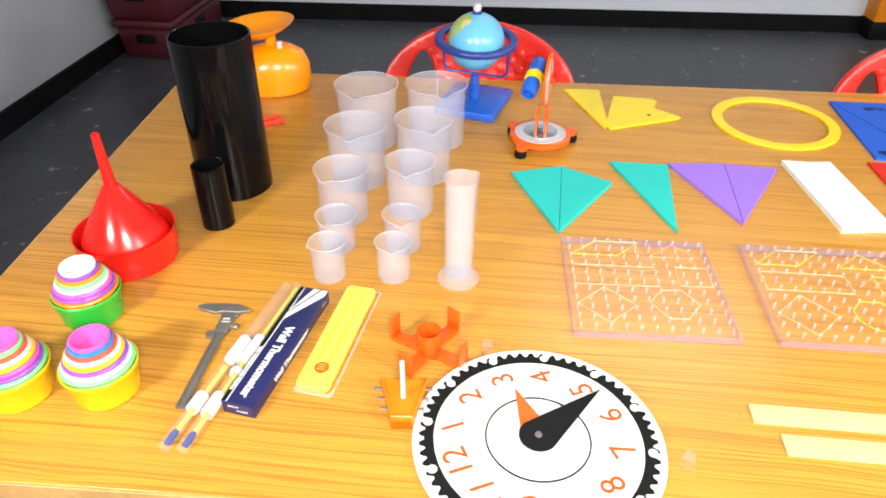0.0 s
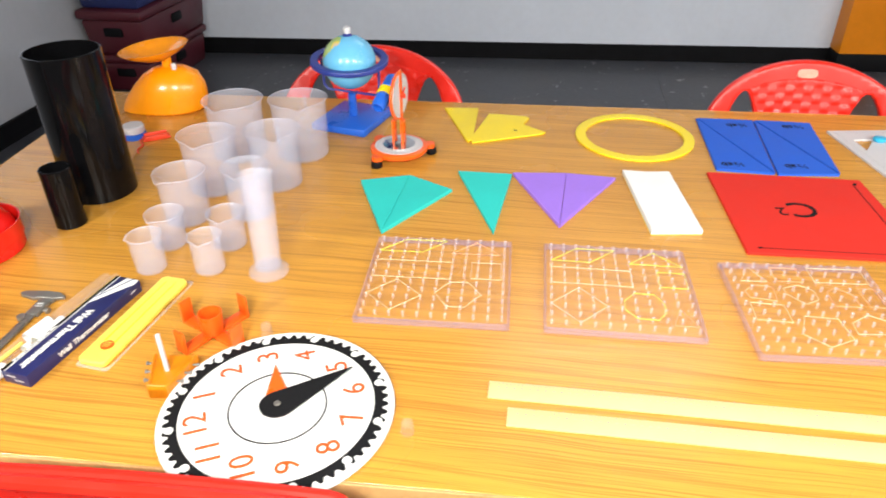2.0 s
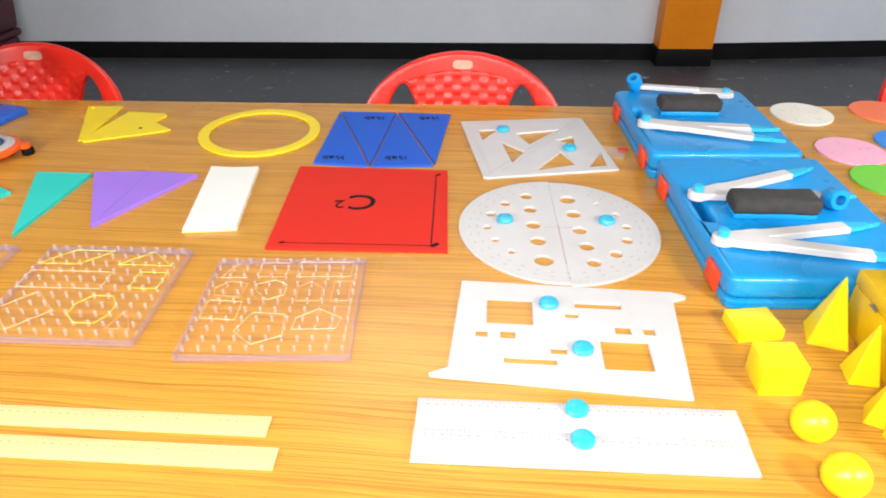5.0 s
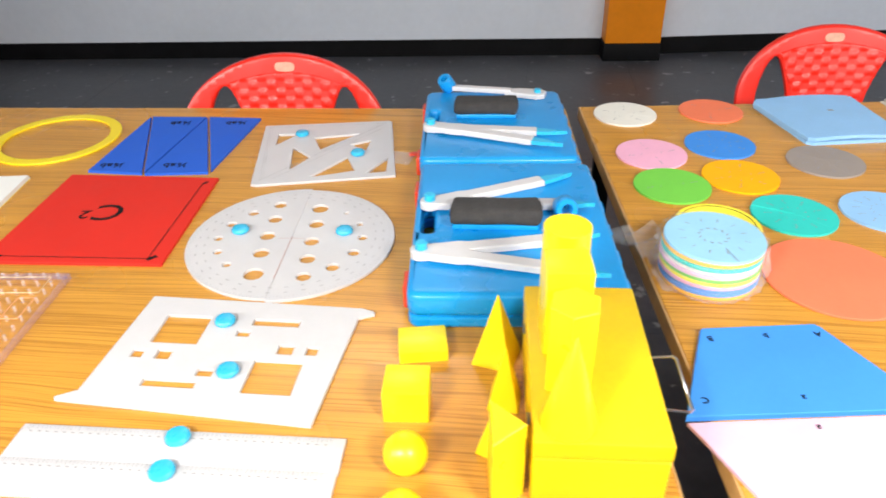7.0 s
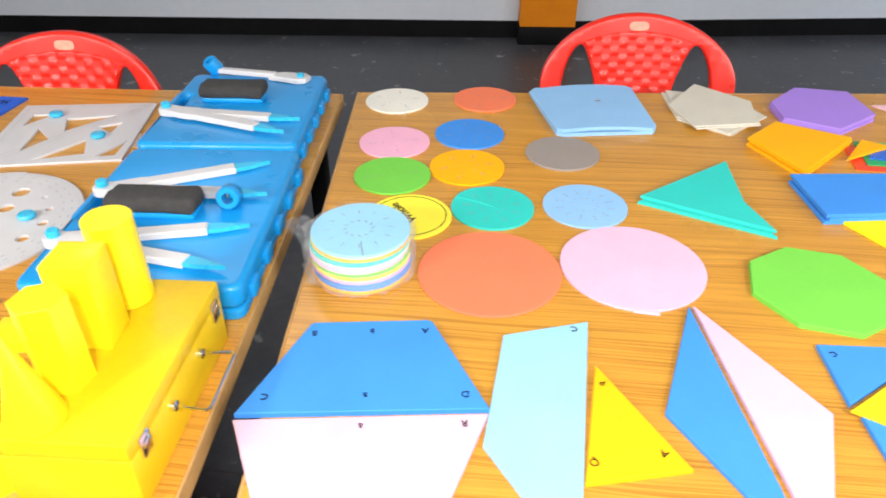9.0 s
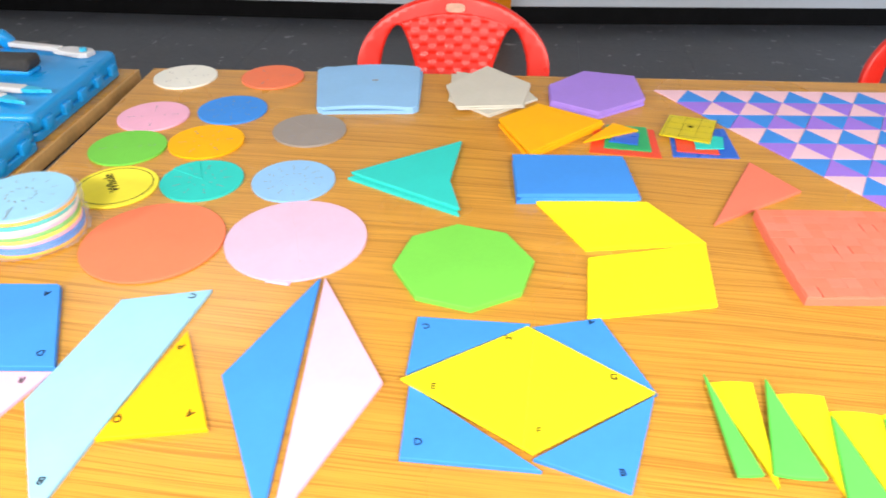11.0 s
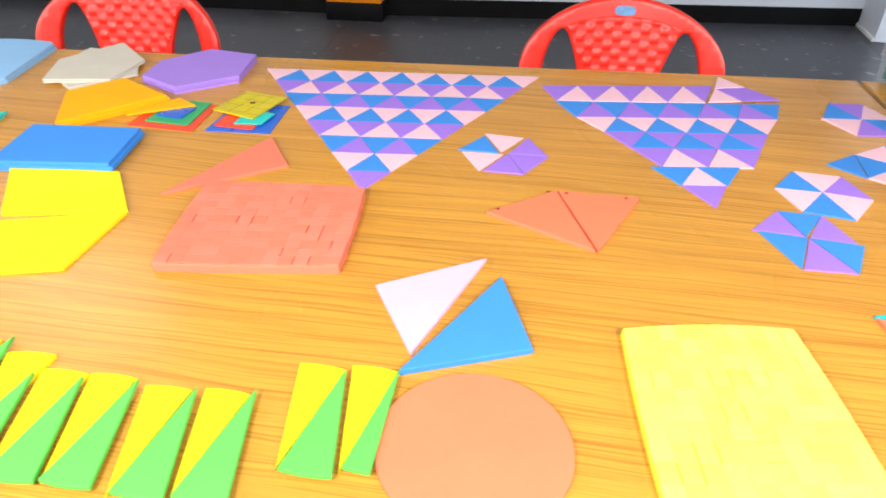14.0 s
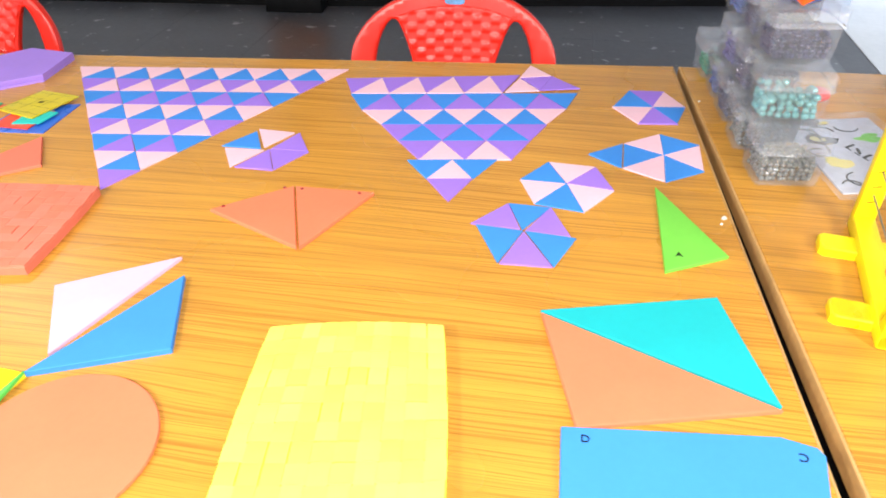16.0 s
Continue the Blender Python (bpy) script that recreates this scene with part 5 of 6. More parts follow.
# yellow solids
kb = thing("kit_box", (1.526, 0.017, TOP), "yellow wooden kit box with metal clasps and a handle", "box", 2.0)
kit_body = part("body", box(0.131, 0.252, 0.066, 0.003), BOXYELLOW, kb)
kit_lid = part("lid", box(0.1325, 0.2535, 0.0225, 0.003, (0, 0, 0.0675)), BOXYELLOW, kb)
for y in (-0.1, 0.1):
    part("clasp", merge(box(0.004, 0.018, 0.026, 0.001, (0.0675, y, 0.052)), box(0.007, 0.012, 0.008, 0.001, (0.0685, y, 0.064))), CHROME, kit_lid, "metal clasp")
for y in (-0.075, 0.07):
    part("hinge", merge(box(0.001, 0.012, 0.008, 0.0003, (-0.066, y, 0.063)), moved(lathe([(0, -0.008), (0.0014, -0.008), (0.0014, 0.008), (0, 0.008)], 10), pose(-0.068, y, 0.067, 90, 0, 0))), STEEL, kit_lid, "dull metal hinge")
part("handle", wire([(0.0675, 0.042, 0.05), (0.103, 0.046, 0.05), (0.107, 0.042, 0.05), (0.107, -0.038, 0.05), (0.103, -0.042, 0.05), (0.0675, -0.038, 0.05)], 0.0018), CHROME, kit_body, "thin metal handle")
for y in (-0.038, 0.042):
    part("handle_lug", lathe([(0, 0), (0.006, 0), (0.006, 0.006), (0, 0.008)], 16), CHROME, kit_body, "", pose(0.0655, y, 0.05, 0, 90, 0))
ZK = TOP + 0.0905
GS = "yellow geometric solids"
solid("cylinder_solid", lathe([(0, 0), (0.026, 0), (0.027, 0.001), (0.027, 0.108), (0.026, 0.109), (0, 0.109)], 40), KITYELLOW, pose(1.499, 0.105, ZK), "yellow plastic cylinder standing on the kit box", "cylinder", GS)
solid("square_prism", box(0.048, 0.048, 0.106, 0.0012), KITYELLOW, pose(1.497, 0.038, ZK, 0, 0, 4), "yellow plastic square prism on the kit box", "prism", GS)
solid("hexagonal_prism", prism(ring_pts(0.026, 6, start=0.4), 0.104, 0.001), KITYELLOW, pose(1.5, -0.03, ZK), "yellow plastic hexagonal prism on the kit box", "prism", GS)
solid("cone_solid", lathe([(0, 0), (0.0275, 0), (0.028, 0.001), (0.0008, 0.104), (0, 0.105)], 40), KITYELLOW, pose(1.498, -0.083, ZK), "yellow plastic cone on the kit box", "cone", GS)
for x, y in ((1.335, -0.077), (1.341, -0.151)):
    b_ = bmesh.new()
    bmesh.ops.create_uvsphere(b_, u_segments=36, v_segments=22, radius=0.0238)
    solid("ball_solid", b_, KITYELLOW, pose(x, y, TOP + 0.0238), "glossy yellow plastic ball on the table", "ball", GS, smooth=80)
solid("cube_solid", box(0.052, 0.05, 0.044, 0.0015), KITYELLOW, pose(1.324, 0.012, TOP, 0, 0, 3), "yellow plastic cube on the table", "cube", GS)
solid("cuboid_solid", box(0.062, 0.052, 0.018, 0.0015), KITYELLOW, pose(1.329, 0.115, TOP, 0, 0, 10), "low yellow plastic block on the table", "block", GS)


def pyramid(x, y, r, h, n, rz, label):
    bm = bmesh.new()
    low = [bm.verts.new((px, py, 0)) for px, py in ring_pts(r, n)]
    top = bm.verts.new((0, 0, h))
    bm.faces.new(low)
    for i in range(n):
        bm.faces.new((low[i], low[(i + 1) % n], top))
    bmesh.ops.bevel(bm, geom=bm.edges[:], offset=0.0008, segments=1, affect="EDGES")
    solid("pyramid", bm, KITYELLOW, pose(x, y, TOP, 0, 0, rz), label, "pyramid", GS)


pyramid(1.424, 0.108, 0.036, 0.1, 4, 30, "tall yellow plastic pyramid on the table")
pyramid(1.436, 0.03, 0.026, 0.085, 4, 40, "yellow plastic pyramid beside the kit box")
pyramid(1.428, -0.043, 0.024, 0.07, 4, 20, "yellow plastic pyramid beside the kit box")
solid("triangular_prism", prism([(-0.011, 0.03), (0.026, -0.001), (-0.005, -0.03)], 0.1, 0.001), KITYELLOW, pose(1.432, -0.098, TOP), "yellow plastic triangular prism standing upright", "prism", GS)


# ---- table two: foam shapes ----
def pie(r, a0, a1, th, n=10):
    mid, g = (a0 + a1) / 2, 0.00004 / max(0.2, math.sin(min(math.pi / 2, (a1 - a0) / 2)))
    pts = [(g * math.cos(mid), g * math.sin(mid))] if a1 - a0 < 3 else []
    pts += [(r * math.cos(a0 + (a1 - a0) * k / n) + g * math.cos(mid), r * math.sin(a0 + (a1 - a0) * k / n) + g * math.sin(mid)) for k in range(n + 1)]
    return prism(pts, th, 0)


def disc(x, y, r, colour, marks, label, th=0.004, rot=0.3, z=TOP):
    if not marks:
        return solid("fraction_disc", lathe([(0, 0), (r - 0.0008, 0), (r, 0.0008), (r, th - 0.0008), (r - 0.001, th), (0, th)], 56), F[colour], pose(x, y, z), label, "foam disc", "foam fraction discs")
    d = thing("fraction_disc", (x, y, z), label, "foam disc", 0, "foam fraction discs")
    for i in range(marks):
        a = rot + 2 * math.pi * i / marks
        w = math.pi / marks
        lift = 0.0012 if colour == "teal" and i == 3 else random.uniform(0, 0.00015)
        piece = part("sector", pie(r, a - w, a + w, th, max(6, 48 // marks)), F[colour], d, "", pose(0, 0, lift), 25)
        cx, cy = r * 0.62 * math.cos(a), r * 0.62 * math.sin(a)
        part("printed_mark", bars([(cx, cy, 0.0036, 0.0004, a + 0.2), (cx * 0.88, cy * 0.88, 0.0016, 0.0008, a + 1.57), (cx * 1.12, cy * 1.12, 0.0016, 0.0008, a + 1.57), (cx * 0.5, cy * 0.5, 0.0022, 0.0006, a + 1.0)]), FAINT, piece, "faint printed fraction", pose(0, 0, th + 0.0003), 0)
    return d


disc(1.682, 0.938, 0.0685, "white", 5, "white foam fraction disc with printed marks")
disc(1.874, 0.966, 0.0685, "salmon", 3, "red-orange foam fraction disc")
disc(1.709, 0.73, 0.0685, "rose", 4, "pink foam fraction disc with printed marks")
disc(1.852, 0.783, 0.0685, "blue", 8, "blue foam fraction disc with printed marks")
disc(1.726, 0.595, 0.0685, "green", 2, "green foam fraction disc in two halves")
disc(1.857, 0.64, 0.0685, "amber", 6, "amber foam fraction disc with printed marks")
disc(2.033, 0.714, 0.0695, "grey", 10, "grey-brown foam fraction disc with printed marks")
disc(1.909, 0.5, 0.0685, "teal", 9, "teal foam fraction disc with printed marks")
disc(2.062, 0.521, 0.0695, "paleblue", 12, "pale blue foam fraction disc with printed marks")
wh = solid("whole_disc", lathe([(0, 0), (0.0677, 0), (0.0685, 0.001), (0.0685, 0.003), (0.0675, 0.004), (0, 0.004)], 56), F["lemon"], pose(1.776, 0.459, TOP), "yellow foam disc marked Whole", "foam disc", "foam fraction discs")
part("outline", plate(ring_pts(0.0605, 56), [ring_pts(0.0592, 56)], 0.0006, 0.0001), INK, wh, "black ring line", pose(0, 0, 0.0039))
lettering("Whole", 0.024, wh, -0.011, 0.008, 0.0045, 130, INK, "words")

bagt = thing("bagged_discs", (1.726, 0.315, TOP), "stack of coloured foam discs in a clear bag", "foam discs")
for i, c in enumerate(["amber", "blue", "blue", "rose", "lemon", "green", "pink", "white", "teal", "amber", "sky"]):
    part("disc", lathe([(0, 0), (0.0695, 0), (0.0705, 0.001), (0.0705, 0.0047), (0.0695, 0.0057), (0, 0.0057)], 48), F[c], bagt, "", pose(random.uniform(-0.002, 0.002), random.uniform(-0.002, 0.002), 0.0015 + 0.0059 * i))
rects = []
for i in range(12):
    a = 0.2 + math.pi * i / 6
    rects += [(0.045 * math.cos(a), 0.045 * math.sin(a), 0.0045, 0.0005, a), (0.02 * math.cos(a), 0.02 * math.sin(a), 0.003, 0.0008, a + 0.8)]
rects.append((0.052 * math.cos(-1.3), 0.052 * math.sin(-1.3), 0.018, 0.0006, -1.3))
part("printed_marks", bars(rects), FAINT, bagt, "", pose(0, 0, 0.0669), 0)
bag = lathe([(0, 0.0008), (0.068, 0.0008), (0.0735, 0.002), (0.0745, 0.006), (0.074, 0.01), (0.0735, 0.014), (0.0735, 0.018), (0.0735, 0.022), (0.0735, 0.026), (0.0735, 0.03), (0.0735, 0.034), (0.0735, 0.038), (0.0735, 0.043), (0.0735, 0.048), (0.0735, 0.0505), (0.0728, 0.052)], 120)
for v in bag.verts:
    v.co.z *= 1.29
    rr = math.hypot(v.co.x, v.co.y)
    if rr > 0.06 and v.co.z < 0.064:
        n_ = abs(noise.noise(v.co * 38)) * 0.012 + abs(noise.noise(v.co * 120)) * 0.007
        v.co.x *= 1 + n_ / rr
        v.co.y *= 1 + n_ / rr
part("bag", bag, BAGM, bagt, "crinkled clear polythene bag", None, 60)
tail = bmesh.new()
rows = []
for i in range(9):
    u = i / 8
    w = 0.05 * (1 - u) ** 0.9 + 0.003
    rows.append([tail.verts.new((-0.06 - 0.085 * u, 0.03 + 0.06 * u + w * (k / 6 - 0.5) * 2, 0.012 + 0.02 * (1 - u) + 0.014 * math.sin(k * 2.1 + i * 1.7) * (1 - u * 0.7))) for k in range(7)])
for a, b in zip(rows, rows[1:]):
    for k in range(6):
        tail.faces.new((a[k], a[k + 1], b[k + 1], b[k]))
part("bag_end", tail, BAGM, bagt, "twisted end of the bag", None, 60)

big = disc(1.912, 0.319, 0.1035, "salmon", 0, "large plain salmon foam disc")
pk = thing("halved_disc", (2.119, 0.354, TOP), "large pale pink foam disc made of two halves", "foam disc")
for k in (0, 1):
    part("half", pie(0.1045, 1.95 + math.pi * k, 1.95 + math.pi * (k + 1), 0.004, 36), F["pink"], pk, "", None, 25)
foam("foam_shim", [(2.105, 0.262), (2.145, 0.262), (2.142, 0.244), (2.108, 0.247)], F["pink"], "pale pink foam tab under the large disc", "foam shape", 0.0032)


def stack(name, pts, mat, n, th, label, turn=2.0):
    cx, cy = sum(p[0] for p in pts) / len(pts), sum(p[1] for p in pts) / len(pts)
    s_ = thing(name, (cx, cy, TOP), label, "foam sheets")
    for i in range(n):
        part("sheet", prism([(x - cx, y - cy) for x, y in pts], th, 0.0007), mat, s_, "", pose(random.uniform(-0.003, 0.003), random.uniform(-0.003, 0.003), i * (th + 0.0004), 0, 0, random.uniform(-turn, turn) if i else 0), 25)
    return s_


SQ = [(1.972, 0.995), (1.985, 1.018), (2.19, 1.043), (2.2, 1.035), (2.222, 0.835), (2.214, 0.82), (2.035, 0.79), (2.022, 0.796)]
sq = stack("foam_squares", SQ, F["paleblue"], 2, 0.007, "stack of pale blue foam squares, the upper one bulging", 2.5)
for sheet_ in sq.children[1:]:
    bm = bmesh.new()
    bm.from_mesh(sheet_.data)
    for k in range(-5, 6):
        bmesh.ops.bisect_plane(bm, geom=bm.verts[:] + bm.edges[:] + bm.faces[:], plane_co=(0.02 * k, 0, 0), plane_no=(1, 0, 0))
    for v in bm.verts:
        v.co.z += 0.006 * max(0.0, 1 - (v.co.x / 0.1) ** 2)
    bm.to_mesh(sheet_.data)
    bm.free()
    part("print", bars([(0.01, 0.02, 0.006, 0.004, 0.2)]), FAINT, sheet_, "small grey print", pose(0, 0, 0.0138), 0)
fanned = stack("foam_pentagons", [(2.266, 0.953), (2.35, 1.077), (2.447, 0.981), (2.43, 0.864), (2.296, 0.842)], F["ivory"], 4, 0.003, "fanned stack of off-white foam pentagons", 3)
for i, leaf in enumerate(fanned.children):
    leaf.matrix_basis = leaf.matrix_basis @ pose(0, 0, 0, 0, 0, (38, 34, 4, 0)[i])
stack("foam_hexagons", [(2.485, 0.984), (2.562, 1.075), (2.672, 1.06), (2.682, 0.936), (2.583, 0.853), (2.488, 0.899)], F["violet"], 3, 0.005, "stack of violet foam hexagons", 1.5)
stack("foam_rhombs", [(2.393, 0.793), (2.469, 0.876), (2.593, 0.81), (2.456, 0.658)], F["amber"], 3, 0.0055, "stack of amber foam quadrilaterals", 2)
stack("foam_rectangles", [(2.428, 0.64), (2.62, 0.66), (2.635, 0.53), (2.442, 0.503)], F["blue"], 3, 0.006, "stack of blue foam rectangles", 1.2)
foam("foam_dart", [(2.151, 0.541), (2.326, 0.688), (2.322, 0.545), (2.352, 0.45)], F["teal"], "teal foam dart under another", "foam shape", 0.005, group="teal triangles")
foam("foam_dart", [(2.155, 0.551), (2.329, 0.697), (2.325, 0.548), (2.352, 0.46)], F["teal"], "teal foam dart lying on another", "foam shape", 0.005, TOP + 0.0054, "teal triangles")


def sheet(name, pts, mat, z, label, th=0.002, cat="plastic square", group=""):
    return foam(name, pts, mat, label, cat, th, TOP + z, group, 0.0003)


T1 = "thin coloured squares"
sheet("thin_square", [(2.563, 0.703), (2.575, 0.8), (2.69, 0.815), (2.692, 0.698)], LATCH, 0, "thin red plastic square under others", group=T1)
sheet("thin_square", [(2.59, 0.72), (2.6, 0.82), (2.676, 0.818), (2.676, 0.716)], material("thin_green", (0.02, 0.36, 0.12), 0.35), 0.0024, "thin green plastic square under others", group=T1)
sheet("thin_square", [(2.6, 0.742), (2.62, 0.79), (2.66, 0.785), (2.652, 0.735)], TOYBLUE, 0.0048, "thin blue plastic piece", group=T1)
sheet("thin_triangle", [(2.552, 0.724), (2.612, 0.815), (2.657, 0.79)], F["amber"], 0.0072, "amber foam triangle on the thin squares", 0.004, "foam shape", T1)
sheet("thin_square", [(2.713, 0.707), (2.72, 0.82), (2.827, 0.84), (2.832, 0.717)], TOYBLUE, 0, "thin blue plastic square under others", group=T1)
sheet("thin_square", [(2.722, 0.725), (2.727, 0.8), (2.8, 0.8), (2.797, 0.722)], LATCH, 0.0024, "thin red plastic square under others", group=T1)
sheet("thin_square", [(2.757, 0.735), (2.76, 0.8), (2.815, 0.79), (2.808, 0.742)], F["teal"], 0.0048, "thin teal piece under others", group=T1)
gsq = sheet("grid_square", [(2.695, 0.78), (2.727, 0.874), (2.815, 0.859), (2.785, 0.755)], material("thin_yellow", (0.62, 0.5, 0.004), 0.4), 0.0072, "yellow grid-printed square on top of others", 0.0025, "plastic square", T1)
part("grid_lines", bars([(-0.042 + 0.03 * i, 0, 0.048, 0.00035, 1.25) for i in range(4)] + [(0, -0.042 + 0.028 * i, 0.045, 0.00035, -0.2) for i in range(4)] + [(0.004, 0.004, 0.005, 0.004, 0.3)]), INK, gsq, "", pose(0, 0, 0.003), 0)

foam("foam_arrow", [(2.469, 0.511), (2.649, 0.531), (2.723, 0.425), (2.546, 0.384)], F["yellow"], "plain yellow foam quadrilateral sheet", "foam shape", 0.006, group="yellow quadrilaterals")
foam("foam_arrow", [(2.548, 0.362), (2.722, 0.421), (2.713, 0.279), (2.543, 0.229)], F["yellow"], "plain yellow foam quadrilateral sheet", "foam shape", 0.006, group="yellow quadrilaterals")
oc = foam("foam_octagon", ring_pts(0.1005, 8, 2.3735, 0.321, 0.2), F["green"], "thick green foam octagon sheet", "foam shape", 0.008)
foam("foam_triangle", [(2.844, 0.699), (2.907, 0.605), (2.745, 0.48)], F["brick"], "slim salmon foam triangle", "foam shape", 0.005)


def woven(pts, mat, colour, nx, ny, h, label, bulge=0.0, arch=0.0011):
    """Foam mat woven from flat strips: every visible crossing is a little arch over its neighbours."""
    cx, cy = sum(p[0] for p in pts) / 4, sum(p[1] for p in pts) / 4
    wm = thing("woven_mat", (cx, cy, TOP), label, "foam mat")
    p = [Vector((x - cx, y - cy)) for x, y in pts]

    def at(u, v):
        u, v = u + bulge * (u - 0.5) * 4 * v * (1 - v), v + bulge * (v - 0.5) * 4 * u * (1 - u)
        a, b = p[0].lerp(p[1], u), p[3].lerp(p[2], u)
        return a.lerp(b, v)

    rim = [(i / 8, 0.0) for i in range(8)] + [(1.0, i / 8) for i in range(8)] + [(1 - i / 8, 1.0) for i in range(8)] + [(0.0, 1 - i / 8) for i in range(8)]
    part("base", prism([tuple(at(u, v)) for u, v in rim], h - 0.0025, 0.002), mat, wm)
    for i in range(nx):
        for j in range(ny):
            along_v = (i + j) % 2 == 0
            if random.random() < 0.12:
                along_v = not along_v
            gu, gv = (0.04, -0.12) if along_v else (-0.12, 0.04)
            bm = bmesh.new()
            rows = []
            for a in range(4):
                row = []
                for b in range(4):
                    u = min(1.0, max(0.0, (i + gu + (1 - 2 * gu) * a / 3) / nx))
                    v = min(1.0, max(0.0, (j + gv + (1 - 2 * gv) * b / 3) / ny))
                    q = at(u, v)
                    row.append(bm.verts.new((q.x, q.y, h - arch + arch * math.sin(math.pi * (b if along_v else a) / 3))))
                rows.append(row)
            for a in range(3):
                for b in range(3):
                    bm.faces.new((rows[a][b], rows[a + 1][b], rows[a + 1][b + 1], rows[a][b + 1]))
            ring_ = bmesh.ops.extrude_edge_only(bm, edges=[e for e in bm.edges if e.is_boundary])
            bmesh.ops.translate(bm, vec=(0, 0, -0.0018), verts=[g for g in ring_["geom"] if isinstance(g, bmesh.types.BMVert)])
            part("strip", bm, colour, wm, "", None, 50)
    return wm


def vary_mat(name, colour, amount):
    m = foam_mat(name, colour)
    nt = m.node_tree
    info = nt.nodes.new("ShaderNodeObjectInfo")
    hsv = nt.nodes.new("ShaderNodeHueSaturation")
    r = nt.nodes.new("ShaderNodeMapRange")
    r.inputs["To Min"].default_value, r.inputs["To Max"].default_value = 1 - 2.2 * amount, 1.0
    nt.links.new(info.outputs["Random"], r.inputs["Value"])
    nt.links.new(r.outputs["Result"], hsv.inputs["Saturation"])
    b = nt.nodes["Principled BSDF"]
    src = b.inputs["Base Color"].links[0].from_socket
    nt.links.new(src, hsv.inputs["Color"])
    nt.links.new(hsv.outputs["Color"], b.inputs["Base Color"])
    return m


woven([(2.81, 0.514), (3.055, 0.54), (3.072, 0.338), (2.829, 0.3)], F["brick"], vary_mat("foam_brick_strip", (0.77, 0.18, 0.11), 0.025), 12, 11, 0.016, "salmon foam mat woven from flat strips", 0.025, 0.0006)
woven([(3.436, 0.281), (3.638, 0.317), (3.687, 0.012), (3.478, -0.028)], F["lemon"], vary_mat("foam_yellow_strip", (0.87, 0.76, 0.1), 0.03), 10, 13, 0.013, "yellow foam mat woven from flat strips", 0.05)

S = "lettered foam shapes"
tz = foam("foam_trapezium", [(1.688, 0.172), (1.692, 0.176), (1.838, 0.196), (1.844, 0.192), (1.924, 0.05), (1.641, 0.014)], F["blue"], "blue foam trapezium marked with letters", "foam shape", 0.008, group=S)
for ch_, x, y in (("B", 1.697, 0.155), ("b", 1.769, 0.166), ("A", 1.836, 0.174), ("C", 1.667, 0.042), ("a", 1.781, 0.055), ("D", 1.895, 0.069)):
    letter_on(tz, ch_, x, y, 0.008, 0.0135, 186)
tp = foam("foam_trapezium", [(1.641, 0.008), (1.923, 0.045), (1.876, -0.12), (1.722, -0.14)], F["pink"], "pale pink foam trapezium marked with letters", "foam shape", 0.005, group=S)
for ch_, x, y in (("a", 1.784, 0.012), ("R", 1.897, 0.028)):
    letter_on(tp, ch_, x, y, 0.005, 0.0135, 186)
pg = foam("foam_parallelogram", [(1.936, 0.18), (2.045, 0.217), (2.014, -0.135), (1.919, 0.0)], F["sky"], "pale sky-blue foam quadrilateral with letters", "foam shape", 0.005, group=S)
letter_on(pg, "C", 2.026, 0.2, 0.005, 0.0135, 186)
letter_on(pg, "B", 2.0, -0.095, 0.005, 0.0135, 175)
yq = foam("foam_triangle", [(2.048, 0.135), (2.136, -0.011), (2.024, -0.04)], F["gold"], "golden yellow foam triangle with letters", "foam shape", 0.006, group=S)
for ch_, x, y in (("P", 2.054, 0.105), ("A", 2.109, 0.006), ("Q", 2.035, -0.012)):
    letter_on(yq, ch_, x, y, 0.006, 0.0135, 160)
foam("foam_kite_half", [(2.182, 0.262), (2.12, 0.066), (2.23, -0.115)], F["blue"], "blue foam half of a kite", "foam shape", 0.006, group=S)
foam("foam_kite_half", [(2.188, 0.264), (2.306, 0.082), (2.24, -0.115)], F["pink"], "pale pink foam half of a kite", "foam shape", 0.006, group=S)
rh = foam("foam_rhombus", [(2.467, 0.197), (2.613, 0.105), (2.479, 0.001), (2.326, 0.086)], F["yellow"], "yellow foam quadrilateral with letters", "foam shape", 0.004, TOP + 0.0062, S)
part("fold", bars([(2.472 - rh.location.x, 0.1 - rh.location.y, 0.094, 0.0007, 1.54)]), material("fold_line", (0.5, 0.34, 0.01), 0.8), rh, "fold line", pose(0, 0, 0.0044), 0)
for ch_, x, y in (("H", 2.445, 0.17), ("G", 2.568, 0.121), ("E", 2.365, 0.078), ("F", 2.484, 0.03)):
    letter_on(rh, ch_, x, y, 0.004, 0.013, 0)
for pts, ch_, x, y, rz in (([(2.327, 0.2), (2.47, 0.206), (2.33, 0.098)], "C", 2.341, 0.183, 200), ([(2.473, 0.2), (2.559, 0.23), (2.616, 0.106)], "A", 2.546, 0.219, 160),
                           ([(2.337, 0.082), (2.489, -0.016), (2.344, -0.02)], "D", 2.36, 0.002, 10), ([(2.613, 0.104), (2.577, -0.029), (2.48, -0.002)], "B", 2.569, -0.008, 10)):
    o = foam("foam_triangle", pts, F["blue"], "blue foam corner triangle with a letter", "foam shape", 0.006, group=S)
    letter_on(o, ch_, x, y, 0.006, 0.0125, rz)


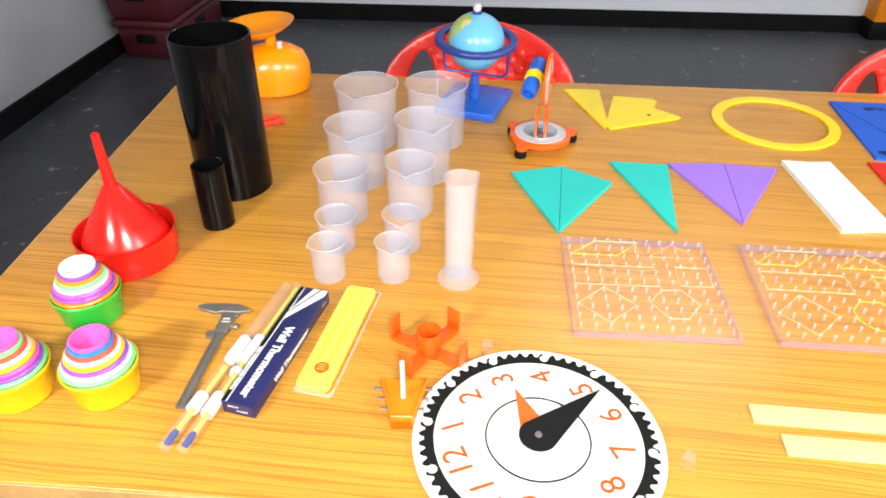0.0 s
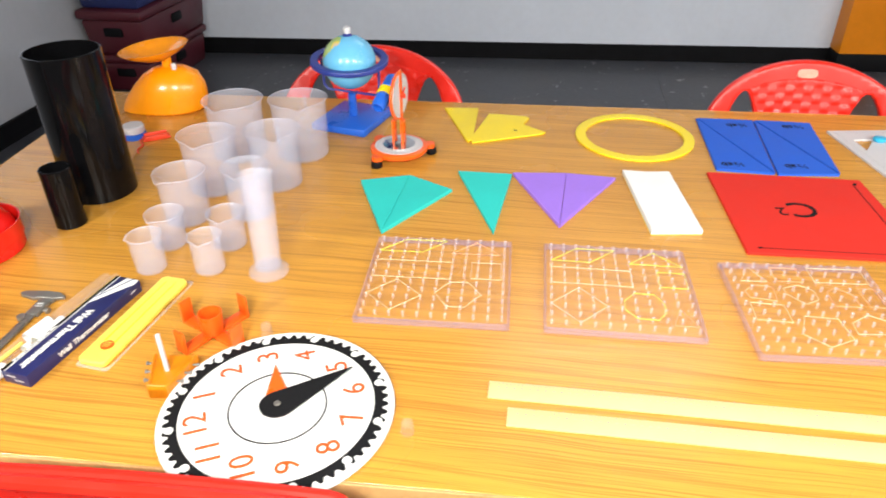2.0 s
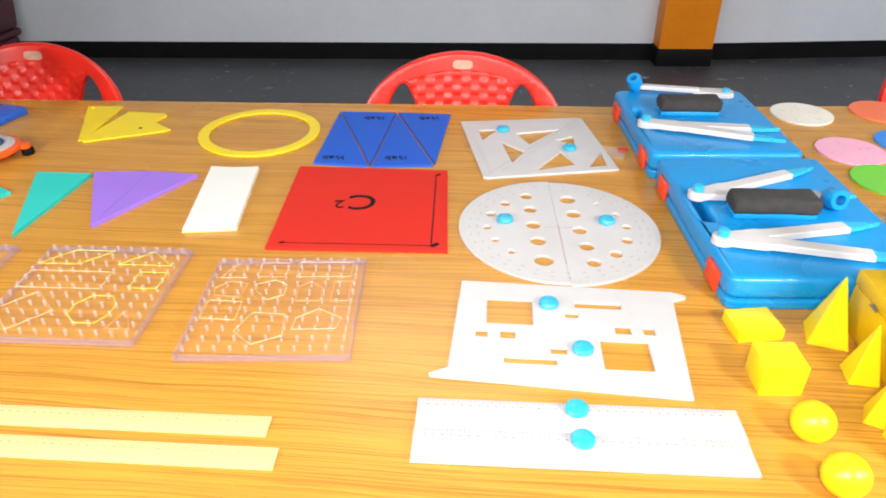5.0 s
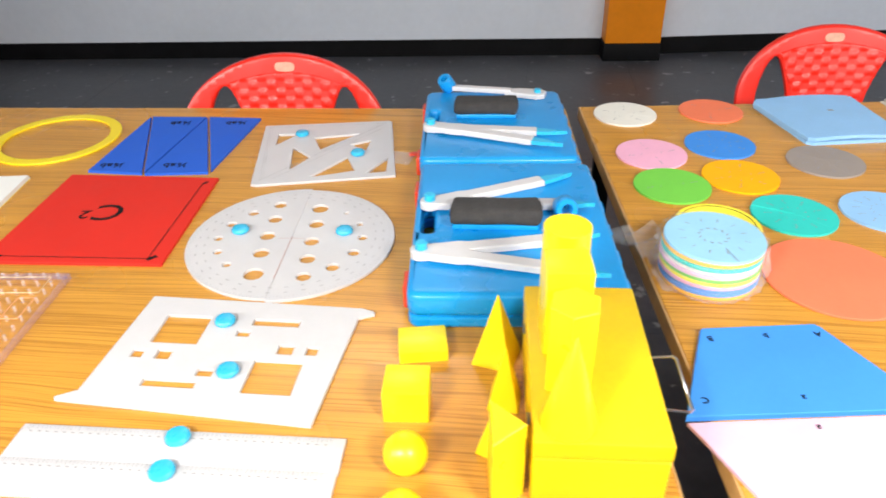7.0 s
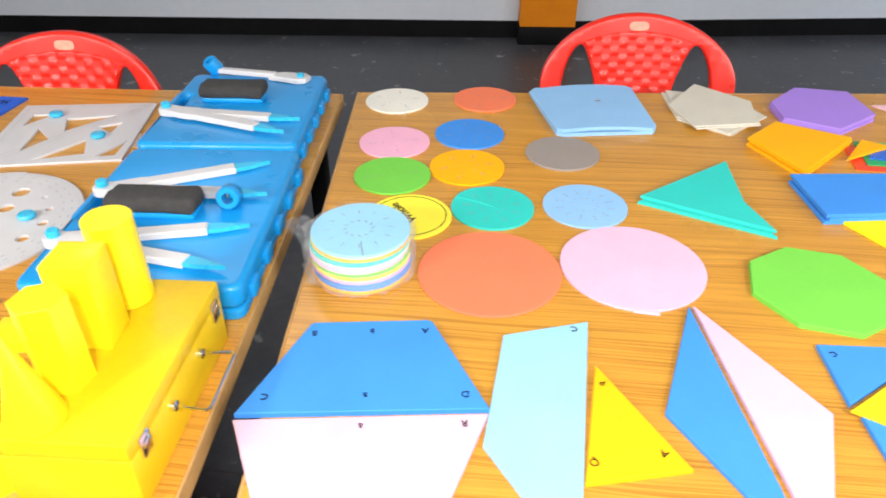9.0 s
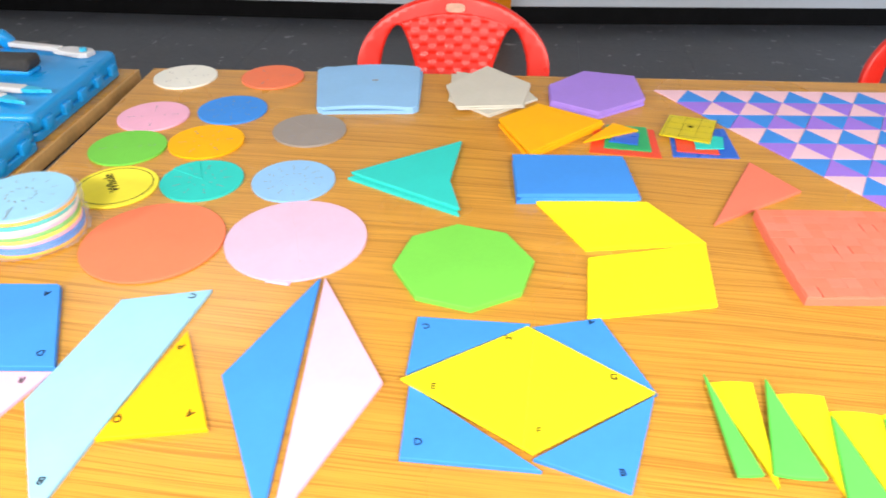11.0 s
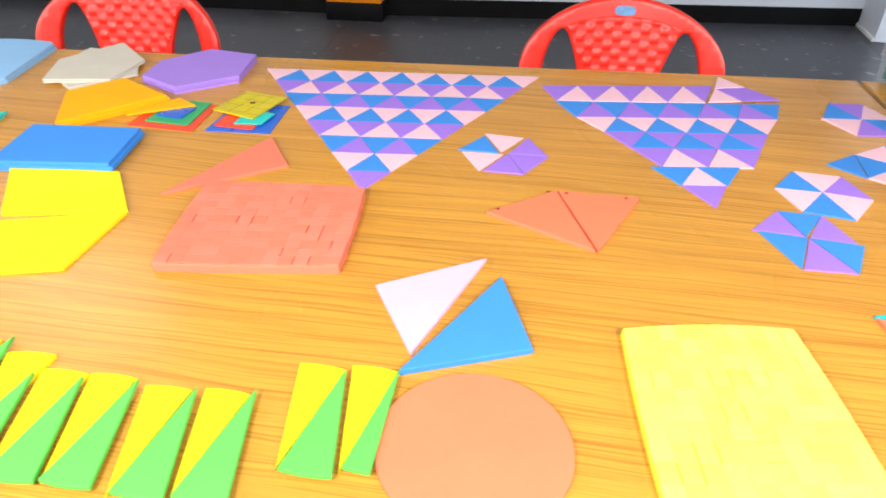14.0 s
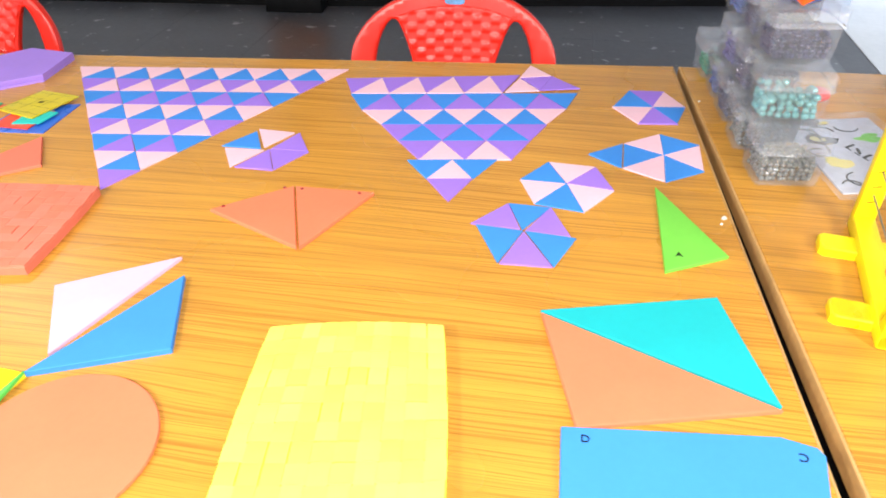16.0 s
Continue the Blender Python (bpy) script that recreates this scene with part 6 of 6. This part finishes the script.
# interlocked sectors of a cut circle
def sector(ax, ay, bx, by, half, mat, label, z, th=0.005):
    d = Vector((bx - ax, by - ay))
    r, a = d.length, math.atan2(d.y, d.x)
    pts = [(0, 0)] + [(r * math.cos(a + half * k / 5), r * math.sin(a + half * k / 5)) for k in range(-5, 6)]
    return solid("foam_sector", prism(pts, th, 0.0007), mat, pose(ax, ay, z), label, "foam sector", "sectors of a cut circle", smooth=25)


YS = [(2.722, -0.002, 2.700, 0.139), (2.79, -0.018, 2.774, 0.13), (2.834, -0.032, 2.829, 0.111), (2.889, -0.027, 2.884, 0.114), (2.957, -0.03, 2.951, 0.108), (3.016, -0.02, 3.015, 0.114), (3.1, 0.025, 3.104, 0.168), (3.16, 0.032, 3.163, 0.175)]
for ax, ay, bx, by in YS:
    sector(ax, ay, bx, by, 0.19, F["yellow"], "yellow foam sector with its arc away from the edge", TOP)
GSX = [(2.672, 0.143, 2.695, 0.004, 0.095), (2.741, 0.145, 2.744, 0.008, 0.19), (2.799, 0.097, 2.803, -0.031, 0.19), (2.855, 0.101, 2.861, -0.034, 0.19), (2.916, 0.107, 2.916, -0.03, 0.19),
       (2.983, 0.107, 2.987, -0.03, 0.19), (3.046, 0.116, 3.045, -0.025, 0.19), (3.132, 0.161, 3.130, 0.02, 0.19), (3.190, 0.172, 3.177, 0.033, 0.1)]
for ax, ay, bx, by, h_ in GSX:
    sector(ax, ay, bx, by, h_, F["leaf"], "green foam sector with its arc towards the edge", TOP + 0.0054)

foam("foam_triangle", [(3.127, 0.318), (3.261, 0.402), (3.196, 0.203)], F["pink"], "plain pale pink foam triangle"  , "foam shape", 0.006)
foam("foam_triangle", [(3.285, 0.363), (3.334, 0.232), (3.188, 0.17)], F["blue"], "plain thick blue foam triangle", "foam shape", 0.008)
disc(3.284, 0.086, 0.0995, "salmon", 0, "large plain salmon foam disc", 0.005)
ra = foam("foam_triangle", [(3.247, 0.52), (3.349, 0.604), (3.408, 0.448)], F["salmon"], "salmon foam triangle with dots", "foam shape", 0.006)
rb2 = foam("foam_triangle", [(3.352, 0.604), (3.478, 0.605), (3.412, 0.448)], F["salmon"], "salmon foam triangle with dots", "foam shape", 0.006)
for o, x, y in ((ra, 3.264, 0.53), (ra, 3.337, 0.596), (rb2, 3.365, 0.597), (rb2, 3.457, 0.598)):
    part("dot", plate(ring_pts(0.0028, 12), [], 0.0006, 0.0001), material("dark_red_ink", (0.3, 0.02, 0.02), 0.6), o, "", pose(x - o.location.x, y - o.location.y, 0.006))
foam("foam_triangle", [(3.749, 0.37), (3.964, 0.429), (4.006, 0.257)], F["cyan"], "bright cyan foam triangle", "foam shape", 0.006)
foam("foam_triangle", [(3.75, 0.366), (4.006, 0.252), (3.795, 0.195)], F["salmon"], "plain salmon foam triangle sheet", "foam shape", 0.006)
bq = foam("foam_quadrilateral", [(3.78, 0.193), (3.995, 0.215), (4.028, 0.207), (4.034, 0.198), (4.005, 0.02), (3.784, -0.01)], F["blue"], "large blue foam quadrilateral with letters", "foam shape", 0.007)
letter_on(bq, "D", 3.804, 0.18, 0.007, 0.013, 0)
letter_on(bq, "C", 4.012, 0.192, 0.007, 0.014, 170)
gt = foam("foam_triangle", [(3.907, 0.691), (3.992, 0.521), (3.905, 0.474)], F["green"], "green foam triangle marked A", "foam shape", 0.005)
letter_on(gt, "A", 3.926, 0.513, 0.005, 0.014, 0)

# small triangles laid as patterns
TRI = "small pattern triangles"


def tri_piece(pts, c, z=TOP):
    cx, cy = sum(p[0] for p in pts) / 3, sum(p[1] for p in pts) / 3
    k = 0.992
    o = foam("pattern_triangle", [(cx + (x - cx) * k + random.uniform(-0.001, 0.001), cy + (y - cy) * k + random.uniform(-0.001, 0.001)) for x, y in pts], F[c],
             {"rose2": "pale pink", "blue": "blue", "purple": "lilac"}[c] + " foam triangle laid in a pattern", "foam triangle", 0.0024, z, TRI, 0.0003)
    return o


F["rose2"] = foam_mat("foam_rose2", (0.82, 0.52, 0.62))


def lattice(a, b, c, n, downs, ups):
    a, b, c = Vector(a), Vector(b), Vector(c)

    def p(i, j):
        v = a + (b - a) * (i / n) + (c - a) * (j / n)
        return (v.x, v.y)
    for j in range(n):
        for i in range(n - j):
            tri_piece([p(i, j), p(i + 1, j), p(i, j + 1)], downs[j])
            if i < n - j - 1:
                tri_piece([p(i + 1, j), p(i + 1, j + 1), p(i, j + 1)], ups[j])


R3 = ["rose2", "purple", "blue"]
lattice((2.712, 1.018), (3.298, 1.088), (3.047, 0.552), 8, [R3[j % 3] for j in range(8)], [["blue", "rose2", "purple"][j % 3] for j in range(8)])


def row_pattern(top, bottom, n, down, up):
    """One row of n triangles pointing down and n - 1 pointing up between two edges."""
    (ta, tb_), (ba, bb) = [[Vector(p) for p in edge_] for edge_ in (top, bottom)]

    def on(a, b, i, m):
        v = a.lerp(b, i / m if m else 0.0)
        return (v.x, v.y)
    for i in range(n):
        tri_piece([on(ta, tb_, i, n), on(ta, tb_, i + 1, n), on(ba, bb, i, n - 1)], down)
        if i < n - 1:
            tri_piece([on(ta, tb_, i + 1, n), on(ba, bb, i + 1, n - 1), on(ba, bb, i, n - 1)], up)


E0, E1, E2, E3 = ((3.338, 0.966), (3.782, 1.036)), ((3.38, 0.897), (3.761, 0.961)), ((3.431, 0.842), (3.729, 0.888)), ((3.476, 0.785), (3.703, 0.82))
E5, TIP = ((3.549, 0.664), (3.622, 0.675)), ((3.594, 0.603), (3.594, 0.603))
row_pattern(E0, E1, 6, "blue", "purple")
row_pattern(E1, E2, 5, "rose2", "blue")
row_pattern(E2, E3, 4, "purple", "blue")
row_pattern(E3, ((3.525, 0.724), (3.677, 0.747)), 3, "purple", "rose2")
row_pattern(((3.505, 0.721), (3.655, 0.744)), E5, 2, "blue", "rose2")
row_pattern(E5, TIP, 1, "purple", "blue")
for i in range(5):
    x0, y0 = 3.338 + 0.074 * i, 0.968 + 0.0117 * i
    x1, y1 = 3.306 + 0.0732 * i, 1.041 + 0.0138 * i
    if i < 4:
        tri_piece([(x0, y0 + 0.001), (x0 + 0.074, y0 + 0.0127), (x1 + 0.0732, y1 + 0.0138)], "rose2")
    tri_piece([(x1, y1), (x1 + (0.0732 if i < 4 else 0.062), y1 + 0.0138), (x0, y0 + 0.002)], "purple")
tri_piece([(3.664, 1.089), (3.728, 1.107), (3.708, 1.034)], "purple", TOP + 0.0027)
tri_piece([(3.729, 1.108), (3.785, 1.053), (3.709, 1.034)], "purple", TOP + 0.0027)
tri_piece([(3.68, 1.16), (3.663, 1.09), (3.727, 1.109)], "rose2", TOP + 0.0027)
tri_piece([(3.639, 1.016), (3.663, 1.088), (3.707, 1.031)], "rose2", TOP + 0.0027)


def fan(c, pts, cols):
    for i, col in enumerate(cols):
        tri_piece([c, pts[i], pts[(i + 1) % len(pts)]], col)


fan((3.923, 0.993), [(3.848, 0.984), (3.882, 1.064), (3.95, 1.069), (3.984, 1.0), (3.963, 0.926), (3.893, 0.917)], ["blue", "purple", "rose2", "blue", "purple", "rose2"])
fan((3.929, 0.802), [(3.865, 0.833), (3.927, 0.879), (3.992, 0.847), (3.989, 0.757), (3.924, 0.713), (3.86, 0.747)], ["rose2", "blue", "rose2", "blue", "rose2", "blue"])
tri_piece([(3.863, 0.834), (3.803, 0.786), (3.859, 0.747)], "blue")
fan((3.771, 0.684), [(3.697, 0.685), (3.74, 0.749), (3.816, 0.744), (3.844, 0.674), (3.799, 0.604), (3.724, 0.618)], ["blue", "rose2", "purple", "rose2", "blue", "rose2"])
for t3, c in (([(3.637, 0.55), (3.686, 0.612), (3.71, 0.545)], "purple"), ([(3.686, 0.612), (3.749, 0.61), (3.713, 0.545)], "blue"), ([(3.749, 0.61), (3.781, 0.537), (3.716, 0.543)], "purple"),
              ([(3.646, 0.547), (3.714, 0.542), (3.686, 0.462)], "blue"), ([(3.715, 0.541), (3.688, 0.46), (3.76, 0.463)], "purple"), ([(3.717, 0.541), (3.789, 0.536), (3.762, 0.463)], "blue"),
              ([(3.175, 0.719), (3.216, 0.782), (3.248, 0.72)], "blue"), ([(3.216, 0.79), (3.285, 0.788), (3.25, 0.725)], "rose2"), ([(3.184, 0.714), (3.255, 0.717), (3.22, 0.652)], "rose2"),
              ([(3.228, 0.652), (3.294, 0.653), (3.262, 0.72)], "purple"), ([(3.294, 0.654), (3.332, 0.722), (3.264, 0.721)], "purple"), ([(3.332, 0.724), (3.294, 0.789), (3.264, 0.723)], "purple")):
    tri_piece(t3, c)

# ---- table three: bead boxes and the rest ----
BEADC = {k: material("bead_" + k, c, 0.14, 0.1, 60, metal=0.35, coat=0.6) for k, c in {"grey": (0.2, 0.21, 0.2), "aqua": (0.16, 0.42, 0.42), "slate": (0.06, 0.06, 0.12), "blue": (0.05, 0.1, 0.33), "green": (0.04, 0.28, 0.17), "violet": (0.1, 0.09, 0.26)}.items()}


BOX_W, BOX_D, BOX_H = 0.108, 0.09, 0.08


def bead_mesh(seed, mat):
    """A loose heap of pearls that fills about half of a box; only those by the walls and on top are made."""
    rnd = random.Random(seed)
    bm = bmesh.new()
    r = (0.0046, 0.0062, 0.0048, 0.0052, 0.0056, 0.0052)[seed % 6]
    nx, ny = int(0.089 / (2 * r)), int(0.071 / (2 * r))
    layers = int(0.045 / (1.7 * r))
    for lv in range(layers):
        for i in range(nx):
            for j in range(ny):
                inside = 0 < i < nx - 1 and 0 < j < ny - 1
                if (inside and lv < layers - 2) or (lv == layers - 1 and rnd.random() < 0.45):
                    continue
                k = rnd.uniform(0.82, 1.08)
                m_ = Matrix.Translation(((i - nx / 2 + 0.5) * 2 * r + rnd.uniform(-0.4, 0.4) * r, (j - ny / 2 + 0.5) * 2 * r + rnd.uniform(-0.4, 0.4) * r, 0.0032 + r + lv * 1.7 * r + rnd.uniform(-0.3, 0.3) * r * (lv > 0)))
                bmesh.ops.create_icosphere(bm, subdivisions=2, radius=r * k, matrix=m_)
    me = finish(bm, 0)
    for p_ in me.polygons:
        p_.use_smooth = True
    me.materials.append(mat)
    return me


BEADS = {k: bead_mesh(i, m) for i, (k, m) in enumerate(BEADC.items())}


def tub(sx, sy, rad, z0, z1, floor_z, wall_th):
    """A thin open tray with rounded corners; floor_z is the height of its closed side."""
    bm = bmesh.new()
    o, i_ = round_rect(sx, sy, rad), round_rect(sx - 2 * wall_th, sy - 2 * wall_th, rad - wall_th)
    up = floor_z < (z0 + z1) / 2
    a, b = (z0, z1) if up else (z1, z0)
    inner = a + wall_th if up else a - wall_th
    loops = [[bm.verts.new((x, y, z)) for x, y in ring_] for ring_, z in ((o, a), (o, b), (i_, b), (i_, inner))]
    for p_, q_ in zip(loops, loops[1:]):
        for k in range(len(p_)):
            bm.faces.new((p_[k], p_[(k + 1) % len(p_)], q_[(k + 1) % len(p_)], q_[k]))
    bm.faces.new(loops[0])
    bm.faces.new(loops[-1])
    return bm


shell_bm = tub(BOX_W - 0.003, BOX_D - 0.003, 0.009, 0.0005, 0.062, 0.0, 0.0018)
for v in shell_bm.verts:
    k = 0.92 + 0.08 * v.co.z / 0.062
    v.co.x *= k
    v.co.y *= k
SHELL = finish(shell_bm, 40)
SHELL.materials.append(BOXCLR)
LID = finish(tub(BOX_W, BOX_D, 0.01, 0.056, BOX_H - 0.0005, BOX_H, 0.0018), 40)
LID.materials.append(BOXLID)
LIP = wire([(x, y, 0.0565) for x, y in round_rect(BOX_W + 0.001, BOX_D + 0.001, 0.0105)], 0.0012, True, res=1)
LIP.materials.append(BOXLID)


def bead_box(x, y, level, c, rz):
    b = thing("bead_box", (x, y, TOP + 0.0005 + level * (BOX_H + 0.0005)), "clear plastic box of " + {"grey": "silver-grey", "aqua": "pale aqua", "slate": "dark slate", "blue": "blue", "green": "sea-green", "violet": "violet-blue"}[c] + " pearl beads", "bead box", rz, "stacked bead boxes")
    part("shell", SHELL, BOXCLR, b, "clear box")
    lid = part("lid", LID, BOXLID, b, "clear lid")
    part("lip", LIP, BOXLID, lid, "pale lip of the lid")
    tagged(part("beads", BEADS[c], BEADC[c], b, "pearl beads"), kind="stuff")


# each layer stands half a box further back than the one below it
LAYERS = [[(4.104, 0.769, "grey"), (4.092, 0.884, "grey"), (4.088, 0.995, "slate"), (4.084, 1.097, "blue"), (4.074, 1.197, "green")],
          [(4.099, 0.82, "aqua"), (4.092, 0.935, "slate"), (4.086, 1.04, "violet")],
          [(4.101, 0.866, "slate"), (4.094, 0.975, "slate"), (4.088, 1.08, "blue")]]
for lv, row in enumerate(LAYERS):
    for x, y, c in row:
        bead_box(x, y, lv, c, 4 + random.uniform(-3, 3))

# folded paper ball on the front boxes
fp = thing("paper_polyhedron", (4.104, 0.885, TOP + 0.0005 + 3 * (BOX_H + 0.0005)), "orange and blue folded paper polyhedron", "paper model", 25)
ico = bmesh.new()
bmesh.ops.create_icosphere(ico, subdivisions=1, radius=0.06)
low_face = min((f.calc_center_median() for f in ico.faces), key=lambda c: c.z)
moved(ico, low_face.normalized().rotation_difference(Vector((0, 0, -1))).to_matrix().to_4x4())
zmin = min(v.co.z for v in ico.verts)
faces = [[v.co.copy() for v in f.verts] for f in ico.faces]
ico.free()
PC = [LATCH, ORANGERED, TOYBLUE, ORANGERED]
for i, f3 in enumerate(faces):
    bm = bmesh.new()
    n3 = (f3[1] - f3[0]).cross(f3[2] - f3[0]).normalized()
    bm.faces.new([bm.verts.new(v - Vector((0, 0, zmin))) for v in f3])
    up_ = bmesh.ops.extrude_face_region(bm, geom=bm.faces[:])
    bmesh.ops.translate(bm, vec=n3 * -0.0008, verts=[v for v in up_["geom"] if isinstance(v, bmesh.types.BMVert)])
    part("facet", bm, PC[i % 4], fp, "", None, 0)

# printed plastic bag
bg = thing("printed_bag", (4.25, 0.86, TOP), "crumpled clear bag with printed leaflets inside", "plastic bag", 10)
grid = bmesh.new()
bmesh.ops.create_grid(grid, x_segments=26, y_segments=30, size=0.5)
for v in grid.verts:
    x, y = v.co.x * 0.2, v.co.y * 0.3
    e = (1 - (2 * v.co.x) ** 4) * (1 - (2 * v.co.y) ** 4)
    v.co = Vector((x, y, 0.004 + 0.028 * e + 0.01 * e * noise.noise(Vector((x * 28, y * 28, 1.3)))))
part("film", grid, BAGM, bg, "clear crinkled film", None, 60)
part("leaflet", prism([(-0.085, -0.13), (0.085, -0.12), (0.08, 0.13), (-0.088, 0.12)], 0.003, 0.0005, 0.0005), material("leaflet_paper", (0.5, 0.52, 0.62), 0.5, 0.2, 60), bg, "pale printed leaflet")
YPRINT = material("pale_yellow_print", (0.75, 0.65, 0.2), 0.5)


def blot(cx, cy, rx, ry, seed):
    return prism([(cx + rx * (1 + 0.3 * math.sin(3 * a + seed) + 0.2 * math.cos(5 * a + 2 * seed)) * math.cos(a), cy + ry * (1 + 0.3 * math.cos(2 * a + seed)) * math.sin(a)) for a in [2 * math.pi * i / 26 for i in range(26)]], 0.0005, 0, 0)


for cx, cy, rx, ry, m_, z_, lb in ((-0.045, 0.045, 0.028, 0.016, INK, 0.0037, "black printed shape"), (-0.05, 0.046, 0.013, 0.008, YPRINT, 0.0044, "yellow printed shape"), (-0.05, -0.035, 0.022, 0.017, YPRINT, 0.0037, "yellow printed shape"),
                                   (-0.03, 0.105, 0.02, 0.008, INK, 0.0037, "black printed shape"), (-0.015, 0.107, 0.012, 0.006, YPRINT, 0.0044, "yellow printed shape"), (0.045, 0.05, 0.022, 0.014, F["green"], 0.0037, "green printed shape"), (0.05, -0.05, 0.02, 0.02, INK, 0.0037, "black printed shape")):
    part("print", blot(cx, cy, rx, ry, cx * 90), m_, bg, lb, pose(0, 0, z_), 0)
part("print", bars([(-0.005 + 0.006 * i, 0.02 - 0.018 * i, 0.011, 0.0028, 0.5 + 0.9 * (i % 2)) for i in range(6)] + [(-0.012 + 0.006 * i, 0.01 - 0.018 * i, 0.006, 0.002, 1.9) for i in range(6)]), INK, bg, "black printed bars", pose(0, 0, 0.0041), 0)
for cx, cy, rr, a0, a1 in ((-0.03, 0.075, 0.022, 0, 4.2), (-0.065, 0.0, 0.016, 1, 5), (-0.03, -0.09, 0.03, 2, 5.5), (0.02, 0.09, 0.02, 3, 6), (-0.06, -0.105, 0.014, 0, 3)):
    part("print", wire([(cx + rr * math.cos(a0 + (a1 - a0) * k / 14), cy + 0.8 * rr * math.sin(a0 + (a1 - a0) * k / 14), 0.0038) for k in range(15)], 0.0013), INK, bg, "black printed curl")
rd = bmesh.new()
bmesh.ops.create_uvsphere(rd, u_segments=24, v_segments=14, radius=0.022)
for v in rd.verts:
    v.co.z *= 0.6
solid("red_pebble", rd, RED, pose(4.235, 1.075, TOP + 0.013), "smooth red plastic piece on the table", "plastic piece", smooth=80)
solid("blue_piece", lathe([(0, 0), (0.026, 0), (0.028, 0.004), (0.028, 0.022), (0.024, 0.026), (0, 0.026)], 28), TOYBLUE, pose(4.42, 1.13, TOP), "blue round plastic piece on the table", "plastic piece")

# chips of pale laminate at the joint between two tables
for x, y, r in ((4.001, 0.622, 0.0055), (3.995, 0.606, 0.003), (4.013, 1.036, 0.003)):
    solid("laminate_chip", prism([(r * (0.6 + 0.4 * math.sin(2.3 * i)) * math.cos(i), r * math.sin(i)) for i in (0.2, 1.3, 2.2, 3.6, 4.7, 5.6)], 0.0012, 0.0002), PAPER, pose(x, y, TOP + 0.0003), "small white chip lying by the table joint", "chip", "table joint chips")

# yellow abacus
ab = thing("abacus", (4.165, 0.5, TOP), "yellow plastic abacus frame with wire rods", "abacus", -9)
part("base_beam", box(0.03, 0.27, 0.024, 0.004), KITYELLOW, ab)
for y in (-0.085, 0.06):
    part("foot", prism([(-0.06, y - 0.014), (-0.054, y - 0.019), (0.06, y - 0.019), (0.06, y + 0.019), (-0.054, y + 0.019), (-0.06, y + 0.014)], 0.014, 0.002), KITYELLOW, ab)
for y in (-0.125, 0.128):
    part("post", box(0.028, 0.02, 0.28, 0.003, (0.0, y, 0.002)), KITYELLOW, ab)
part("scale_marks", bars([(0, 0.05 + 0.024 * i, 0.006, 0.0006, 0.3) for i in range(9)]), INK, ab, "", pose(0, 0.1175, 0, 90, 0, 0), 0)
part("top_beam", box(0.03, 0.27, 0.02, 0.004, (0, 0, 0.276)), KITYELLOW, ab)
for i in range(6):
    z = 0.06 + 0.036 * i
    part("rod", wire([(0, -0.12, z), (0, 0.12, z)], 0.0012), STEEL, ab)
    for k in range(4):
        part("bead", lathe([(0.002, -0.006), (0.011, -0.003), (0.011, 0.003), (0.002, 0.006)], 16), ORANGERED, ab, "orange bead", pose(0, -0.1 + 0.0125 * k, z, 90, 0, 0))

# ---- floor tiles ----
TILE = finish(box(0.5994, 0.5994, 0.004, 0.0003, segs=1), 0)
TILE.materials.append(FLOOR)
for i in range(13):
    for j in range(12):
        x, y = -4.05 + 0.6 * i + 0.2, -3.2 + 0.6 * j + 0.05
        if -4.0 < x < 4.0 and -3.3 < y < 3.6:
            part("tile", TILE, FLOOR, floor, "", pose(x, y, -0.004))
